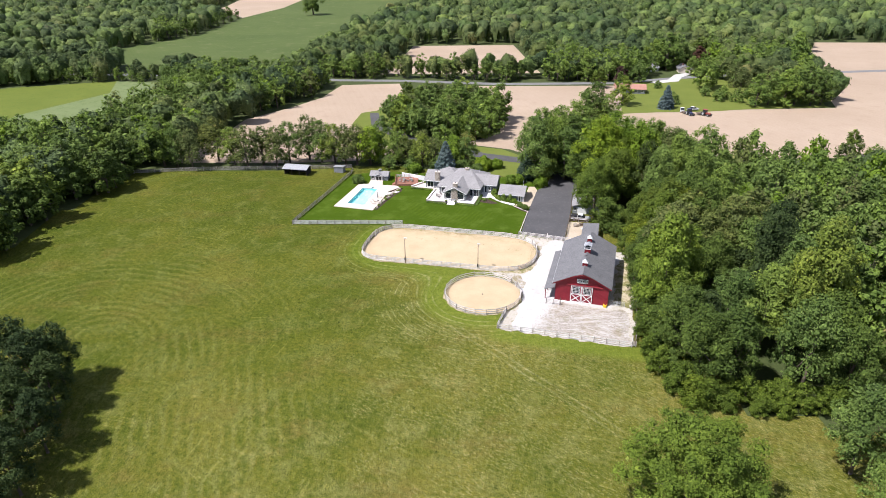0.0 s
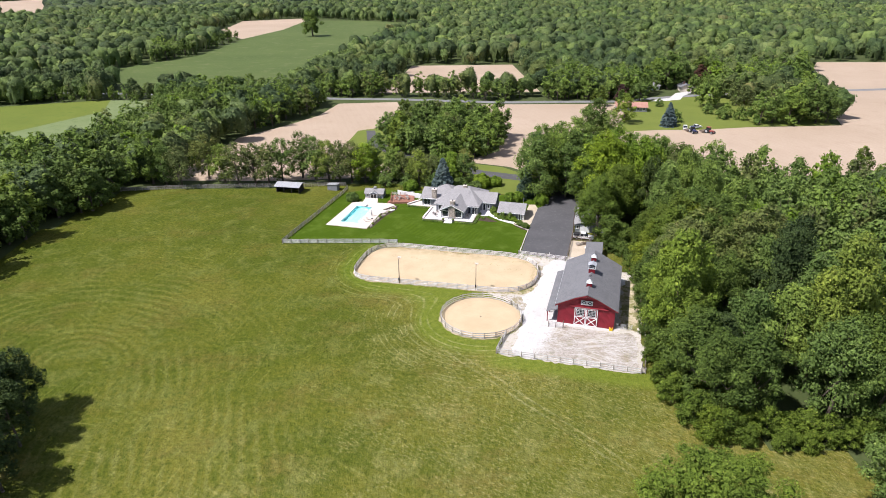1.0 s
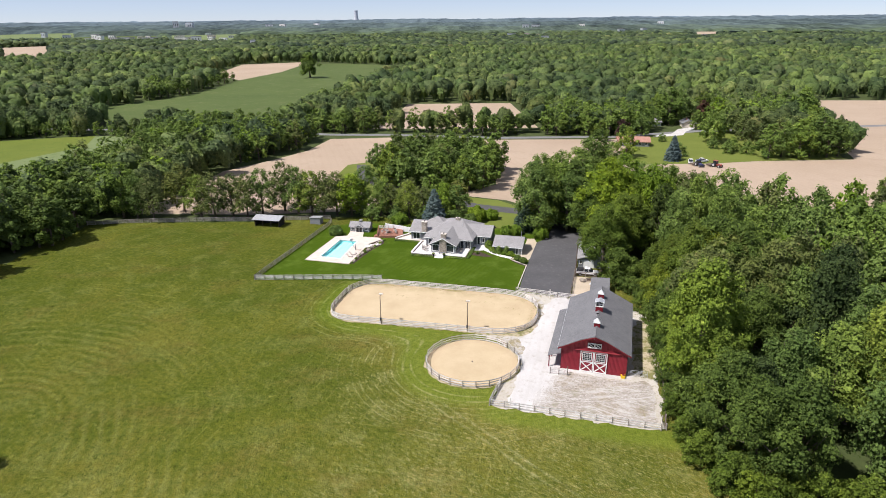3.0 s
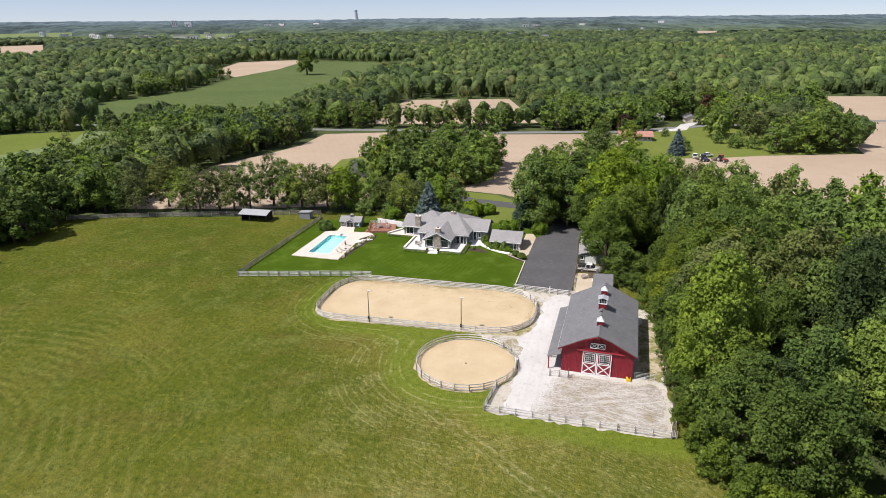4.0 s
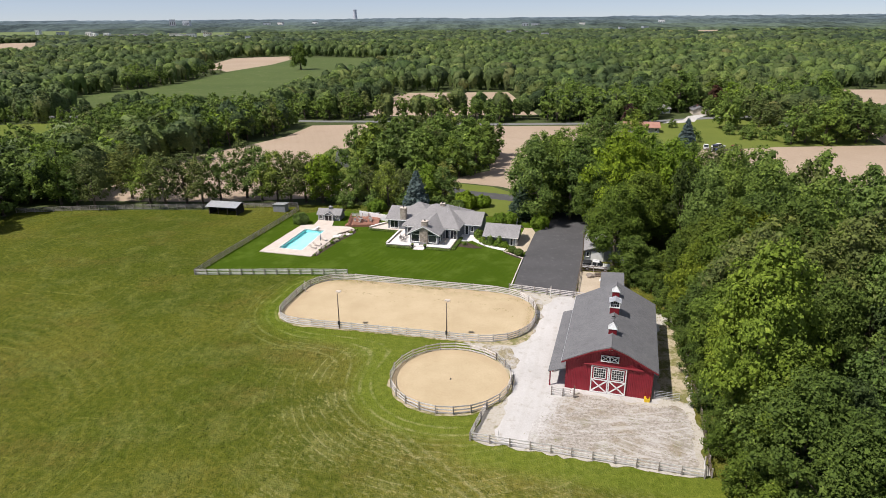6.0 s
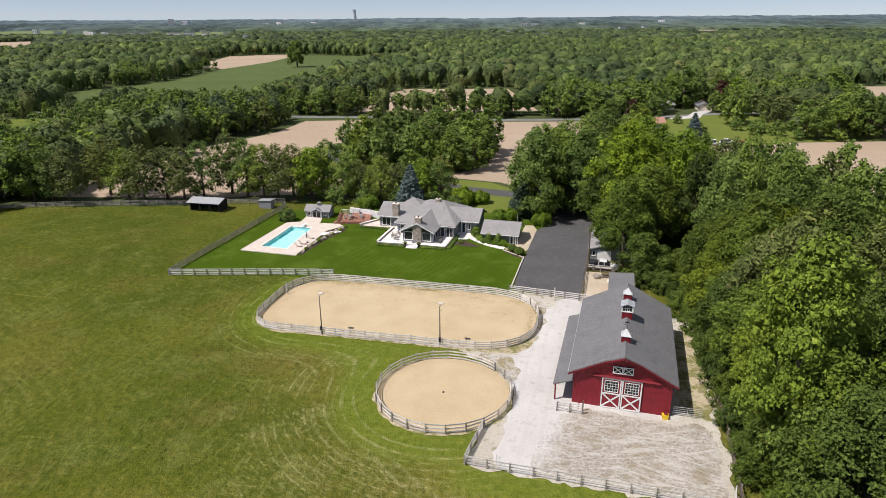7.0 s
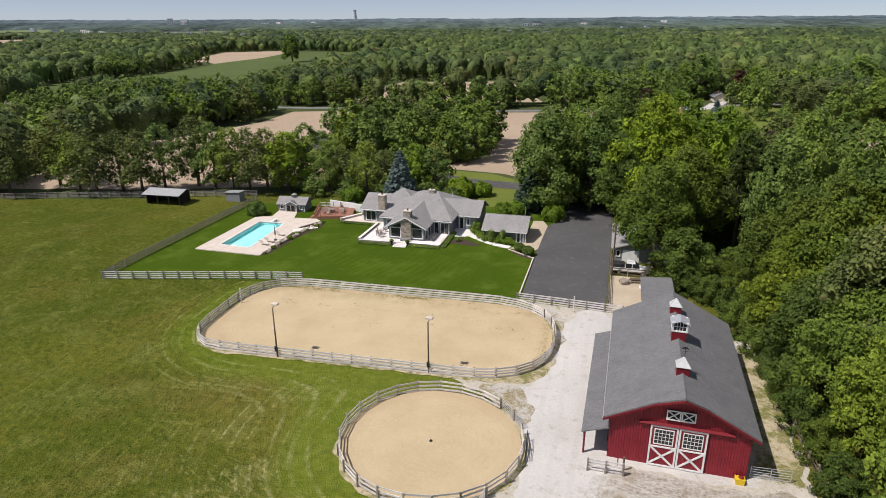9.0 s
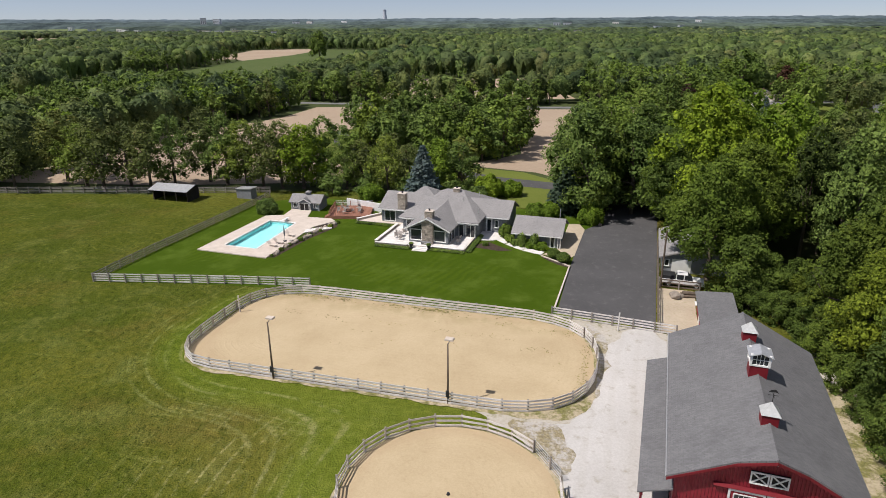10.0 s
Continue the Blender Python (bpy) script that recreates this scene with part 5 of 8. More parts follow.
plant(SPRUCE_KIND, 108, 304, 0.95, 30)
for u, v, s in ((-26.4, 205.5, 1.0), (-24.2, 208.5, 0.75)):
    plant(FIR_KIND, *W(u, v), s, u * 9)
for u, v, k, s in ((-22.4, 203.6, 0, 1.4), (-20.4, 206.4, 2, 1.4), (-13.5, 217.0, 0, 1.2), (-22.5, 209.5, 2, 1.5), (-19.5, 212, 1, 1.4), (-24.5, 214, 0, 1.4), (-17.5, 216.5, 0, 1.35), (-21, 219, 2, 1.4), (-26.5, 219, 0, 1.3)):
    plant(ROWS_OF[k], *W(u, v), s, u * 9, 1.05, WOOD)


# ---- far woods ----
OPEN = [[(-262, 496), (-243, 558), (-226, 600), (-236, 745), (-296, 750), (-290, 874), (-305, 1005), (-217, 1050), (-140, 1003), (-41, 946), (-16, 885), (-46, 775), (-69, 650), (-81, 560), (-92, 430), (-92, 394), (-190, 392)],
        [(-42, 392), (-36, 420), (-26, 520), (58, 520), (64, 392)], [(86, 220), (92, 298), (190, 300), (202, 330), (225, 400), (288, 518), (490, 505), (430, 380), (310, 220)],
        [(-430, 415), (-129, 390), (-61, 372), (98, 356), (156, 374), (300, 390), (300, 406), (98, 374), (-61, 389), (-430, 431)], [(-305, 296), (-256, 370), (-196, 388), (-150, 376), (-124, 338), (-125, 286), (-147, 248), (-200, 244), (-290, 262)],
        [(-102, 200), (-92, 289), (-66, 372), (100, 368), (150, 380), (200, 306), (88, 240), (60, 262), (40, 228), (30, 200)],
        [(118, 374), (118, 410), (172, 420), (178, 376)], [(-128, 100), (-128, 160), (-116, 222), (-20, 224), (60, 224), (132, 200), (132, 60)], [(30, 190), (250, 190), (250, 300), (60, 300)]]
FIELDS_FAR = [[(-1132, 1695), (-1064, 1815), (-640, 1090), (-701, 1050)], [(-1528, 2103), (-1260, 2274), (-1600, 2886), (-1940, 2670)], [(731, 1353), (796, 1368), (860, 1488), (799, 1467)],
              [(973, 2592), (1057, 2556), (760, 1830), (690, 1830)], [(-1099, 2671), (-850, 2749), (-560, 1800), (-770, 1860)], [(300, 2600), (400, 2570), (350, 2200), (270, 2220)], [(-1380, 2500), (-1120, 2640), (-860, 2000), (-1050, 1940)]]
for poly, mat_ in zip(FIELDS_FAR, (SOIL, PALEGRASS, SOIL, SOIL, PALEGRASS, SOIL, CROP)):
    patch("distant_field", [(x, y) for x, y in poly], mat_, 2.0, "distant open field among woods", "field", 80)


def finer(v, f):
    """A triangle net on the unit ball, each face cut into four."""
    v, out, mid = [tuple(p) for p in v], [], {}

    def half(i, j):
        k = (min(i, j), max(i, j))
        if k not in mid:
            mid[k] = len(v)
            v.append(tuple(unit(np.array(v[i]) + np.array(v[j]))))
        return mid[k]
    for i, j, k in f:
        a, b, c = half(i, j), half(j, k), half(k, i)
        out += [(i, a, c), (a, j, b), (c, b, k), (a, b, c)]
    return np.array(v), np.array(out)


def dome_kinds(rng, count, net, lumps, deep):
    """Crown shapes: domes of many lumps with creases between, open below."""
    v, f = net
    keep = f[v[f].mean(1)[:, 2] > -0.42]
    used = np.unique(keep)
    index = np.zeros(len(v), int)
    index[used] = np.arange(len(used))
    v, keep = v[used], index[keep]
    made = []
    for _ in range(count):
        c = unit(rng.normal(size=(lumps, 3)) * np.array([1, 1, 0.8]) + np.array([0, 0, 0.35]))
        near = np.sort(np.arccos(np.clip(v @ c.T, -1, 1)) * rng.uniform(0.8, 1.25, (1, lumps)), axis=1)[:, 0]
        r = 1.0 - deep * np.clip(near / (2.2 / lumps ** 0.5), 0, 1.2) ** 1.6 + rng.uniform(-0.05, 0.05, len(v))
        r *= 1 + 0.14 * np.sin(v[:, 0] * 2.3 + rng.uniform(0, 6)) * np.cos(v[:, 1] * 2.1 + rng.uniform(0, 6))
        p = v * r[:, None]
        p[:, 2] = np.where(p[:, 2] < 0, p[:, 2] * 2.7, p[:, 2])
        made.append(p)
    return made, keep


def far_wood(name, r0, r1, gap, net, lumps, clumps, size, wide, high, mats, seed, deep=0.42):
    """Countless trees of the woods beyond: lumpy crowns with ragged sprays of leaves."""
    rng = np.random.default_rng(seed)
    blocks = {i: [] for i in range(len(mats))}
    y = r0 * 0.55
    while y < r1:
        half = 0.75 * y + 40
        for x in np.arange(-half, half, gap):
            a, b = x + gap * rng.uniform(-0.45, 0.45), y + gap * rng.uniform(-0.45, 0.45)
            d = math.hypot(a, b)
            if not r0 <= d < r1 or any(inside(p, a, b) for p in OPEN + FIELDS_FAR):
                continue
            n = noise.noise((a / 70, b / 70, 5.0)) + rng.uniform(-0.35, 0.35)
            k = 0 if n < -0.05 else 1 if n < 0.22 else 2
            if rng.uniform() < 0.15:
                k = rng.integers(len(mats))
            blocks[int(k)].append((a, b, height(a, b), rng.uniform(0.62, 1.3)))
        y += gap * 0.9
    kinds, faces = dome_kinds(rng, 14, net, lumps, deep)
    shapes = np.stack(kinds)
    m = shapes.shape[1]
    for k, rows in blocks.items():
        if not rows:
            continue
        q = np.array(rows)
        n = len(q)
        mid = q[:, None, :3] + np.array([0, 0, high * 0.56]) * q[:, None, 3:4]
        ext = np.array([wide, wide, high * 0.44]) * q[:, None, 3:4] ** np.array([1.15, 1.15, 0.8]) * rng.uniform(0.85, 1.15, (n, 1, 3))
        turn = rng.uniform(0, 2 * math.pi, n)
        p = shapes[rng.integers(len(kinds), size=n)]
        c, s = np.cos(turn)[:, None], np.sin(turn)[:, None]
        p = np.stack([p[:, :, 0] * c - p[:, :, 1] * s, p[:, :, 0] * s + p[:, :, 1] * c, p[:, :, 2]], 2)
        body = ((mid + p * ext).reshape(-1, 3), (faces[None] + m * np.arange(n)[:, None, None]).reshape(-1, 3))
        tri = faces[rng.integers(len(faces), size=(n, clumps))]
        w = rng.dirichlet((1, 1, 1), (n, clumps))
        at_ = sum(np.take_along_axis(p, tri[:, :, i][:, :, None], 1) * w[:, :, i:i + 1] for i in range(3)) * rng.uniform(0.98, 1.14, (n, clumps, 1))
        co = leaf_blades(rng, (mid + at_ * ext).reshape(-1, 3), unit(at_).reshape(-1, 3), size, 0.42)
        tagged(new(name, leaf_mesh(name, co, mats[k], body)), "dense green woodland stretching to the distance", "woods", kind="stuff")


NET66 = finer(BALL_V, BALL_F)
far_wood("mid_woodland", 205, 520, 8.2, NET66, 13, 330, 0.95, 5.0, 13.5, WOODLAND, 1, 0.42)
far_wood("far_woodland", 520, 1300, 11.6, (BALL_V, BALL_F), 7, 54, 1.6, 6.4, 15.5, WOODLAND, 2, 0.42)
far_wood("distant_woodland", 1300, 2450, 20.0, (BALL_V, BALL_F), 5, 8, 3.2, 11.0, 16.0, HAZED, 3, 0.35)


def hazed_woods(name, base, airlight):
    """The plain backdrop of distance: dim woods, their haze painted in as emission."""
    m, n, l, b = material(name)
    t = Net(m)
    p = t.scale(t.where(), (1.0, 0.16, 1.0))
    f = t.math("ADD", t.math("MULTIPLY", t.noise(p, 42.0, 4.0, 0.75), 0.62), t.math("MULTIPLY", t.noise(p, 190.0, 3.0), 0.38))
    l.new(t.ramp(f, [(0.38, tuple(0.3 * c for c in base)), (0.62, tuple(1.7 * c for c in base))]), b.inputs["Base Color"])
    l.new(t.ramp(f, [(0.38, tuple(0.62 * c for c in airlight)), (0.62, tuple(1.28 * c for c in airlight))]), b.inputs["Emission Color"])
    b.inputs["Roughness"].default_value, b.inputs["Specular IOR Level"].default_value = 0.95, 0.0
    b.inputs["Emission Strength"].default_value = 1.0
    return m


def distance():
    """A plain backdrop of far woods: one rolling sheet of treetops, painted paler with haze every mile."""
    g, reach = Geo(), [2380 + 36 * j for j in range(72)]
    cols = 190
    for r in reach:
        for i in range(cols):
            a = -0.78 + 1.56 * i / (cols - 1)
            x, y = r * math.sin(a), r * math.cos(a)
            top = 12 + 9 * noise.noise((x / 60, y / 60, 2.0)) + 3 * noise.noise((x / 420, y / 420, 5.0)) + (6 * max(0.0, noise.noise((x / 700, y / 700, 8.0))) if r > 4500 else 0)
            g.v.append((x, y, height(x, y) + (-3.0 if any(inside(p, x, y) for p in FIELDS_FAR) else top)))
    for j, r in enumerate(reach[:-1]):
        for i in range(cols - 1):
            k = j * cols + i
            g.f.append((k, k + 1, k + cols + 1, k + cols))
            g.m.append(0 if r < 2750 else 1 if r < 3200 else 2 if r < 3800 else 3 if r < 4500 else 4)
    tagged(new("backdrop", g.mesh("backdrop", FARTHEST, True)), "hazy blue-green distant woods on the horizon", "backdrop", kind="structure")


# five bands of painted haze, each glowing bluer than the one before
FARTHEST = [hazed_woods("hazed_green", (0.070, 0.092, 0.048), (0.017, 0.027, 0.030)), hazed_woods("hazed_grey_green", (0.055, 0.070, 0.044), (0.032, 0.047, 0.056)), hazed_woods("hazed_blue_green", (0.045, 0.056, 0.040), (0.052, 0.074, 0.094)),
            hazed_woods("hazed_blue", (0.038, 0.046, 0.036), (0.090, 0.123, 0.157)), hazed_woods("hazed_ridge", (0.030, 0.038, 0.034), (0.132, 0.175, 0.222))]
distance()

# ---- fences ----
POST = {}


def fence(name, pts, closed, high, rails, mat, label, bay=2.44, post=0.075, rail=0.085, skip=(), face=1, group="rail fences", inner=None):
    """Posts and rails along a line, each piece a part; inner(x, y) tells bays with the boards on the other face."""
    ring = pts + [pts[0]] if closed else pts
    ob = thing(name, pose(ring[0][0], ring[0][1], height(*ring[0])), label, "fence", group)
    base = ob.matrix_basis.inverted()
    seglen = [math.dist(a, b) for a, b in zip(ring, ring[1:])]
    count = max(1, round(sum(seglen) / bay))
    if not closed and len(ring) == 2:
        count = max(1, round(seglen[0] / bay))
    step = sum(seglen) / count
    spots, k, run = [], 0, 0.0
    for i in range(count + (0 if closed else 1)):
        s = i * step
        while k < len(seglen) - 1 and s > run + seglen[k]:
            run += seglen[k]
            k += 1
        f = min(1.0, (s - run) / seglen[k])
        spots.append((ring[k][0] + (ring[k + 1][0] - ring[k][0]) * f, ring[k][1] + (ring[k + 1][1] - ring[k][1]) * f))
    key = (mat.name, high, post, rail)
    if key not in POST:
        g = Geo()
        g.box(-post, post, -post, post, -0.3, high + 0.12, 0, 0.02)
        r = Geo()
        r.box(0, 1, -0.02, 0.02, -rail, rail, 0, 0.008)
        POST[key] = g.mesh("post", POSTWOOD), r.mesh("rail", mat)
    pm, rm = POST[key]
    rr = random.Random(len(pts) + int(high * 10))
    for i, (x, y) in enumerate(spots):
        o = part("post", pm, None, ob)
        o.matrix_basis = base @ pose(x, y, height(x, y), rr.uniform(-1.5, 1.5), rr.uniform(-1.5, 1.5), 0) @ Matrix.Rotation(math.atan2(spots[(i + 1) % len(spots)][1] - y, spots[(i + 1) % len(spots)][0] - x) if i < len(spots) - 1 else 0, 4, "Z")
    pairs = list(zip(spots, spots[1:] + ([spots[0]] if closed else [])))
    for i, (a, b) in enumerate(pairs):
        if i in skip:
            continue
        d, ang = math.dist(a, b), math.atan2(b[1] - a[1], b[0] - a[0])
        side = -face if inner and inner(0.5 * (a[0] + b[0]), 0.5 * (a[1] + b[1])) else face
        for j in range(rails):
            z = high * (j + 0.62) / (rails - 0.25) if rails > 1 else high * 0.8
            h0, h1 = height(*a) + z + rr.uniform(-0.02, 0.02), height(*b) + z + rr.uniform(-0.02, 0.02)
            o = part("rail", rm, None, ob)
            o.matrix_basis = base @ Matrix.Translation((a[0], a[1], h0)) @ Matrix.Rotation(ang, 4, "Z") @ Matrix.Rotation(-math.atan2(h1 - h0, d), 4, "Y") @ Matrix.Translation((-0.04, (post + 0.02) * side, 0)) @ Matrix.Diagonal((d + 0.08, 1, 1, 1))
    return ob


fence("arena_fence", rounded([A(-56.2, 136.2), A(-10.4, 137.0), A(-10.4, 157.3), A(-56.2, 157.3)], [6.5, 10, 10, 9], 10), True, 1.3, 4, GREYWOOD, "silver-grey weathered wooden board fence round the sand arena", rail=0.105, face=-1, inner=lambda x, y: 0.23 * x + 0.9732 * y > 154.5)
fence("pen_fence", [(8.6 + 8.95 * math.cos(k * math.pi / 12 + 0.1), 126.1 + 8.95 * math.sin(k * math.pi / 12 + 0.1)) for k in range(24)], True, 1.3, 3, GREYWOOD, "silver-grey weathered wooden board fence round the riding pen", rail=0.1, skip=(0, 1))
fence("lawn_fence", [(-45.0, 168.6), (-12.4, 166.6)], False, 1.3, 4, GREYWOOD, "silver-grey weathered four-rail fence along the lawn")
# rails seen on their shaded side take the wood with shade in its colour
fence("lawn_fence", [(-45.0, 168.6), (-39.8, 186.0), (-33.4, 210.6), (-33.0, 214.5)], False, 1.3, 4, SHADEWOOD, "weathered four-rail fence between lawn and pasture, shade in its wood colour")
fence("back_fence", [(-112, 214), (-93, 216.3), (-70, 217.2), (-58, 217), (-34, 218)], False, 1.3, 4, SHADEWOOD, "dark weathered rail fence along the pasture's back")
fence("yard_fence", [W(-18.8, 110.8), W(8.9, 110.8), W(9.1, 113.2)], False, 1.2, 3, GREYWOOD, "low weathered rail fence along the gravel yard")
fence("yard_fence", [W(-18.8, 110.8), W(-18.6, 113.6), W(-18.1, 117.8)], False, 1.2, 4, GREYWOOD, "weathered rail fence joining pen and yard")
fence("court_fence", [W(-21.8, 158.2), W(-9.2, 157.4), W(-7.0, 157.3)], False, 1.3, 4, GREYWOOD, "weathered rail fence and gate across the drive")
fence("court_fence", [W(-9.0, 157.6), W(-9.0, 190)], False, 1.3, 3, BROWNWOOD, "brown rail fence beside the asphalt court")
fence("court_fence", [W(-9.0, 171.8), W(-3.6, 171.8)], False, 1.3, 3, BROWNWOOD, "brown rail fence of the dirt enclosure")
fence("wood_fence", [W(9.6, 111.2), W(9.8, 126), W(8.6, 152)], False, 1.2, 3, BROWNWOOD, "brown rail fence along the wood's edge")


# ---- lamps of the arena ----
def arena_lamp(x, y, label):
    ob = thing("arena_lamp", pose(x, y, height(x, y), 0, 0, ROT), label, "light pole", "arena lamps")
    g = Geo()
    g.tube((0, 0, -0.3), (0, 0, 6.6), 0.11, 0.075, 10)
    part("pole", g, BROWNWOOD, ob, "dark wooden pole", True)
    g = Geo()
    g.tube((0, 0, 6.5), (0.1, 0.5, 6.8), 0.035, 0.035, 6)
    part("arm", g, BLACK, ob)
    g = Geo()
    g.box(-0.42, 0.42, 0.3, 0.85, 6.72, 6.92, 0, 0.05)
    part("lamp_head", g, CONCRETE, ob, "pale tan floodlight head")
    g = Geo()
    g.box(-0.16, 0.16, -0.22, -0.1, 0.9, 1.6, 0, 0.02)
    part("switch_box", g, BLACK, ob)


arena_lamp(-10.3, 142.5, "dark wooden light pole with a pale floodlight by the arena fence")
arena_lamp(8.1, 138.6, "dark wooden light pole with a pale floodlight by the arena fence")


# ---- barn ----
def slope(g, x0, x1, y0, y1, z0, z1, thick=0.16, mi=0):
    """A roof plane rising from z0 at x0 to z1 at x1, with thickness."""
    v = [(x0, y0, z0), (x1, y0, z1), (x1, y1, z1), (x0, y1, z0)]
    v += [(x, y, z - thick) for x, y, z in v]
    g.add(v, [(0, 1, 2, 3) if x1 > x0 else (3, 2, 1, 0), (7, 6, 5, 4) if x1 > x0 else (4, 5, 6, 7), (0, 4, 5, 1), (1, 5, 6, 2), (2, 6, 7, 3), (3, 7, 4, 0)], mi)


def xbrace(g, x0, x1, z0, z1, y, w=0.09, d=0.05):
    for a, b in (((x0, z0), (x1, z1)), ((x0, z1), (x1, z0))):
        dx, dz = b[0] - a[0], b[1] - a[1]
        n = math.hypot(dx, dz)
        ox, oz = -dz / n * w, dx / n * w
        g.prism([(a[0] + ox, a[1] + oz), (a[0] - ox, a[1] - oz), (b[0] - ox, b[1] - oz), (b[0] + ox, b[1] + oz)], 1, y - d, y)


def frame_bars(g, x0, x1, z0, z1, y, w=0.14, d=0.06):
    g.box(x0, x1, y - d, y, z0, z0 + w)
    g.box(x0, x1, y - d, y, z1 - w, z1)
    g.box(x0, x0 + w, y - d, y, z0 + w, z1 - w)
    g.box(x1 - w, x1, y - d, y, z0 + w, z1 - w)


def barn():
    """Local axes: x across, y along, front at y = 0, centre line x = 0."""
    H, R, Lr = 5.92, 4.86, 21.72
    ob = thing("barn", at(-2.46, 125.90, 0, -1.27), "red timber barn with a grey shingle roof and white doors", "barn")
    for y0, y1, nm in ((0, 0.2, "front_wall"), (Lr - 0.2, Lr, "back_wall")):
        g = Geo()
        g.prism([(-H, -0.3), (H, -0.3), (H, R - 0.05), (0, 7.82), (-H, R - 0.05)], 1, y0, y1)
        part(nm, g, RED, ob)
    for s, nm in ((-1, "side_wall"), (1, "side_wall")):
        g = Geo()
        g.box(min(s * H, s * (H - 0.2)), max(s * H, s * (H - 0.2)), 0.2, Lr - 0.2, -0.3, R - 0.05)
        part(nm, g, REDSIDE, ob)
    fall = (8.09 - R + 0.20) / (H + 0.62)
    for s in (-1, 1):
        g = Geo()
        p = [(s * (H + 0.62), -0.55, R - 0.20), (s * 2.2, -0.55, 8.09 - 2.2 * fall), (0, -1.25, 8.09), (0, Lr + 0.4, 8.09), (s * (H + 0.62), Lr + 0.4, R - 0.20)]
        if s > 0:
            p = p[::-1]
        n = len(p)
        g.add(p + [(x, y, z - 0.16) for x, y, z in p], [tuple(range(n)), tuple(range(2 * n - 1, n - 1, -1))] + [(i, n + i, n + (i + 1) % n, (i + 1) % n) for i in range(n)])
        part("roof", g, GREYROOF, ob)
    g = Geo()
    g.tube((0, -1.2, 8.05), (0, Lr + 0.41, 8.05), 0.09, 0.09, 8)
    part("ridge_cap", g, GREYROOF, ob)
    for s in (-1, 1):
        g = Geo()
        a, m, b = (s * (H + 0.62), R - 0.36), (s * 2.2, 7.93 - 2.2 * fall), (0, 7.93)
        g.prism([a, m, (m[0], m[1] - 0.22), (a[0], a[1] - 0.22)], 1, -0.6, -0.54)
        q = [(m[0], -0.6, m[1]), (0, -1.3, b[1]), (0, -1.3, b[1] - 0.22), (m[0], -0.6, m[1] - 0.22)]
        g.add(q + [(x, y + 0.06, z) for x, y, z in q], [(0, 1, 2, 3), (7, 6, 5, 4)] + [(i, 4 + i, 4 + (i + 1) % 4, (i + 1) % 4) for i in range(4)])
        part("barge_board", g, REDTRIM, ob, "dark red barge board")
    g = Geo()
    g.box(-H - 0.68, -H - 0.60, -0.5, Lr + 0.4, R - 0.34, R - 0.24)
    part("gutter", g, TIN, ob, "grey metal gutter")
    # lean-to along the drive side
    g = Geo()
    slope(g, -8.35, -H - 0.02, -0.35, 19.6, 2.59, 3.44, 0.12)
    part("lean_to_roof", g, GREYROOF, ob)
    for y in (0.0, 3.85, 7.7, 11.55, 15.4, 19.2):
        g = Geo()
        g.box(-8.15, -7.97, y - 0.09, y + 0.09, -0.3, 2.54, 0, 0.02)
        part("porch_post", g, REDTRIM, ob)
    g = Geo()
    g.box(-8.18, -7.94, -0.3, 19.5, 2.31, 2.51)
    part("porch_beam", g, REDTRIM, ob)
    # dark panels laid on the wall stand for the shaded stall openings
    for y in (3.0, 7.0, 11.0, 15.0):
        g = Geo()
        g.box(-H - 0.05, -H + 0.02, y - 0.65, y + 0.65, 0, 2.1)
        part("stall_opening", g, DARKIN, ob)
    # sliding doors
    for k, s in enumerate((-1, 1)):
        x0, x1 = (-2.40, -0.03) if s < 0 else (0.03, 2.40)
        g = Geo()
        g.box(x0, x1, -0.14, -0.06, 0.12, 4.36)
        d = part("sliding_door", g, RED, ob, "red sliding door with white cross braces")
        g = Geo()
        frame_bars(g, x0, x1, 0.12, 4.36, -0.14, 0.15)
        g.box(x0 + 0.15, x1 - 0.15, -0.2, -0.14, 2.10, 2.25)
        part("door_frame", g, WHITE, d, "white frame")
        g = Geo()
        xbrace(g, x0 + 0.15, x1 - 0.15, 0.27, 2.10, -0.14)
        part("cross_brace", g, WHITE, d, "white cross brace")
        wx0, wx1 = x0 + 0.42, x1 - 0.42
        g = Geo()
        g.box(wx0, wx1, -0.16, -0.14, 2.50, 3.96)
        w = part("window", g, GLASS, d)
        g = Geo()
        frame_bars(g, wx0 - 0.08, wx1 + 0.08, 2.42, 4.04, -0.16, 0.08, 0.04)
        for i in range(1, 5):
            xx = wx0 + (wx1 - wx0) * i / 5
            g.box(xx - 0.015, xx + 0.015, -0.19, -0.16, 2.50, 3.96)
        for i in range(1, 4):
            zz = 2.50 + 1.46 * i / 4
            g.box(wx0, wx1, -0.185, -0.16, zz - 0.015, zz + 0.015)
        part("muntins", g, WHITE, w)
    g = Geo()
    g.prism([(-0.30, 4.46), (-0.02, 4.60), (-0.02, 4.40)], 0, -3.4, 4.5)
    part("door_track", g, REDTRIM, ob, "red track hood above the doors")
    # loft shutters
    for s in (-1, 1):
        x0, x1 = (-1.22, -0.02) if s < 0 else (0.02, 1.22)
        g = Geo()
        g.box(x0, x1, -0.12, 0.0, 5.10, 6.10)
        d = part("loft_shutter", g, DARKIN, ob)
        g = Geo()
        frame_bars(g, x0, x1, 5.10, 6.10, -0.12, 0.11)
        xbrace(g, x0 + 0.1, x1 - 0.1, 5.20, 6.00, -0.12, 0.05)
        part("shutter_frame", g, WHITE, d, "white frame with cross brace")
    g = Geo()
    g.box(-0.35, -0.1, -0.85, -0.55, 7.36, 7.50, 0, 0.03)
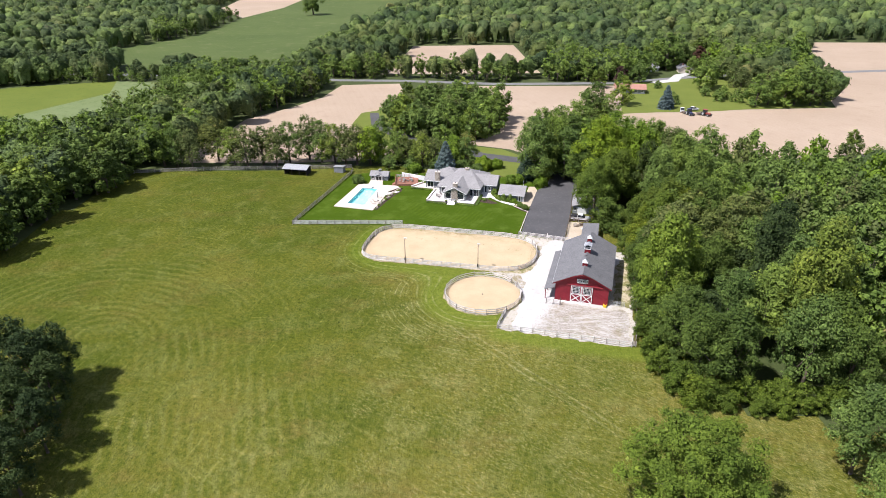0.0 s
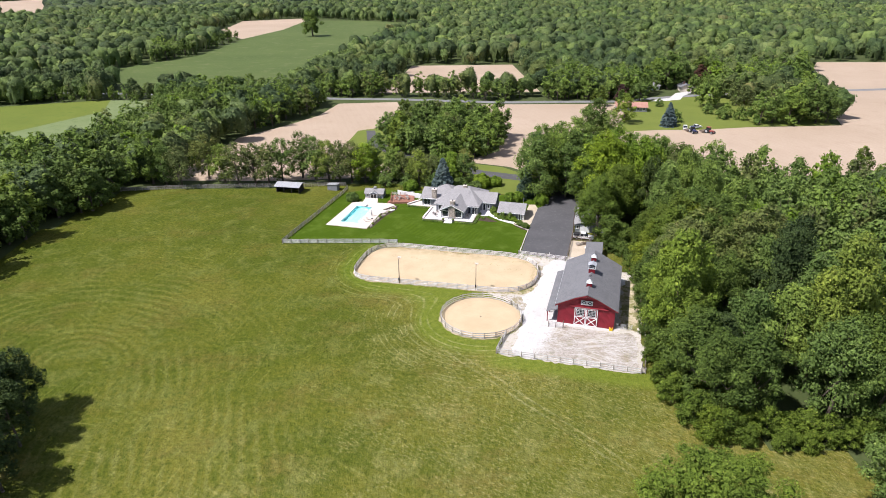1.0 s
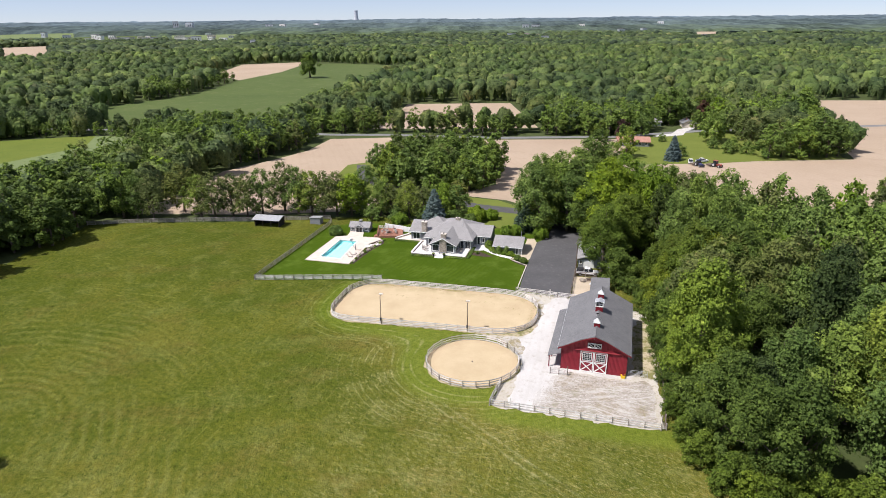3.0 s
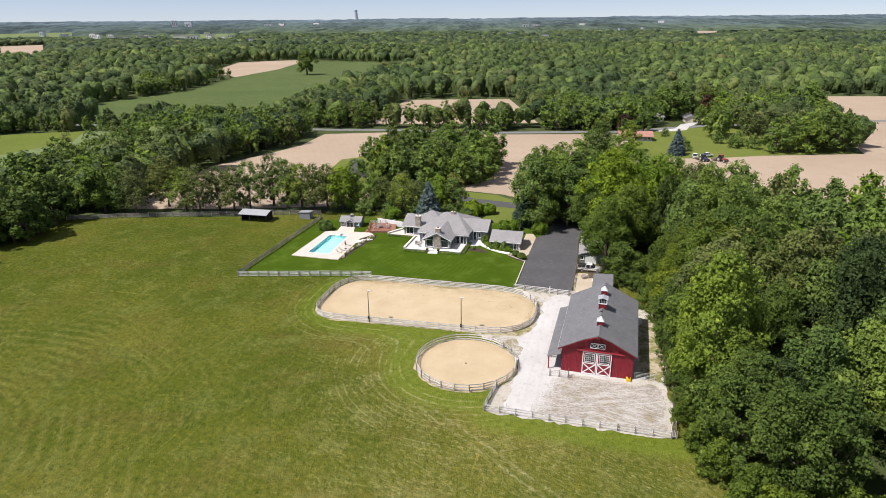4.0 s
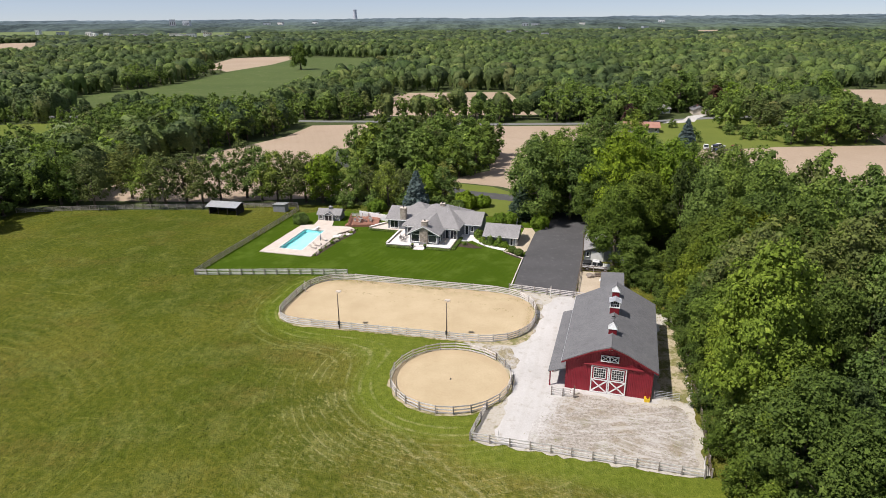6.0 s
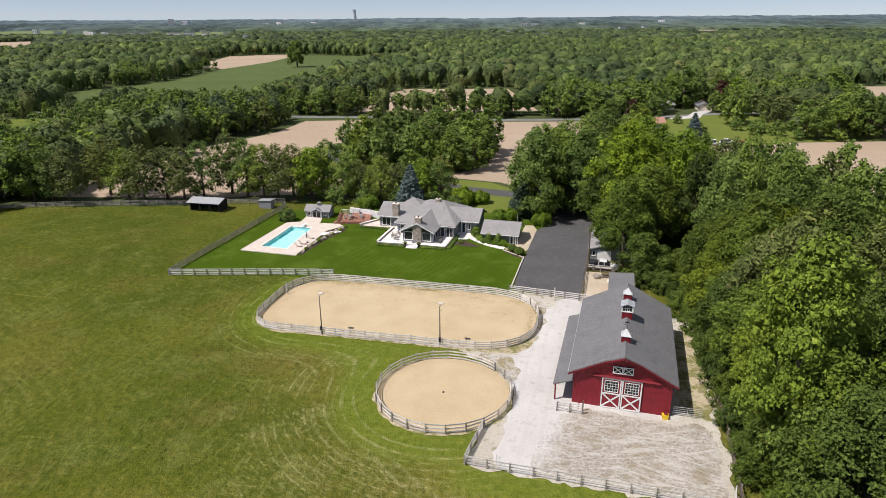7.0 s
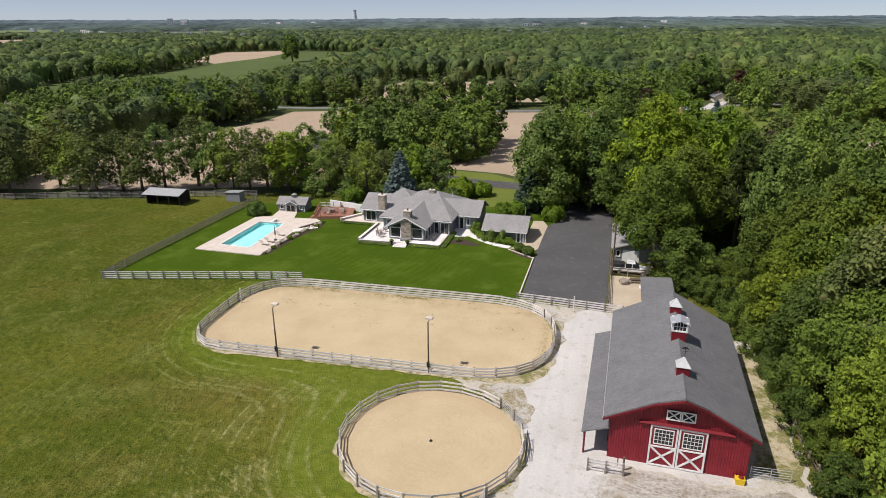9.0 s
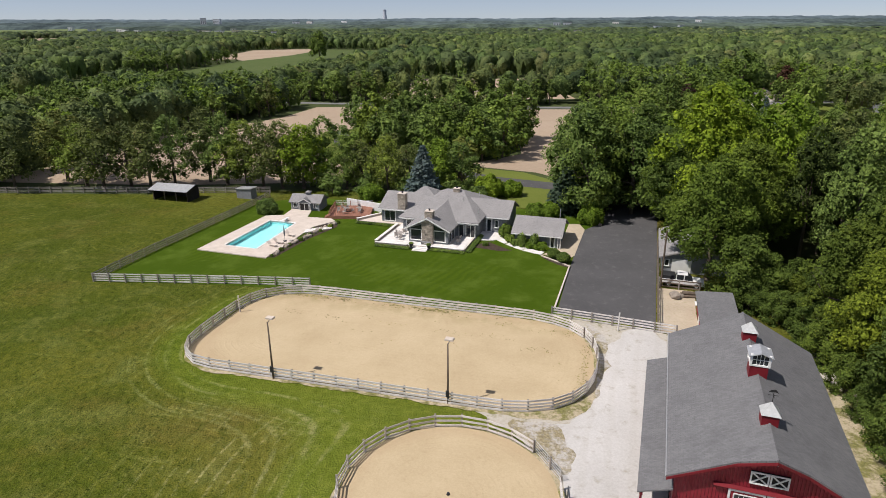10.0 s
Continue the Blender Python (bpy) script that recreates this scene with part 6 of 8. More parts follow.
    g.box(0.1, 0.35, -0.85, -0.55, 7.36, 7.50, 0, 0.03)
    part("gable_lamp", g, TIN, ob)
    # cupolas
    for y, w, h, big in ((3.54, 0.56, 1.0, 0), (10.60, 0.68, 1.9, 1), (16.86, 0.56, 1.0, 0)):
        g = Geo()
        g.box(-w, w, y - w, y + w, 7.42, 8.07 + h * (0.42 if big else 0.62), 0)
        c = part("cupola", g, REDTRIM, ob, "red roof cupola")
        if big:
            g = Geo()
            for sx in (-1, 1):
                for sy in (-1, 1):
                    g.box(sx * w - 0.09, sx * w + 0.09, y + sy * w - 0.09, y + sy * w + 0.09, 8.82, 9.87)
            g.box(-w - 0.05, w + 0.05, y - w - 0.05, y + w + 0.05, 8.80, 8.94)
            part("cupola_frame", g, WHITE, c, "white frame")
            g = Geo()
            g.box(-w + 0.08, w - 0.08, y - w + 0.06, y + w - 0.06, 8.82, 9.82)
            part("cupola_glass", g, GLASS, c)
            g = Geo()
            for i in (-0.4, 0.0, 0.4):
                g.box(i * w - 0.02, i * w + 0.02, y - w + 0.02, y - w + 0.06, 8.92, 9.82)
            g.box(-w, w, y - w + 0.02, y - w + 0.06, 9.34, 9.39)
            part("muntins", g, WHITE, c)
            g = Geo()
            for s in (-1, 1):
                slope(g, s * (w + 0.24), 0, y - w - 0.24, y + w + 0.24, 9.74, 10.07, 0.06)
            part("cupola_roof", g, TIN, c, "pale metal gable roof")
        else:
            g = Geo()
            e, z0 = w + 0.1, 8.07 + h * 0.62
            g.add([(-e, y - e, z0), (e, y - e, z0), (e, y + e, z0), (-e, y + e, z0), (0, y, z0 + 0.85)], [(3, 2, 1, 0), (0, 1, 4), (1, 2, 4), (2, 3, 4), (3, 0, 4)])
            part("cupola_cap", g, COPPERTOP, c, "pale pointed metal cap")
    g = Geo()
    y = 3.54
    g.tube((0, y, 9.32), (0, y, 10.47), 0.025, 0.02, 6)
    g.tube((-0.35, y, 10.07), (0.35, y, 10.07), 0.02, 0.02, 5)
    g.tube((0, y - 0.35, 10.07), (0, y + 0.35, 10.07), 0.02, 0.02, 5)
    g.prism([(-0.35, 10.27), (0.05, 10.34), (0.35, 10.24), (0.1, 10.54), (-0.2, 10.46)], 1, y - 0.015, y + 0.015)
    part("weather_vane", g, BLACK, ob, "black weather vane")


barn()


# ---- house ----
def roof_planes(ob, planes, mat, thick=0.2):
    """Each roof plane a part: polygons given counter-clockwise from above, with thickness."""
    for p in planes:
        g = Geo()
        n = len(p)
        g.add([tuple(q) for q in p] + [(x, y, z - thick) for x, y, z in p],
              [tuple(range(n)), tuple(range(2 * n - 1, n - 1, -1))] + [(i, n + i, n + (i + 1) % n, (i + 1) % n) for i in range(n)])
        part("roof", g, mat, ob)


def gable_u(u0, u1, v0, v1, e, r, over=0.55):
    """Two planes, the ridge along u."""
    m, d = (v0 + v1) / 2, (r - e) / ((v1 - v0) / 2) * over
    a, b = u0 - over, u1 + over
    return [[(a, v0 - over, e - d), (b, v0 - over, e - d), (b, m, r), (a, m, r)], [(a, m, r), (b, m, r), (b, v1 + over, e - d), (a, v1 + over, e - d)]]


def gable_v(u0, u1, v0, v1, e, r, over=0.55):
    m, d = (u0 + u1) / 2, (r - e) / ((u1 - u0) / 2) * over
    a, b = v0 - over, v1 + over
    return [[(u0 - over, a, e - d), (m, a, r), (m, b, r), (u0 - over, b, e - d)], [(m, a, r), (u1 + over, a, e - d), (u1 + over, b, e - d), (m, b, r)]]


def hip(u0, u1, v0, v1, e, r, p0, p1):
    """Four planes up to the ridge p0-p1 (each (u, v))."""
    a, b = (*p0, r), (*p1, r)
    c = [(u0, v0, e), (u1, v0, e), (u1, v1, e), (u0, v1, e)]
    return [[c[0], c[1], b, a], [c[1], c[2], b], [c[2], c[3], a, b], [c[3], c[0], a]]


def block(ob, u0, u1, v0, v1, z1, mat=BLUEGREY, name="wall", z0=-0.4):
    g = Geo()
    g.box(u0, u1, v0, v1, z0, z1)
    return part(name, g, mat, ob)


def window(ob, x0, x1, y, z0, z1, panes=2, label="white-framed window", side=None, w=0.07, name="window"):
    """A window in a wall that faces -y (or, with side, at x = side facing +x or -x)."""
    g, f = Geo(), Geo()
    def put(gg, a0, a1, c0, c1, d0, d1):
        if side is None:
            gg.box(a0, a1, y - d1, y - d0, c0, c1)
        else:
            s = side
            gg.box(min(y + s * d0, y + s * d1), max(y + s * d0, y + s * d1), a0, a1, c0, c1)
    put(g, x0, x1, z0, z1, -0.05, 0.012)
    win = part(name, g, GLASS, ob, label)
    put(f, x0 - w, x1 + w, z0 - w, z0, 0.0, 0.06)
    put(f, x0 - w, x1 + w, z1, z1 + w, 0.0, 0.06)
    for i in range(panes + 1):
        xx = x0 + (x1 - x0) * i / panes
        h = w if i in (0, panes) else w * 0.5
        put(f, xx - h, xx + h, z0, z1, 0.0, 0.055)
    part("window_frame", f, WHITE, win)
    g = Geo()
    put(g, x0 - w - 0.04, x1 + w + 0.04, z0 - w - 0.06, z0 - w, 0.0, 0.12)
    part("window_sill", g, WHITE, win)
    return win


def stones(ob, name, u0, u1, v0, v1, z0, z1, label, seed=1, capped=True):
    """Masonry of rough single stones round a core."""
    g = Geo()
    g.box(u0 + 0.05, u1 - 0.05, v0 + 0.05, v1 - 0.05, z0, z1 - 0.03)
    body = part(name, g, STONE, ob, label)
    r = random.Random(seed)
    for k, (a0, a1, fix, out, axis) in enumerate(((u0, u1, v0, -1, 0), (v0, v1, u0, -1, 1), (v0, v1, u1, 1, 1))):
        z = z0
        while z < z1 - 0.1:
            h = min(r.uniform(0.22, 0.36), z1 - z)
            a = a0
            while a < a1 - 0.08:
                w = min(r.uniform(0.3, 0.7), a1 - a)
                d = r.uniform(0.02, 0.09)
                s = Geo()
                lo, hi = min(fix + out * d, fix - out * 0.06), max(fix + out * d, fix - out * 0.06)
                if axis == 0:
                    s.box(a + 0.015, a + w - 0.015, lo, hi, z + 0.015, z + h - 0.015)
                else:
                    s.box(lo, hi, a + 0.015, a + w - 0.015, z + 0.015, z + h - 0.015)
                part("stone", s, STONE, body)
                a += w
            z += h
    if not capped:
        return
    g = Geo()
    g.box(u0 - 0.1, u1 + 0.1, v0 - 0.1, v1 + 0.1, z1, z1 + 0.1, 0, 0.03)
    part("cap", g, CONCRETE, body)
    g = Geo()
    m, n = (u0 + u1) / 2, (v0 + v1) / 2
    g.tube((m, n, z1 + 0.1), (m, n, z1 + 0.42), 0.17, 0.15, 8)
    part("flue", g, BLACK, body, "dark flue")


def house():
    """Local axes: x along u, y along v, from (u, v) = (-46, 190)."""
    ob = thing("house", at(-46, 190, 0.15), "grey single-storey house with low grey shingle roofs and stone chimneys", "house")
    # walls of the four wings
    g = Geo()
    g.prism([(-2.9, -0.4), (3.9, -0.4), (3.9, 3.0), (0.5, 4.55), (-2.9, 3.0)], 1, -11.0, 0)
    part("wall", g, BLUEGREY, ob)
    block(ob, -5.9, 7.4, -5.9, 9.0, 2.95)
    g = Geo()
    g.prism([(-1.6, -0.4), (7.6, -0.4), (7.6, 2.95), (3.0, 4.75), (-1.6, 2.95)], 0, -11.8, -5.9)
    part("wall", g, BLUEGREY, ob)
    g = Geo()
    g.prism([(-1.3, -0.4), (6.6, -0.4), (6.6, 2.95), (2.65, 4.7), (-1.3, 2.95)], 0, 7.4, 11.7)
    part("wall", g, BLUEGREY, ob)
    # roofs
    roof_planes(ob, gable_v(-2.9, 3.9, -11.0, 1.2, 3.05, 4.72, 0.62), HOUSEROOF)
    roof_planes(ob, hip(-6.5, 8.0, -6.6, 9.7, 2.98, 5.75, (-0.9, 4.4), (2.2, 4.4)), HOUSEROOF)
    roof_planes(ob, hip(-9.6, 0.6, -1.0, 9.4, 2.98, 6.0, (-5.4, 4.0), (-4.8, 4.0)), HOUSEROOF)
    roof_planes(ob, gable_u(-11.8, -2.0, -1.6, 7.6, 3.0, 4.95), HOUSEROOF)
    roof_planes(ob, gable_u(3.0, 11.7, -1.3, 6.6, 3.0, 4.9), HOUSEROOF)
    # white verge boards of the south gable
    for s, e in ((-1, -2.9 - 0.62), (1, 3.9 + 0.62)):
        g = Geo()
        g.prism([(e, 2.72), (0.5, 4.74), (0.5, 4.52), (e, 2.50)], 1, -11.70, -11.63)
        part("barge_board", g, WHITE, ob, "white verge board")
    for x0, x1, y, z in ((-6.4, -2.4, -6.62, 2.78), (4.2, 8.0, -6.62, 2.78), (-12.3, -6.3, -2.2, 2.68), (8.0, 12.2, -1.9, 2.68)):
        g = Geo()
        g.box(x0, x1, y - 0.08, y + 0.02, z - 0.06, z + 0.1)
        part("gutter", g, WHITE, ob, "white gutter")
    # chimneys
    stones(ob, "chimney_breast", -0.45, 1.45, -11.32, -10.95, -0.3, 4.25, "tan field-stone chimney breast in the gable", 3, False)
    stones(ob, "chimney", -0.15, 1.15, -10.6, -9.5, 3.6, 5.55, "tan field-stone chimney on the gable", 7)
    stones(ob, "chimney", -8.4, -7.0, -1.9, -0.8, 2.6, 5.75, "tan field-stone chimney on the roof", 4)
    stones(ob, "chimney", 0.6, 1.7, 3.2, 4.0, 4.8, 6.1, "low stone chimney on the ridge", 5)
    # windows and doors
    window(ob, -2.55, -0.65, -11.0, 0.75, 2.45, 1, "large picture window")
    window(ob, 1.55, 3.5, -11.0, 0.75, 2.45, 1, "large picture window")
    for s, x0, x1 in ((1, -2.5, -0.65), (-1, 3.45, 1.55)):
        g = Geo()
        g.prism([(x0, 2.62), (x1, 2.62), (x1, 2.62 + abs(x1 - x0) * 0.42), (x0, 2.70)], 1, -11.03, -10.98)
        part("window", g, GLASS, ob, "sloping gable window")
    for v in (-9.6, -7.9):
        window(ob, v - 0.65, v + 0.65, 3.9, 0.3, 2.4, 1, "tall white-framed window", side=1)
    window(ob, 4.35, 5.25, -5.9, 0.1, 2.3, 1, "tall glazed door", name="glass_door")
    window(ob, 5.6, 7.2, -5.9, 0.1, 2.3, 2, "white-framed glass doors", name="glass_door")
    window(ob, -5.2, -3.4, -5.9, 0.3, 2.3, 2, "white-framed window")
    window(ob, -11.2, -9.1, -1.6, 0.5, 2.3, 2, "white-framed window")
    window(ob, 8.1, 9.0, -1.3, 0.1, 2.25, 1, "white-framed front door", w=0.14, name="glass_door")
    window(ob, 9.6, 10.2, -1.3, 0.9, 2.1, 1, "narrow white-framed window")
    window(ob, -4.9, -3.2, -2.9, 0.4, 2.3, 2, "white-framed window", side=-1)
    for x, y, z in ((-2.0, -5.2, 4.1), (3.3, 0.5, 5.1), (6.8, -2.2, 3.9), (-9.6, 2.0, 4.7), (5.0, 5.5, 4.9)):
        g = Geo()
        g.tube((x, y, z - 0.5), (x, y, z + 0.35), 0.06, 0.06, 6)
        part("roof_vent", g, TIN, ob, "small pipe vent")


house()


def garage():
    ob = thing("garage", at(-28.2, 187.0), "grey garage with a low grey shingle roof", "garage")
    g = Geo()
    g.prism([(-3.3, -0.4), (4.0, -0.4), (4.0, 2.35), (0.35, 3.95), (-3.3, 2.35)], 0, -3.6, 3.7)
    part("wall", g, BLUEGREY, ob)
    roof_planes(ob, gable_u(-3.6, 3.7, -3.3, 4.0, 2.42, 4.1, 0.6), HOUSEROOF)
    window(ob, 2.3, 3.0, -3.3, 0.1, 2.0, 1, "white-framed side door", w=0.12, name="glass_door")
    g = Geo()
    g.box(3.7, 3.76, -2.4, 2.9, 0.05, 2.1)
    part("garage_door", g, GREYPAINT, ob, "grey garage door")
    g = Geo()
    g.box(-4.15, 4.25, -3.98, -3.9, 2.0, 2.14)
    part("gutter", g, WHITE, ob, "white gutter")
    for s in (3.55, 3.95):
        g = Geo()
        g.box(s - 0.08, s + 0.08, -3.55, -3.4, -0.3, 2.2)
        part("corner_post", g, WHITE, ob, "white corner post")
    g = Geo()
    g.tube((3.0, 2.2, 3.2), (3.0, 2.2, 5.2), 0.05, 0.05, 6)
    part("service_mast", g, TIN, ob)


garage()

WICKER = plain("grey_wicker", (0.22, 0.19, 0.17), (0.36, 0.33, 0.30), 0.2, 0.8, rand=0.2)

# ---- terrace ----


def slab(name, poly, z0, z1, mat, label, category, kind="structure"):
    """A flat paved body on the estate's axes."""
    g = Geo()
    pts = uvpoly(*poly)
    b = sum(height(*p) for p in pts) / len(pts)
    g.prism(pts, 2, b + z0, b + z1)
    return tagged(new(name, g.mesh(name, mat)), label, category, kind=kind)


slab("terrace", [(-53.9, 176.9), (-38.8, 177.6), (-38.8, 186.6), (-53.9, 189.6)], -0.5, 0.40, CONCRETE, "pale stone terrace round the house", "terrace")
slab("terrace_west", [(-62.4, 187.4), (-53.9, 187.4), (-53.9, 192), (-62.4, 192)], -0.5, 0.38, CONCRETE, "pale stone terrace before the west wing", "terrace")


def paving(parent, u0, u1, v0, v1, z, du, dv, mat, seed, keep=lambda u, v: True):
    """Single paving slabs, laid proud of their bed."""
    r = random.Random(seed)
    made = []
    for k in range(3):
        g = Geo()
        t = 0.010 * k
        g.box(-du / 2 + 0.015, du / 2 - 0.015, -dv / 2 + 0.015, dv / 2 - 0.015, 0, 0.03 + t * 0.4, 0, 0.006)
        made.append(g.mesh("paving_slab", mat))
    n, m = max(1, round((u1 - u0) / du)), max(1, round((v1 - v0) / dv))
    for i in range(n):
        for j in range(m):
            u, v = u0 + (i + 0.5) * (u1 - u0) / n, v0 + (j + 0.5) * (v1 - v0) / m
            if keep(u, v):
                o = part("paving_slab", r.choice(made), None, parent)
                x, y = W(u, v)
                o.matrix_basis = pose(x, y, z, 0, 0, ROT)


TERRACE = next(o for o in scene.objects if o.name == "terrace")
zt = sum(height(*W(*p)) for p in ((-53.9, 176.9), (-38.8, 177.6), (-38.8, 186.6), (-53.9, 189.6))) / 4 + 0.402


def on_terrace(u, v):
    return not (-49.0 < u < -42.0 and v > 178.9) and not (u > -52.0 and v > 184.0) and v > 177.3 and u < -39.2


paving(TERRACE, -53.6, -39.0, 177.2, 188.4, zt, 1.22, 1.12, BRIGHTSTONE, 3, on_terrace)


def low_wall(a, b, high, wide, label, mat=BRIGHTSTONE, base=0.3):
    (u0, v0), (u1, v1) = a, b
    d = math.dist(a, b)
    ob = thing("garden_wall", at(u0, v0, 0, math.degrees(math.atan2(v1 - v0, u1 - u0))), label, "wall", "terrace walls")
    g = Geo()
    g.box(0, d, -wide / 2, wide / 2, -0.3, high - 0.07)
    part("wall_body", g, STONE, ob, "rough stone face")
    g = Geo()
    g.box(-0.05, d + 0.05, -wide / 2 - 0.05, wide / 2 + 0.05, high - 0.07, high, 0, 0.02)
    part("coping", g, mat, ob, "pale stone coping")


low_wall((-54.0, 176.8), (-54.0, 186.6), 0.85, 0.42, "low pale stone wall along the terrace")
low_wall((-54.0, 176.7), (-48.4, 176.9), 0.62, 0.36, "low pale stone wall before the terrace")
low_wall((-44.2, 177.3), (-38.8, 177.5), 0.56, 0.34, "low pale stone wall before the terrace")
low_wall((-62.4, 187.4), (-59.6, 192.0), 0.8, 0.4, "low stone wall beside the deck")
for k in range(3):
    slab("garden_step", [(-47.2, 175.6 + 0.5 * k), (-44.8, 175.7 + 0.5 * k), (-44.8, 176.2 + 0.5 * k + 0.6), (-47.2, 176.1 + 0.5 * k + 0.6)], -0.2, 0.12 + 0.09 * k, BRIGHTSTONE, "pale stone garden step", "step", "structure")


def path_slab(u, v, du, dv, turn, k):
    ob = thing("stepping_slab", at(u, v, 0, turn), "pale concrete stepping slab in the garden path", "paving", "garden path slabs")
    g = Geo()
    g.box(-du / 2, du / 2, -dv / 2, dv / 2, -0.1, 0.13, 0, 0.02)
    part("slab", g, BRIGHTSTONE, ob)


for k, (u, v, t, a) in enumerate(((-33.9, 184.6, -40, 2.2), (-32.2, 183.2, -34, 1.7), (-30.6, 182.1, -28, 1.7), (-29.0, 181.3, -20, 1.6), (-27.4, 180.7, -12, 1.7))):
    path_slab(u, v, a, 1.35, t, k)
slab("entry_walk", [(-38.7, 183.6), (-35.6, 184.2), (-34.4, 185.6), (-34.6, 188.5), (-38.7, 188.6)], -0.2, 0.16, BRIGHTSTONE, "pale concrete walk at the front door", "pavement")
slab("garage_apron", [(-26.6, 180.0), (-24.6, 179.6), (-22.6, 178.3), (-21.6, 181.0), (-21.4, 194.8), (-22.6, 197.8), (-24.5, 197.5), (-24.5, 183.4)], -0.2, 0.09, TAN, "tan concrete apron beside the garage", "pavement")
patch("garden_bed", uvpoly((-38.6, 180.2), (-36.4, 183.6), (-34.4, 182.2), (-31.6, 180.4), (-33.5, 179.6)), MULCH, 0.07, "dark mulch garden bed", "bed", 2)
patch("garden_bed_garage", uvpoly((-34.0, 186.2), (-32.0, 184.4), (-29.0, 182.4), (-26.4, 181.8), (-26.0, 183.6), (-32.4, 183.7), (-34.4, 188)), MULCH, 0.072, "dark planted bed before the garage", "bed", 2)
patch("shrub_bed", uvpoly((-26.2, 179.6), (-22.4, 178.0), (-21.8, 175.4), (-23.6, 176.2), (-26.4, 178.6)), MULCH, 0.074, "dark mulch bed with round shrubs", "bed", 2)
low_wall((-21.75, 160.2), (-21.75, 176.0), 0.30, 0.12, "low pale kerb wall between lawn and asphalt", CONCRETE)
low_wall((-21.9, 175.9), (-26.6, 179.2), 0.25, 0.16, "pale edging along the shrub bed", CONCRETE)


def rock(u, v, s, k, z=0.0, label="pale weathered boulder beside the pool deck"):
    g = Geo()
    g.ball((0, 0, 0.25), 0.55, 0.42, 0.36, 8, 5, 0, 0.16, k)
    ob = thing("boulder", at(u, v, z, k * 47) @ Matrix.Diagonal((s, s, s, 1)), label, "rock", "garden rocks")
    part("stone", g, STONE, ob)


# ---- shrubs ----
def bush_kind(seed, rx, rz, leaves, size, mat, label, name="shrub", clip=False):
    rng = np.random.default_rng(seed)
    d = unit(rng.normal(size=(leaves, 3)) + np.array([0, 0, 0.35]))
    d[:, 2] = np.abs(d[:, 2]) if clip else d[:, 2]
    lump = 1 + (0.05 if clip else 0.2) * np.sin(d[:, :1] * 5 + seed) * np.cos(d[:, 1:2] * 6 + seed)
    pos = d * lump * np.array([rx, rx, rz]) * rng.uniform(0.86, 1.05, (leaves, 1)) + np.array([0, 0, rz * 0.75])
    co = leaf_blades(rng, pos, d, size, 0.6)
    ev = BALL_V * np.array([rx, rx, rz]) * 0.84 + np.array([0, 0, rz * 0.75])
    g = Geo()
    for k in range(4):
        g.tube((0, 0, -0.2), (0.4 * rx * math.cos(k * 1.6), 0.4 * rx * math.sin(k * 1.6), rz * 0.9), 0.06, 0.03, 5)
    return leaf_mesh("foliage", co, mat, (ev, BALL_F)), g.mesh("stems", BARK), label, name


def shrub(kind, u, v, s=1.0, tall=1.0, group="garden shrubs"):
    leaf, stem, label, name = kind
    x, y = W(u, v)
    ob = thing(name, pose(x, y, height(x, y), 0, 0, u * 57) @ Matrix.Diagonal((s, s, s * tall, 1)), label, "shrub", group)
    part("stems", stem, None, ob)
    part("foliage", leaf, None, ob)


ROUND = bush_kind(61, 1.0, 0.9, 1530, 0.19, DARKLEAF, "clipped round dark green shrub", "clipped_shrub", True)
GREENB = bush_kind(62, 1.0, 0.85, 1190, 0.22, MAPLE, "loose green garden shrub")
GOLDB = bush_kind(63, 1.0, 0.6, 1190, 0.20, LIME, "low golden-green garden shrub")
BIGB = bush_kind(64, 2.4, 2.3, 4420, 0.31, LIME, "large bright green rounded shrub")
BIGD = bush_kind(65, 2.0, 1.9, 3740, 0.29, OAK, "large rounded green shrub")
for u, v, s in ((-24.6, 178.9, 1.0), (-22.9, 177.4, 1.05)):
    shrub(ROUND, u, v, s)
for u, v, s, t in ((-27.3, 182.7, 1.1, 1), (-28.8, 183.0, 1.2, 1), (-30.4, 183.2, 0.9, 1.1), (-26.6, 182.4, 0.7, 1)):
    shrub(GOLDB, u, v, s, t)
for u, v, s, t in ((-31.6, 183.2, 0.75, 1.0), (-32.8, 184.6, 0.8, 1), (-34.2, 187.0, 1.0, 1.5), (-33.4, 185.8, 0.6, 1), (-36.3, 181.6, 0.5, 1)):
    shrub(GREENB, u, v, s, t)
SAPLING = bush_kind(67, 1.0, 0.8, 260, 0.24, OAK, "thin young tree before the garage", "sapling")
for u, v in ((-30.4, 182.6), (-28.4, 182.7)):
    shrub(SAPLING, u, v, 0.75, 2.4)
shrub(BIGB, -20.9, 199.0, 0.9, 0.95)
rock(-19.0, 198.2, 0.8, 9, 0.05, "grey boulder beside the asphalt court")
shrub(BIGB, -43.2, 211.0, 1.2, 1.0)
shrub(BIGB, -39.0, 214.2, 1.0, 0.8)
shrub(BIGB, -66.4, 203.0, 1.05, 0.72)
shrub(BIGD, -81.6, 187.4, 0.95, 0.9)
for k in range(5):
    shrub(BIGD, -52 + k * 1.9, 206 + 3.2 * math.sin(k * 1.7), 0.9 + 0.3 * math.sin(k * 2.3), 1.0)
for u, v in ((-31, 199.5), (-28.6, 200.5)):
    shrub(BIGB, u, v, 0.8, 0.9)
g_h = bush_kind(66, 0.42, 0.27, 442, 0.17, OAK, "low clipped hedge plant along the terrace", "hedge_plant", True)
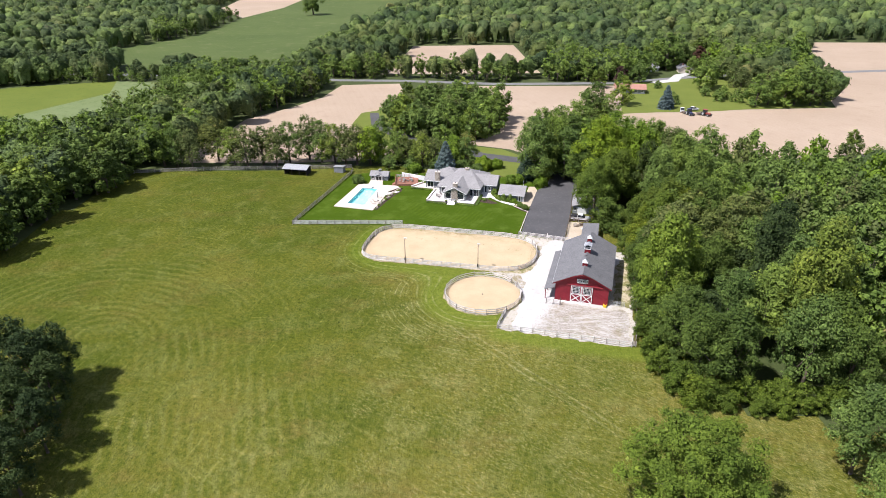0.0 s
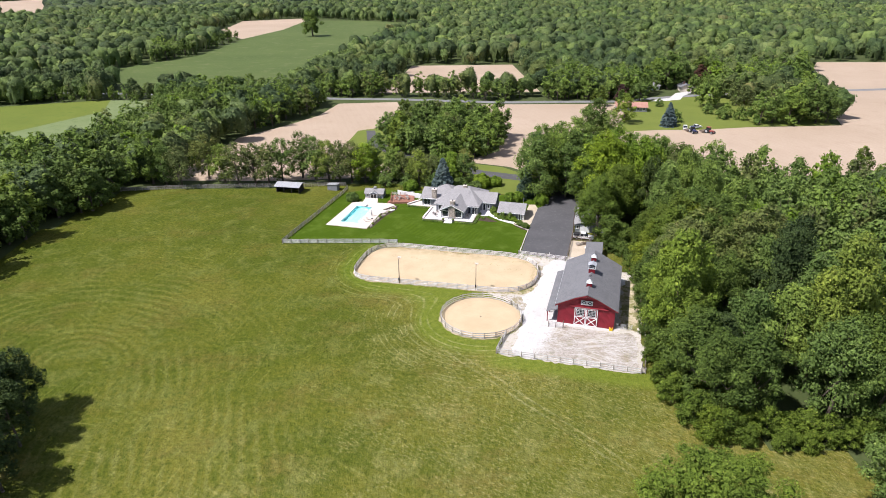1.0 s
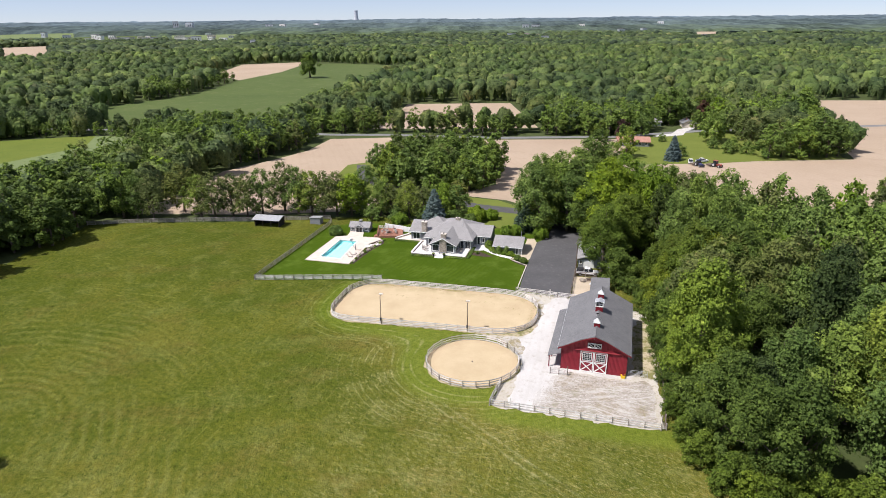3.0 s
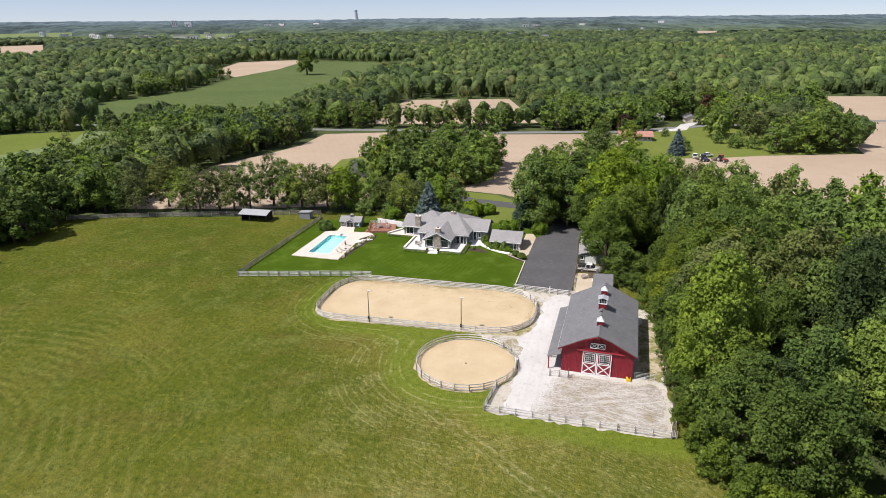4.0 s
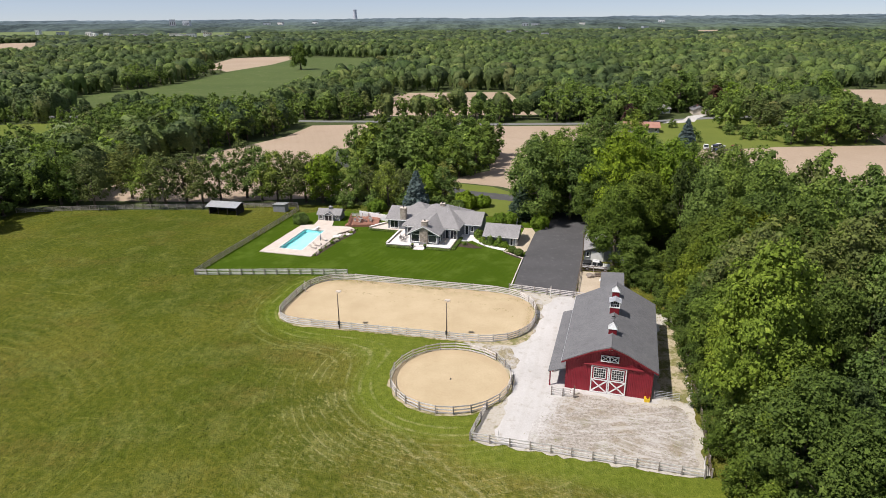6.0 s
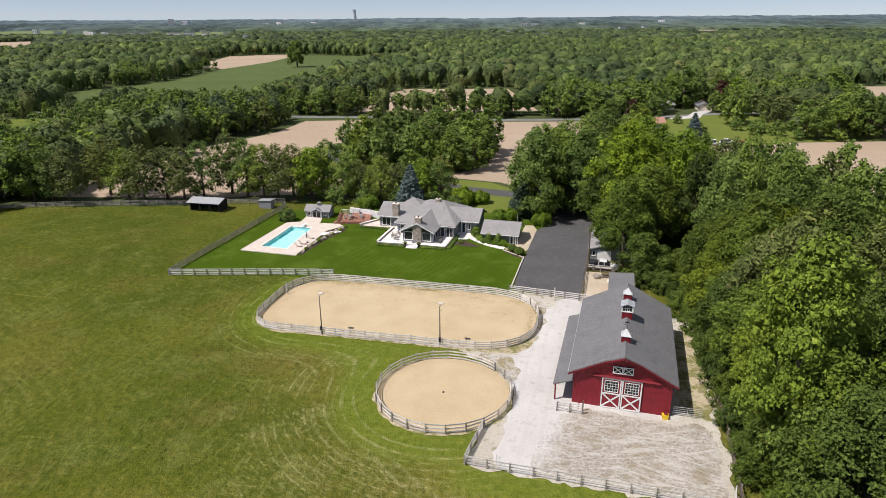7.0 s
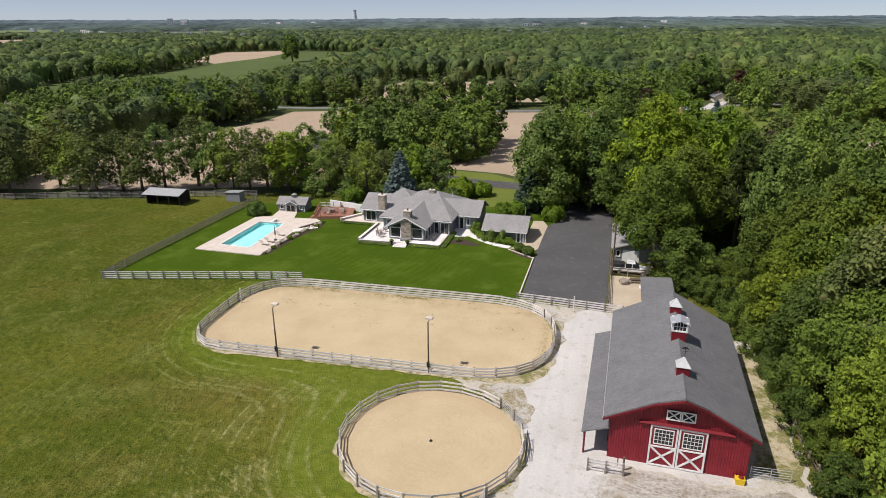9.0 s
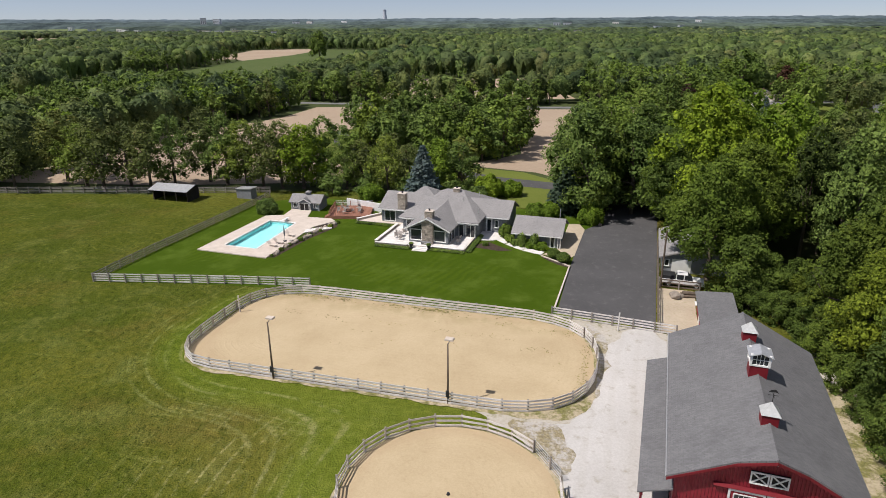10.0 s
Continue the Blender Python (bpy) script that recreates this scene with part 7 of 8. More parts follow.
for k in range(14):
    u, v = -53.6 + k * 0.42 * 1.0, 176.1
    shrub(g_h, u, v, 0.9, 1.0, "terrace hedge")
for k in range(13):
    shrub(g_h, -44.0 + k * 0.42, 176.7, 0.9, 1.0, "terrace hedge")
for k in range(17):
    shrub(g_h, -38.1, 177.6 + k * 0.5, 1.0, 1.0, "terrace hedge")
for k in range(20):
    shrub(g_h, -62.2 + k * 0.45, 186.8, 0.9, 1.0, "terrace hedge")


def urn(u, v):
    ob = thing("planter_urn", at(u, v, 0.15), "dark planter urn with foliage beside the steps", "planter", "planters")
    g = Geo()
    g.tube((0, 0, 0), (0, 0, 0.12), 0.3, 0.26, 10)
    g.tube((0, 0, 0.12), (0, 0, 0.3), 0.12, 0.16, 10)
    g.tube((0, 0, 0.3), (0, 0, 0.8), 0.2, 0.42, 10)
    part("urn", g, BLACK, ob)
    p = part("plant", g_h[0], None, ob, "green leaves")
    p.matrix_basis = pose(0, 0, 0.6) @ Matrix.Diagonal((0.8, 0.8, 0.9, 1))


urn(-47.6, 176.6)
urn(-44.6, 176.7)


def garden_chair(name="garden_chair", mat=None):
    mat = mat or WICKER
    ob = thing(name, Matrix(), "grey-brown woven garden chair", "chair", "garden chairs")
    g = Geo()
    g.box(-0.28, 0.28, -0.28, 0.28, 0.40, 0.46, 0, 0.015)
    part("seat", g, mat, ob)
    g = Geo()
    g.prism([(0.24, 0.46), (0.30, 0.46), (0.40, 0.95), (0.34, 0.95)], 0, -0.28, 0.28)
    part("backrest", g, mat, ob)
    for x in (-0.24, 0.24):
        for y in (-0.24, 0.24):
            g = Geo()
            g.box(x - 0.025, x + 0.025, y - 0.025, y + 0.025, 0, 0.40)
            part("leg", g, mat, ob)
        g = Geo()
        g.box(x - 0.03, x + 0.03, -0.26, 0.3, 0.62, 0.66)
        part("armrest", g, mat, ob)
    return ob


CHAIR = garden_chair()
CHAIR.matrix_basis = at(-51.6, 180.0, 0.43, 30)
for u, v, z, t in ((-51.9, 181.6, 0.43, 100), (-50.6, 179.2, 0.43, -40), (-50.9, 182.4, 0.43, 150), (-40.6, 180.0, 0.43, 200), (-40.9, 181.6, 0.43, 250)):
    copy_thing(CHAIR, at(u, v, z, t))


def round_table(u, v, z, r, label, mat=None):
    mat = mat or WICKER
    ob = thing("garden_table", at(u, v, z), label, "table", "garden tables")
    g = Geo()
    g.tube((0, 0, 0.70), (0, 0, 0.75), r, r, 18)
    part("tabletop", g, mat, ob)
    g = Geo()
    g.tube((0, 0, 0), (0, 0, 0.70), 0.06, 0.05, 8)
    g.tube((0, 0, 0), (0, 0, 0.05), 0.3, 0.28, 10)
    part("pedestal", g, BLACK, ob)


round_table(-51.2, 180.8, 0.43, 0.6, "grey-brown round garden table on the terrace")
ob = thing("stone_bench", at(-45.6, 178.1, 0.43), "grey bench before the stone chimney", "bench")
g = Geo()
g.box(-0.9, 0.9, -0.25, 0.25, 0.38, 0.48, 0, 0.02)
part("seat", g, GREYPAINT, ob)
for s in (-0.7, 0.7):
    g = Geo()
    g.box(s - 0.09, s + 0.09, -0.2, 0.2, 0, 0.38)
    part("leg", g, GREYPAINT, ob)

# ---- pool ----


def pool():
    x, y = W(-74.6, 176.0)
    z = height(x, y)
    ob = thing("swimming_pool", pose(x, y, z + 0.12, 0, 0, ROT), "turquoise swimming pool with pale concrete deck", "pool")
    # water body: local outline
    w = [(-3.3, -7.1), (2.7, -7.3), (1.6, 7.0), (-3.7, 7.0)]
    deck = [(-6.5, -10.3), (6.6, -10.5), (6.2, 0.2), (5.9, 5.8), (8.2, 10.4), (6.6, 11.6), (1.8, 11.2), (0.4, 15.4), (-3.9, 15.2), (-3.2, 11.0), (-6.3, 9.8)]
    bm = bmesh.new()
    outer = [bm.verts.new((*p, 0.06)) for p in deck]
    inner = [bm.verts.new((*p, 0.06)) for p in w]
    edges = [bm.edges.new((r[i], r[(i + 1) % len(r)])) for r in (outer, inner) for i in range(len(r))]
    bmesh.ops.triangle_fill(bm, edges=edges, use_beauty=True)
    bmesh.ops.recalc_face_normals(bm, faces=bm.faces)
    if sum(f.normal.z for f in bm.faces) < 0:
        bmesh.ops.reverse_faces(bm, faces=bm.faces)
    made = bmesh.ops.extrude_edge_only(bm, edges=[e for e in bm.edges if e.is_boundary])["geom"]
    for q in made:
        if isinstance(q, bmesh.types.BMVert):
            q.co.z -= 0.4
    me = bpy.data.meshes.new("deck")
    bm.to_mesh(me)
    bm.free()
    me.materials.append(CONCRETE)
    part("deck", me, None, ob, "pale sandy concrete deck")
    g = Geo()
    n = len(w)
    g.add([(*p, 0.04) for p in w] + [(p[0], p[1], -1.5) for p in w], [(n, n + 1, n + 2, n + 3)] + [(i, n + i, n + (i + 1) % n, (i + 1) % n) for i in range(n)])
    part("basin", g, POOLWALL, ob, "turquoise plaster basin")
    g = Geo()
    g.add([(*p, -0.12) for p in w], [tuple(range(n))])
    wt = part("water", g, WATER, ob, "clear blue-green water")
    wt.visible_shadow = False
    for i in range(n):
        a, b = Vector(w[i]), Vector(w[(i + 1) % n])
        g = Geo()
        d = (b - a).normalized()
        o = Vector((d.y, -d.x)) * 0.32
        g.prism([tuple(a), tuple(b), tuple(b + o), tuple(a + o)], 2, 0.055, 0.10)
        part("coping", g, BRIGHTSTONE, ob, "pale coping")
    g = Geo()
    g.box(-0.88, -0.32, 5.6, 8.4, 0.55, 0.62, 0, 0.02)
    b = part("diving_board", g, WHITE, ob, "grey-white diving board")
    g = Geo()
    g.box(-0.8, -0.4, 7.5, 8.0, 0.06, 0.55)
    part("stand", g, TIN, b)
    g = Geo()
    for s in (-0.3, 0.3):
        g.tube((2.9, 1.5 + s, 0.06), (2.9, 1.5 + s, 0.85), 0.03, 0.03, 6)
        g.tube((2.9, 1.5 + s, 0.85), (1.9, 1.5 + s, 0.2), 0.03, 0.03, 6)
    part("ladder", g, TIN, ob, "steel pool ladder")


pool()


def lounger(u, v, t):
    ob = thing("sun_lounger", at(u, v, 0.18, t), "pale sun lounger on the pool deck", "lounger", "sun loungers")
    g = Geo()
    g.box(-0.32, 0.32, -0.9, 0.35, 0.28, 0.34, 0, 0.02)
    part("seat", g, CONCRETE, ob)
    g = Geo()
    g.prism([(0.35, 0.28), (0.35, 0.34), (0.95, 0.78), (0.97, 0.72)], 0, -0.32, 0.32)
    part("backrest", g, CONCRETE, ob)
    for x in (-0.28, 0.28):
        for y in (-0.8, 0.3):
            g = Geo()
            g.box(x - 0.03, x + 0.03, y - 0.03, y + 0.03, 0, 0.28)
            part("leg", g, TIN, ob)


for u, v, t in ((-70.0, 170.6, 80), (-69.8, 172.2, 85), (-69.9, 176.2, 75)):
    lounger(u, v, t)
ob = thing("closed_umbrella", at(-69.3, 173.4, 0.18), "closed grey parasol on the pool deck", "parasol")
g = Geo()
g.tube((0, 0, 0), (0, 0, 2.9), 0.03, 0.03, 6)
part("pole", g, TIN, ob)
g = Geo()
g.tube((0, 0, 1.0), (0, 0, 1.5), 0.10, 0.17, 8)
g.tube((0, 0, 1.5), (0, 0, 2.85), 0.17, 0.04, 8)
part("canopy", g, GREYPAINT, ob, "furled grey canopy")
g = Geo()
g.tube((0, 0, 0), (0, 0, 0.1), 0.35, 0.32, 10)
part("base", g, BLACK, ob)


rr = random.Random(8)
for k in range(26):
    q = k / 25
    rock(-67.7 + 1.6 * q * q + rr.uniform(-0.35, 0.35), 166.4 + 18.5 * q + rr.uniform(-0.3, 0.3), rr.uniform(0.5, 1.1), k)
patch("rock_bed", uvpoly((-68.3, 166.0), (-66.9, 166.2), (-66.2, 176), (-64.6, 183.5), (-66.0, 186.8), (-68.6, 186.5), (-68.0, 176)), MULCH, 0.08, "dark planted rock bed along the pool deck", "bed", 2)
for k in range(22):
    q = k / 21
    shrub(g_h if k % 3 else GREENB, -67.4 + 1.8 * q * q + rr.uniform(-0.4, 0.4), 166.6 + 19 * q, rr.uniform(0.3, 0.55), 1.0)
slab("pool_walk", [(-68.6, 178.4), (-65.0, 182.2), (-65.6, 183.4), (-69.2, 180.2)], -0.1, 0.2, BRIGHTSTONE, "pale stone steps up to the deck", "pavement")


def pool_house():
    ob = thing("pool_house", at(-75.8, 193.4, 0, 6) @ Matrix.Diagonal((0.84, 0.84, 0.74, 1)), "small blue-grey pool house with a gabled porch and cupola", "pool house")
    g = Geo()
    g.prism([(-2.3, -0.3), (2.3, -0.3), (2.3, 2.5), (0, 3.9), (-2.3, 2.5)], 0, -3.6, 3.6)
    part("wall", g, BLUEGREY, ob)
    roof_planes(ob, gable_u(-3.6, 3.6, -2.3, 2.3, 2.5, 3.95, 0.4), HOUSEROOF, 0.14)
    g = Geo()
    g.prism([(-1.5, -0.3), (1.5, -0.3), (1.5, 2.5), (0, 3.4), (-1.5, 2.5)], 1, -2.75, -2.0)
    part("porch_gable", g, BLUEGREY, ob)
    roof_planes(ob, gable_v(-1.5, 1.5, -2.75, 0.4, 2.5, 3.4, 0.3), HOUSEROOF, 0.14)
    for s, e in ((-1, -1.8), (1, 1.8)):
        g = Geo()
        g.prism([(e, 2.34), (0, 3.42), (0, 3.24), (e, 2.16)], 1, -3.10, -3.04)
        part("barge_board", g, WHITE, ob, "white verge board")
    g = Geo()
    g.box(-1.1, 1.1, -2.80, -2.74, 0.0, 2.15)
    d = part("double_door", g, DARKIN, ob, "dark glazed double door")
    g = Geo()
    frame_bars(g, -1.15, 1.15, 0.0, 2.2, -2.80, 0.08, 0.04)
    g.box(-0.04, 0.04, -2.84, -2.80, 0.08, 2.12)
    part("door_frame", g, WHITE, d)
    window(ob, -3.0, -2.1, -2.3, 0.9, 1.9, 2)
    window(ob, 2.1, 3.0, -2.3, 0.9, 1.9, 2)
    g = Geo()
    g.box(-0.45, 0.45, -0.45, 0.45, 3.5, 4.5)
    c = part("cupola", g, BLUEGREY, ob)
    g = Geo()
    g.add([(-0.65, -0.65, 4.5), (0.65, -0.65, 4.5), (0.65, 0.65, 4.5), (-0.65, 0.65, 4.5), (0, 0, 5.0)], [(3, 2, 1, 0), (0, 1, 4), (1, 2, 4), (2, 3, 4), (3, 0, 4)])
    part("cupola_roof", g, HOUSEROOF, c)
    for x in (-3.4, 3.4, -1.4, 1.4):
        g = Geo()
        y = -2.33 if abs(x) > 2 else -2.79
        g.box(x - 0.07, x + 0.07, y - 0.03, y + 0.02, -0.2, 2.3)
        part("corner_board", g, WHITE, ob)


pool_house()


def timber_deck():
    ob = thing("timber_deck", at(-66.0, 191.6, 0, 17), "raised red-brown timber deck with railings", "deck")
    g = Geo()
    g.box(-3.4, 4.2, -3.2, 4.0, -0.3, 0.62)
    part("deck_frame", g, DECKWOOD, ob)
    board = Geo()
    board.box(-3.5, 4.3, -0.095, 0.095, 0.62, 0.66)
    bm_ = board.mesh("deck_board", DECKWOOD)
    for k in range(36):
        o = part("deck_board", bm_, None, ob)
        o.location = (0, -3.1 + k * 0.2, 0)
    for x, y in [(-3.4, -3.1 + k * 1.18) for k in range(7)] + [(-3.4 + k * 1.5, 4.0) for k in range(6)] + [(-3.4, -3.2), (-2.2, -3.2)]:
        g = Geo()
        g.box(x - 0.05, x + 0.05, y - 0.05, y + 0.05, 0.6, 1.65)
        part("railing_post", g, DECKWOOD, ob)
    for z in (0.95, 1.25, 1.58):
        g = Geo()
        g.box(-3.44, -3.36, -3.2, 4.0, z - 0.05, z + 0.05)
        part("railing", g, DECKWOOD, ob)
    for z in (0.95, 1.25, 1.58):
        g = Geo()
        g.box(-3.4, 4.2, 3.96, 4.04, z - 0.05, z + 0.05)
        part("railing", g, WHITE, ob, "pale rear railing")
    for k in range(3):
        g = Geo()
        g.box(-3.6 - 0.3 * (k + 1), -3.5 - 0.3 * k, -2.6, -0.8, -0.2, 0.5 - 0.17 * k)
        part("step", g, DECKWOOD, ob)


timber_deck()
for u, v, t in ((-67.6, 190.2, 20), (-66.2, 189.6, -30), (-65.0, 191.0, 120), (-66.8, 192.4, 200), (-64.4, 193.2, 60), (-67.8, 192.6, 160), (-63.6, 191.0, 10)):
    copy_thing(CHAIR, at(u, v, 0.68, t))
round_table(-66.4, 191.2, 0.68, 0.65, "round garden table on the timber deck")
round_table(-64.2, 192.1, 0.68, 0.55, "round garden table on the timber deck")
slab("white_screen_base", [(-69.0, 196.6), (-58.6, 194.2), (-58.6, 194.5), (-69.0, 196.9)], -0.2, 1.7, WHITE, "white garden wall behind the deck", "wall")

# ---- pasture shed and gate box ----


def run_in_shed():
    ob = thing("run_in_shed", at(-106.6, 191.6, 0, 3), "dark open-fronted field shed with a pale metal roof", "shed")
    # the walls wear the near-black that stands for shade inside the shed
    for nm, b in (("back_wall", (-4.2, 4.2, 1.9, 2.0)), ("side_wall", (-4.2, -4.1, -2.0, 1.9)), ("side_wall", (4.1, 4.2, -2.0, 1.9))):
        g = Geo()
        g.box(*b, -0.3, 2.5)
        part(nm, g, DARKIN, ob, "near-black boards, the shed's inner shade in their colour")
    for x in (-4.1, -1.4, 1.4, 4.1):
        g = Geo()
        g.box(x - 0.08, x + 0.08, -2.0, -1.84, -0.3, 2.4)
        part("post", g, BROWNWOOD, ob)
    for k in range(9):
        g = Geo()
        x = -4.7 + k * 1.045
        g.add([(x, -2.8, 2.32), (x + 1.03, -2.8, 2.32), (x + 1.03, 0.4, 3.15), (x, 0.4, 3.15), (x + 1.03, 2.4, 2.6), (x, 2.4, 2.6)], [(0, 1, 2, 3), (3, 2, 4, 5)])
        g.add([(x, -2.8, 2.26), (x + 1.03, -2.8, 2.26), (x + 1.03, 0.4, 3.09), (x, 0.4, 3.09), (x + 1.03, 2.4, 2.54), (x, 2.4, 2.54)], [(3, 2, 1, 0), (5, 4, 2, 3)])
        part("roof_sheet", g, TIN, ob, "pale galvanised sheet")


run_in_shed()
ob = thing("grey_shelter", at(-92.6, 196.6), "small grey boarded shelter at the pasture corner", "shelter")
for k in range(8):
    g = Geo()
    g.box(-1.8 + k * 0.45, -1.8 + k * 0.45 + 0.43, -1.0, -0.94, -0.2, 2.1)
    part("board", g, GREYPAINT, ob)
g = Geo()
g.box(-1.8, 1.8, -0.94, 1.0, -0.2, 2.0)
part("body", g, GREYPAINT, ob)
g = Geo()
slope(g, -2.0, 2.0, -1.2, 1.2, 2.05, 2.3, 0.08)
part("roof", g, TIN, ob)


# ---- barn yard ----
def crate():
    ob = thing("yellow_bin", at(2.9, 125.3) @ Matrix.Diagonal((0.8, 0.8, 0.8, 1)), "yellow plastic bin with a red lid before the barn", "bin")
    g = Geo()
    g.prism([(-0.42, 0), (0.42, 0), (0.5, 0.75), (-0.5, 0.75)], 1, -0.4, 0.4)
    part("bin_body", g, YELLOW, ob)
    g = Geo()
    g.ball((0.1, 0, 0.85), 0.3, 0.3, 0.18, 10, 6)
    part("lid", g, REDTRIM, ob, "red lid")


crate()
fence("hitch_rail", [W(-10.0, 123.6), W(-6.9, 123.6)], False, 1.25, 4, GREYWOOD, "short silver-grey rail fence before the barn", 1.55, 0.08)
ob = thing("hydrant_post", at(-6.9, 124.4), "red yard hydrant post beside the barn", "hydrant")
g = Geo()
g.tube((0, 0, -0.2), (0, 0, 1.5), 0.09, 0.09, 8)
part("post", g, BROWNWOOD, ob)
g = Geo()
g.tube((-0.5, 0.3, -0.2), (-0.5, 0.3, 1.0), 0.05, 0.05, 8)
g.tube((-0.5, 0.3, 0.95), (-0.5, 0.05, 0.85), 0.04, 0.03, 6)
part("spout", g, REDTRIM, ob, "red hydrant")


def metal_gate(u0, v0, u1, v1, label, mat=TIN):
    d = math.hypot(u1 - u0, v1 - v0)
    ob = thing("metal_gate", at(u0, v0, 0, math.degrees(math.atan2(v1 - v0, u1 - u0))), label, "gate", "tube gates")
    for x in (0, d / 2, d):
        g = Geo()
        g.tube((x, 0, 0.1), (x, 0, 1.3), 0.035, 0.035, 6)
        part("upright", g, mat, ob)
    for k in range(5):
        g = Geo()
        g.tube((0, 0, 0.2 + k * 0.26), (d, 0, 0.2 + k * 0.26), 0.025, 0.025, 6)
        part("bar", g, mat, ob)


metal_gate(3.9, 126.3, 7.2, 126.4, "grey tube gate beside the barn")
metal_gate(-19.2, 131.2, -16.6, 128.1, "grey tube gate of the round pen")
metal_gate(-15.55, 123.2, -15.8, 126.3, "dark tube gate of the round pen", BLACK)
ob = thing("pen_marker", pose(8.6, 126.1, 0.0), "small dark marker cone in the pen's centre", "marker")
g = Geo()
g.tube((0, 0, 0), (0, 0, 0.24), 0.2, 0.1, 8)
part("cone", g, BLACK, ob)
thin = thing("yard_post", at(-15.4, 111.6), "thin grey post in the gravel yard", "post")
g = Geo()
g.tube((0, 0, -0.2), (0, 0, 1.6), 0.05, 0.05, 6)
part("post", g, GREYWOOD, thin)
for k, (u, v) in enumerate(((-13.6, 156.6), (-60.2, 147.5), (9.2, 131.0))):
    p = thing("tall_post", at(u, v), "tall weathered wooden post by the fence", "post", "tall posts")
    g = Geo()
    g.tube((0, 0, -0.2), (0, 0, 2.4), 0.09, 0.08, 8)
    part("post", g, GREYWOOD, p)


# ---- side court: low shed, truck, second garage ----
def side_shed():
    ob = thing("low_shed", at(-2.4, 160.6), "low red shed with a dark grey roof behind the barn", "shed")
    g = Geo()
    g.box(-1.9, 1.7, -4.6, 5.2, -0.2, 2.35)
    part("wall", g, REDSIDE, ob)
    g = Geo()
    slope(g, -2.3, 2.1, -5.0, 5.6, 2.4, 2.68, 0.14)
    part("roof", g, GREYROOF, ob)
    g = Geo()
    g.box(-1.97, -1.9, 0.3, 1.3, 0, 2.0)
    part("door", g, WHITE, ob, "white door")
    g = Geo()
    g.box(-2.5, -1.9, 1.5, 2.6, 2.1, 2.2)
    part("hood", g, WHITE, ob, "white hood")


side_shed()


def second_garage():
    ob = thing("second_garage", at(-3.6, 182.0), "grey gabled garage under overhanging trees", "garage")
    g = Geo()
    g.prism([(-5.0, -0.3), (4.6, -0.3), (4.6, 2.5), (-0.2, 4.1), (-5.0, 2.5)], 1, -3.6, 9.6)
    part("wall", g, BLUEGREY, ob)
    roof_planes(ob, gable_v(-5.0, 4.6, -3.6, 9.6, 2.55, 4.2, 0.5), HOUSEROOF)
    g = Geo()
    g.box(-3.6, -0.9, -3.68, -3.6, 0, 2.1)
    part("garage_door", g, WHITE, ob, "white garage door")
    window(ob, -4.6, -4.0, -3.6, 1.0, 1.9, 1)


second_garage()


def wheel(ob, x, y, r=0.38, w=0.13):
    g = Geo()
    g.tube((x, y - w, r), (x, y + w, r), r, r, 14)
    t = part("tyre", g, BLACK, ob)
    g = Geo()
    g.tube((x, y - w - 0.01, r), (x, y + w + 0.01, r), r * 0.6, r * 0.6, 10)
    part("rim", g, TIN, t)


def pickup(m, label, paint=WHITE, cap=True, group="parked vehicles"):
    """A crew-cab pickup, front towards +x."""
    ob = thing("pickup_truck", m, label, "pickup truck", group)
    g = Geo()
    g.prism([(-2.8, 0.45), (2.75, 0.45), (2.85, 0.7), (2.8, 1.0), (1.35, 1.12), (-2.85, 1.12), (-2.88, 0.7)], 1, -0.95, 0.95)
    part("body", g, paint, ob)
    g = Geo()
    g.prism([(-0.95, 1.10), (1.35, 1.10), (0.65, 1.82), (-0.75, 1.86)], 1, -0.86, 0.86)
    c = part("cab", g, GLASS, ob, "dark glazed cab")
    g = Geo()
    g.prism([(-0.78, 1.80), (0.66, 1.78), (0.58, 1.90), (-0.7, 1.92)], 1, -0.82, 0.82)
    part("cab_roof", g, paint, c)
    g = Geo()
    for x in (-0.85, 0.15):
        for s in (-1, 1):
            g.box(x - 0.05, x + 0.05, s * 0.87 - 0.015, s * 0.87 + 0.015, 1.1, 1.84)
    part("pillars", g, paint, c)
    g = Geo()
    g.box(-2.75, -1.0, -0.85, 0.85, 1.10, 1.16 if not cap else 1.66, 0, 0.06)
    part("bed_cover", g, BLACK, ob, "dark bed cover")
    for x in (-1.75, 1.85):
        for y in (-0.84, 0.84):
            wheel(ob, x, y)
    for y in (-0.7, 0.7):
        g = Geo()
        g.box(2.78, 2.86, y - 0.18, y + 0.18, 0.78, 0.95)
        part("headlight", g, TIN, ob)
    for x in (-2.95, 2.88):
        g = Geo()
        g.box(x - 0.06, x + 0.06, -0.9, 0.9, 0.42, 0.62, 0, 0.02)
        part("bumper", g, TIN, ob)


pickup(at(-5.85, 173.35, 0.06), "white crew-cab pickup with a dark bed cap by the fence")
rock(-6.9, 168.6, 1.5, 3, 0.05, "large grey boulder in the dirt enclosure")
rock(-6.1, 169.0, 0.9, 5, 0.05, "grey boulder in the dirt enclosure")
ob = thing("log_pile", at(-5.0, 169.6, 0.05, 8), "pile of weathered logs in the dirt enclosure", "log pile")
for k, (y, z) in enumerate(((-0.4, 0.2), (0, 0.2), (0.4, 0.2), (-0.2, 0.52), (0.2, 0.52))):
    g = Geo()
    g.tube((-1.3 + 0.1 * k, y, z), (1.3, y, z), 0.19, 0.17, 8)
    part("log", g, BROWNWOOD, ob)
ob = thing("utility_pole", at(-8.72, 171.4), "tall dark wooden utility pole beside the asphalt court", "utility pole")
g = Geo()
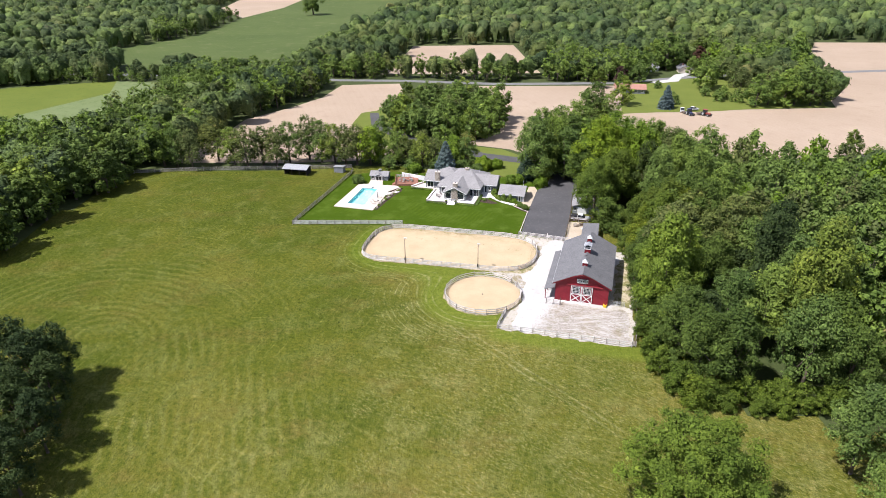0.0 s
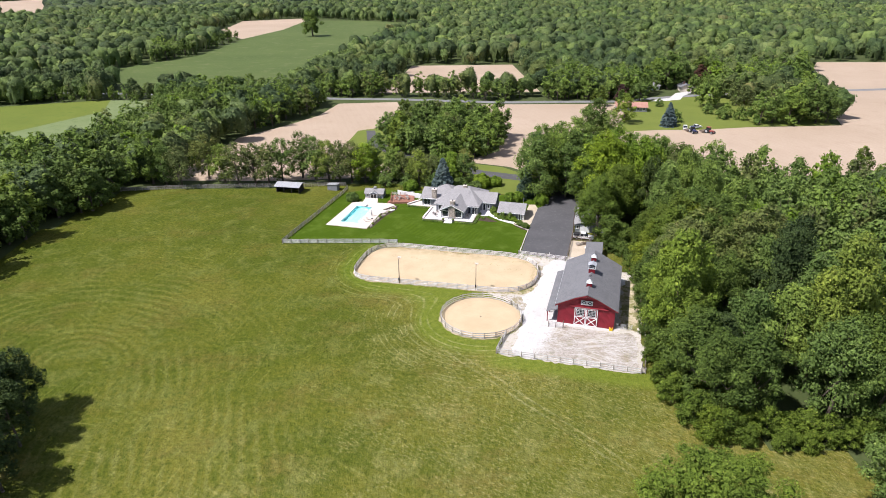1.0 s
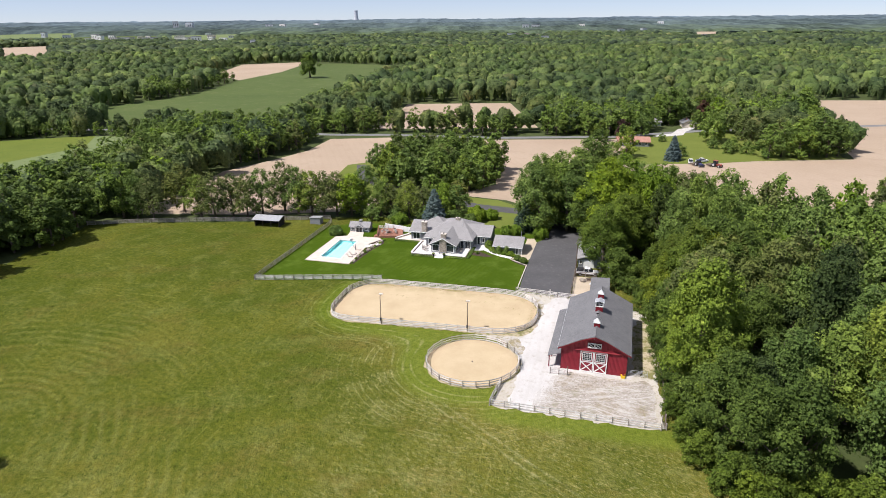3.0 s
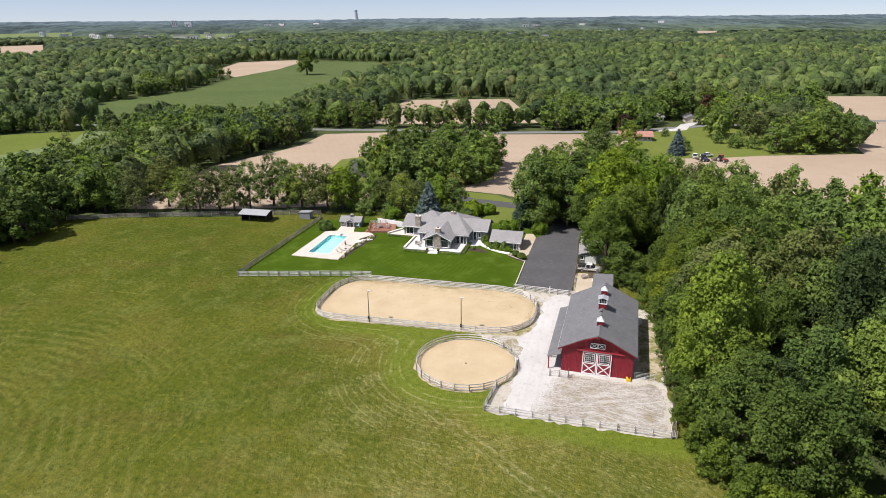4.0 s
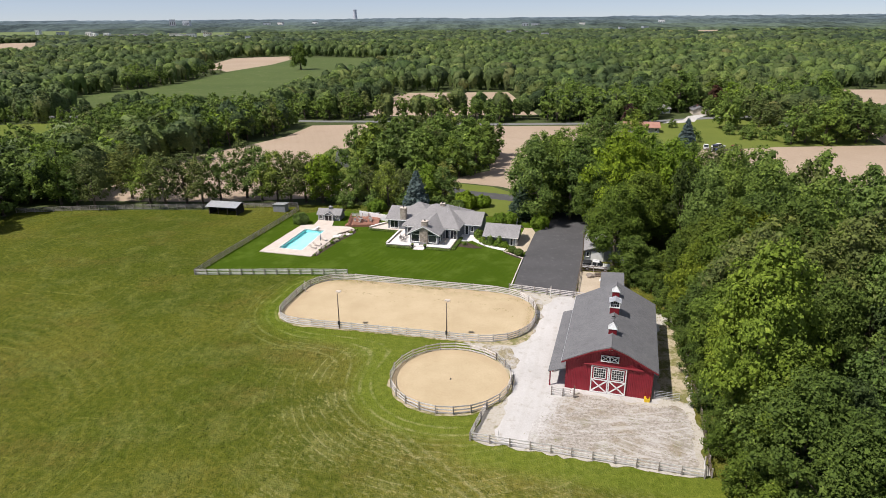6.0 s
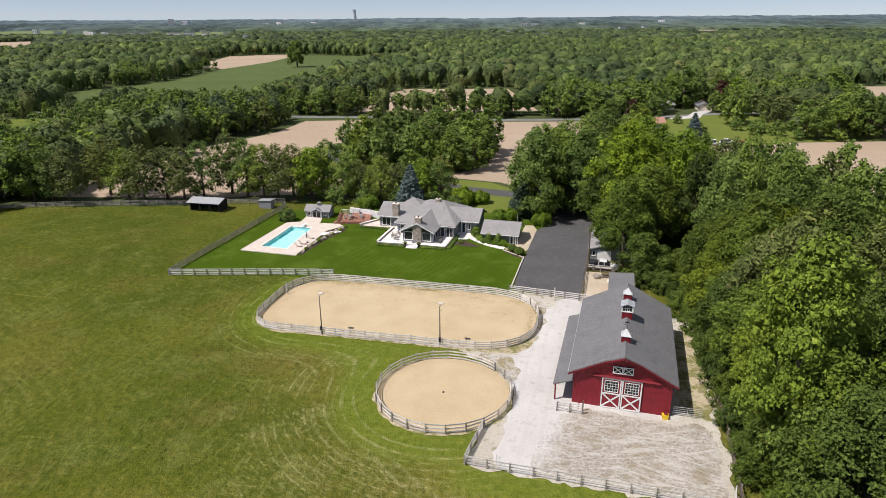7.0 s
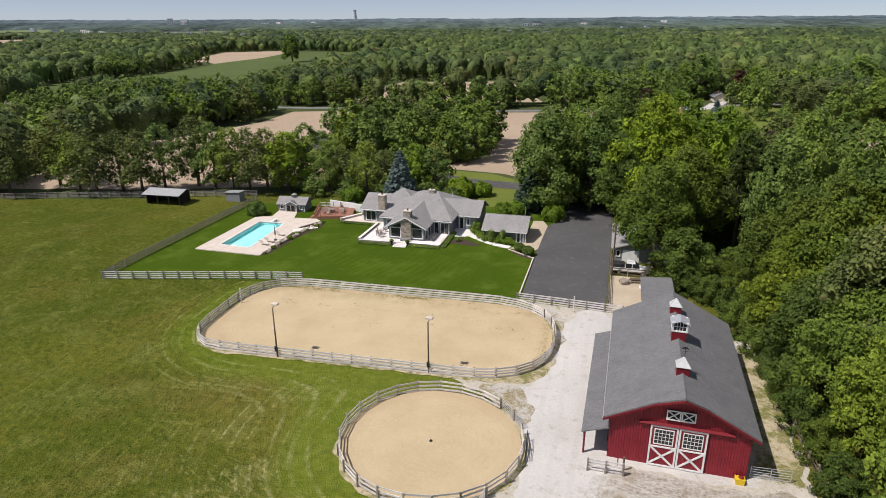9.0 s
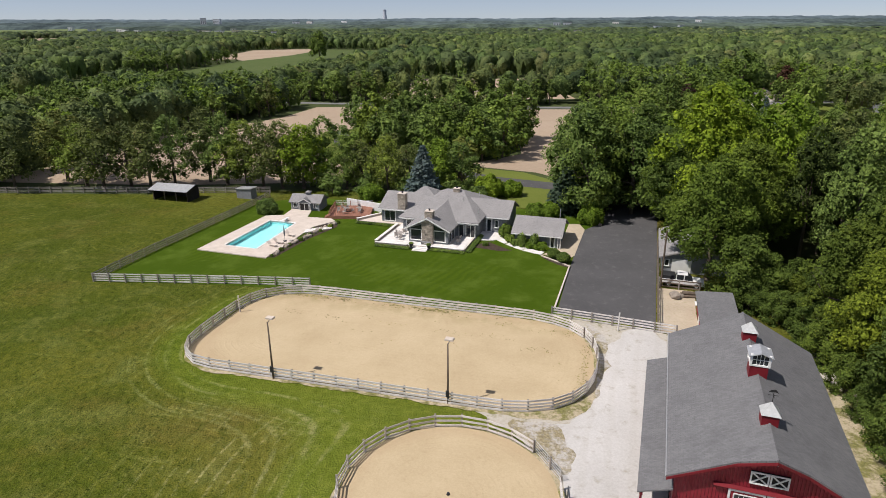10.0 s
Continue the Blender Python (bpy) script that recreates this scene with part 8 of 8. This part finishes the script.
g.tube((0, 0, -0.3), (0, 0, 8.5), 0.15, 0.11, 10)
part("pole", g, BROWNWOOD, ob)


# ---- far house, vehicles, town ----
def far_house(x, y, turn, long, deep, roof, wall, label):
    ob = thing("far_house", pose(x, y, height(x, y), 0, 0, turn), label, "house", "far houses")
    g = Geo()
    g.prism([(-deep / 2, -0.3), (deep / 2, -0.3), (deep / 2, 2.7), (0, 4.4), (-deep / 2, 2.7)], 0, -long / 2, long / 2)
    part("wall", g, wall, ob)
    roof_planes(ob, gable_u(-long / 2, long / 2, -deep / 2, deep / 2, 2.7, 4.45, 0.6), roof)
    n = int(long / 3)
    for k in range(n):
        xx = -long / 2 + (k + 0.5) * long / n
        window(ob, xx - 0.6, xx + 0.6, -deep / 2, 0.9, 2.1, 2)
    g = Geo()
    g.box(-0.5, 0.5, 0.3, 1.1, 3.6, 5.2)
    part("chimney", g, REDBRICK, ob, "brick chimney")


REDBRICK = plain("red_brown_shingles", (0.30, 0.15, 0.11), (0.42, 0.23, 0.17), 1.2, 0.9)
far_house(100.4, 341.5, -10, 15.5, 8.5, REDBRICK, GREYPAINT, "long low house with a red-brown roof on a lawn")
far_house(128, 403, 10, 11, 8, HOUSEROOF, WHITE, "pale house with a grey roof among trees")
far_house(149, 398, 80, 10, 7, GREYROOF, CONCRETE, "white house with a dark roof among trees")
far_house(182, 352, 10, 18, 11, HOUSEROOF, GREYPAINT, "large grey-brown house among trees")
patch("far_drive", [(118, 364), (121, 368), (132, 374), (140, 388), (150, 394), (150, 388), (142, 380), (136, 368), (124, 364)], GRAVEL, 0.10, "pale concrete drive of a far house", "drive", 8)
plant((COPPERK := tree_kind(51, 13, 4.6, 16, 1400, 0.8, COPPER, "dark copper-leaved tree beside a far house"))[0:4], 157, 396, 1.25, 0)
plant(COPPERK, 100, 360, 0.85, 60)


def tractor(x, y, turn, paint, label):
    ob = thing("tractor", pose(x, y, height(x, y) + 0.06, 0, 0, turn), label, "tractor", "farm machines")
    g = Geo()
    g.box(-0.4, 2.2, -0.42, 0.42, 0.8, 1.55, 0, 0.08)
    part("bonnet", g, paint, ob)
    g = Geo()
    g.box(-1.5, 0.0, -0.75, 0.75, 1.1, 2.7, 0, 0.1)
    c = part("cab", g, GLASS, ob)
    g = Geo()
    g.box(-1.65, 0.15, -0.9, 0.9, 2.7, 2.85, 0, 0.04)
    part("cab_roof", g, paint, c)
    for xx, r in ((-1.0, 0.95), (1.7, 0.6)):
        for yy in (-0.95, 0.95):
            wheel(ob, xx, yy, r, 0.28)
    g = Geo()
    g.box(-4.2, -1.8, -1.9, 1.9, 0.5, 1.0, 0, 0.1)
    part("implement", g, BROWNWOOD, ob, "rusty field implement")


REDPAINT = plain("faded_red_enamel", (0.22, 0.05, 0.04), (0.32, 0.09, 0.07), 0.6, 0.5)
BLUEPAINT = plain("dark_blue_enamel", (0.03, 0.04, 0.10), (0.06, 0.07, 0.15), 0.6, 0.5)
tractor(122.0, 289, -60, REDPAINT, "red farm tractor with an implement at the field's edge")
tractor(115.0, 290.5, -80, BLUEPAINT, "dark blue farm tractor at the field's edge")
pickup(pose(119.5, 299, 0.07, 0, 0, 20), "white pickup parked at the field's edge", cap=False)
pickup(pose(113.8, 297.5, 0.07, 0, 0, 70), "white pickup parked at the field's edge", cap=False)


def far_building(x, y, w, d, h, mat, label):
    ob = thing("far_building", pose(x, y, height(x, y), 0, 0, (x * 7) % 40 - 20), label, "building", "town buildings")
    g = Geo()
    g.box(-w / 2, w / 2, -d / 2, d / 2, -2, h)
    part("wall", g, mat, ob)
    g = Geo()
    g.box(-w / 2 - 0.5, w / 2 + 0.5, -d / 2 - 0.5, d / 2 + 0.5, h, h + 1.0)
    part("roof", g, HOUSEROOF, ob)
    k = max(2, int(w / 7))
    for i in range(k):
        xx = -w / 2 + (i + 0.5) * w / k
        g = Geo()
        g.box(xx - 1.2, xx + 1.2, -d / 2 - 0.06, -d / 2 + 0.02, h * 0.35, h * 0.75)
        part("window", g, GLASS, ob)


fb = random.Random(12)
for poly, n, big in ((FIELDS_FAR[4], 16, 0.75), (FIELDS_FAR[6], 12, 0.75), (FIELDS_FAR[5], 4, 0.5)):
    while n:
        x = fb.uniform(min(p[0] for p in poly), max(p[0] for p in poly))
        y = fb.uniform(min(p[1] for p in poly), max(p[1] for p in poly))
        if inside(poly, x, y):
            far_building(x, y, fb.uniform(16, 42) * big, fb.uniform(10, 18) * big, fb.uniform(7, 15) * big, fb.choice((WHITE, WHITE, BRIGHTSTONE, CONCRETE, TIN)), "pale low building in the distant town")
            n -= 1
for x, y, w, h in ((-1502, 2513, 30, 21), (-1298, 2302, 40, 20), (-1227, 2353, 36, 20), (-1177, 2294, 26, 19), (-979, 2092, 34, 19), (-892, 2005, 30, 19), (-865, 1995, 24, 20), (-797, 2035, 60, 19),
                   (-774, 2098, 44, 19), (-1309, 3279, 44, 42), (-1240, 3279, 70, 38), (-870, 3351, 60, 24), (-800, 3347, 50, 25), (-656, 3492, 50, 24), (-465, 1642, 18, 19), (225, 2163, 46, 19),
                   (385, 3096, 50, 26), (430, 3081, 60, 24), (292, 1887, 34, 19), (641, 3069, 46, 24), (662, 2468, 40, 21), (754, 2498, 34, 23), (733, 1838, 60, 18), (1041, 3189, 46, 26)):
    far_building(x, y, w * 0.6, 14, h * 0.92, fb.choice((WHITE, TIN, BRIGHTSTONE, CONCRETE)), "pale flat-roofed building rising above distant woods")
ob = thing("cooling_tower", pose(-600, 4650, height(-600, 4650)), "distant pale cooling tower on the horizon", "cooling tower")
g = Geo()
prof = [(0, 19), (22, 15), (46, 12), (62, 11.5), (74, 13)]
for (z0, r0), (z1, r1) in zip(prof, prof[1:]):
    g.tube((0, 0, z0), (0, 0, z1), r0, r1, 18)
part("shell", g, plain("grey_concrete", (0.42, 0.44, 0.47), (0.50, 0.52, 0.55), 8.0, 0.9), ob)


# ---- weeds on sand and gravel ----
def weeds(name, spots, size, mat, label, seed):
    """Small tufts lying on the ground, too many to count."""
    rng = np.random.default_rng(seed)
    pos = np.array([(x, y, height(x, y) + 0.1) for x, y in spots])
    out = np.tile(np.array([(0.0, 0.0, 1.0)]), (len(pos), 1))
    v, f = leaf_clumps(rng, pos, out, size, 0.5)
    co = leaf_blades(rng, np.repeat(pos, 3, 0) + rng.normal(size=(3 * len(pos), 3)) * np.array([size, size, 0.02]), np.repeat(out, 3, 0), size * 0.9, 0.9)
    return tagged(new(name, leaf_mesh(name, co, mat, (v, f))), label, "weeds", kind="stuff")


wr = random.Random(31)
edge = []
while len(edge) < 420:
    u = wr.uniform(-54, -14)
    if noise.noise((u / 3.0, 2.0, 0.5)) > wr.uniform(-0.3, 0.5):
        edge.append(A(u, 156.75 - abs(wr.gauss(0, 0.45))))
while len(edge) < 560:
    v = wr.uniform(141, 154)
    edge.append(A(-11.3 - abs(wr.gauss(0, 0.5)), v))
while len(edge) < 780:
    u, v = wr.uniform(-50, -13), 157 - abs(wr.gauss(0, 5.0))
    if v > 143 and noise.noise((u / 4.0, v / 1.6, 4.0)) > wr.uniform(0.15, 0.6):
        edge.append(A(u, v))
WEED = foliage("dry_weeds", (0.16, 0.15, 0.055), (0.30, 0.28, 0.11), (0.20, 0.24, 0.06))
weeds("arena_weeds", edge, 0.085, WEED, "thin weeds along the arena's fenced edge", 3)
tufts = []
while len(tufts) < 260:
    u, v = wr.uniform(-18, 8.6), wr.uniform(111, 125)
    if noise.noise((u / 2.6, v / 2.6, 9.0)) > wr.uniform(-0.1, 0.6) and (u > -11 or v < 114):
        tufts.append(W(u, v))
while len(tufts) < 900:
    u, v = wr.uniform(4.6, 9.2), wr.uniform(112, 152)
    if noise.noise((u / 1.8, v / 1.8, 6.0)) > wr.uniform(-0.3, 0.5):
        tufts.append(W(u, v))
weeds("yard_weeds", tufts, 0.05, WEED, "low green and brown weeds in the gravel", 4)
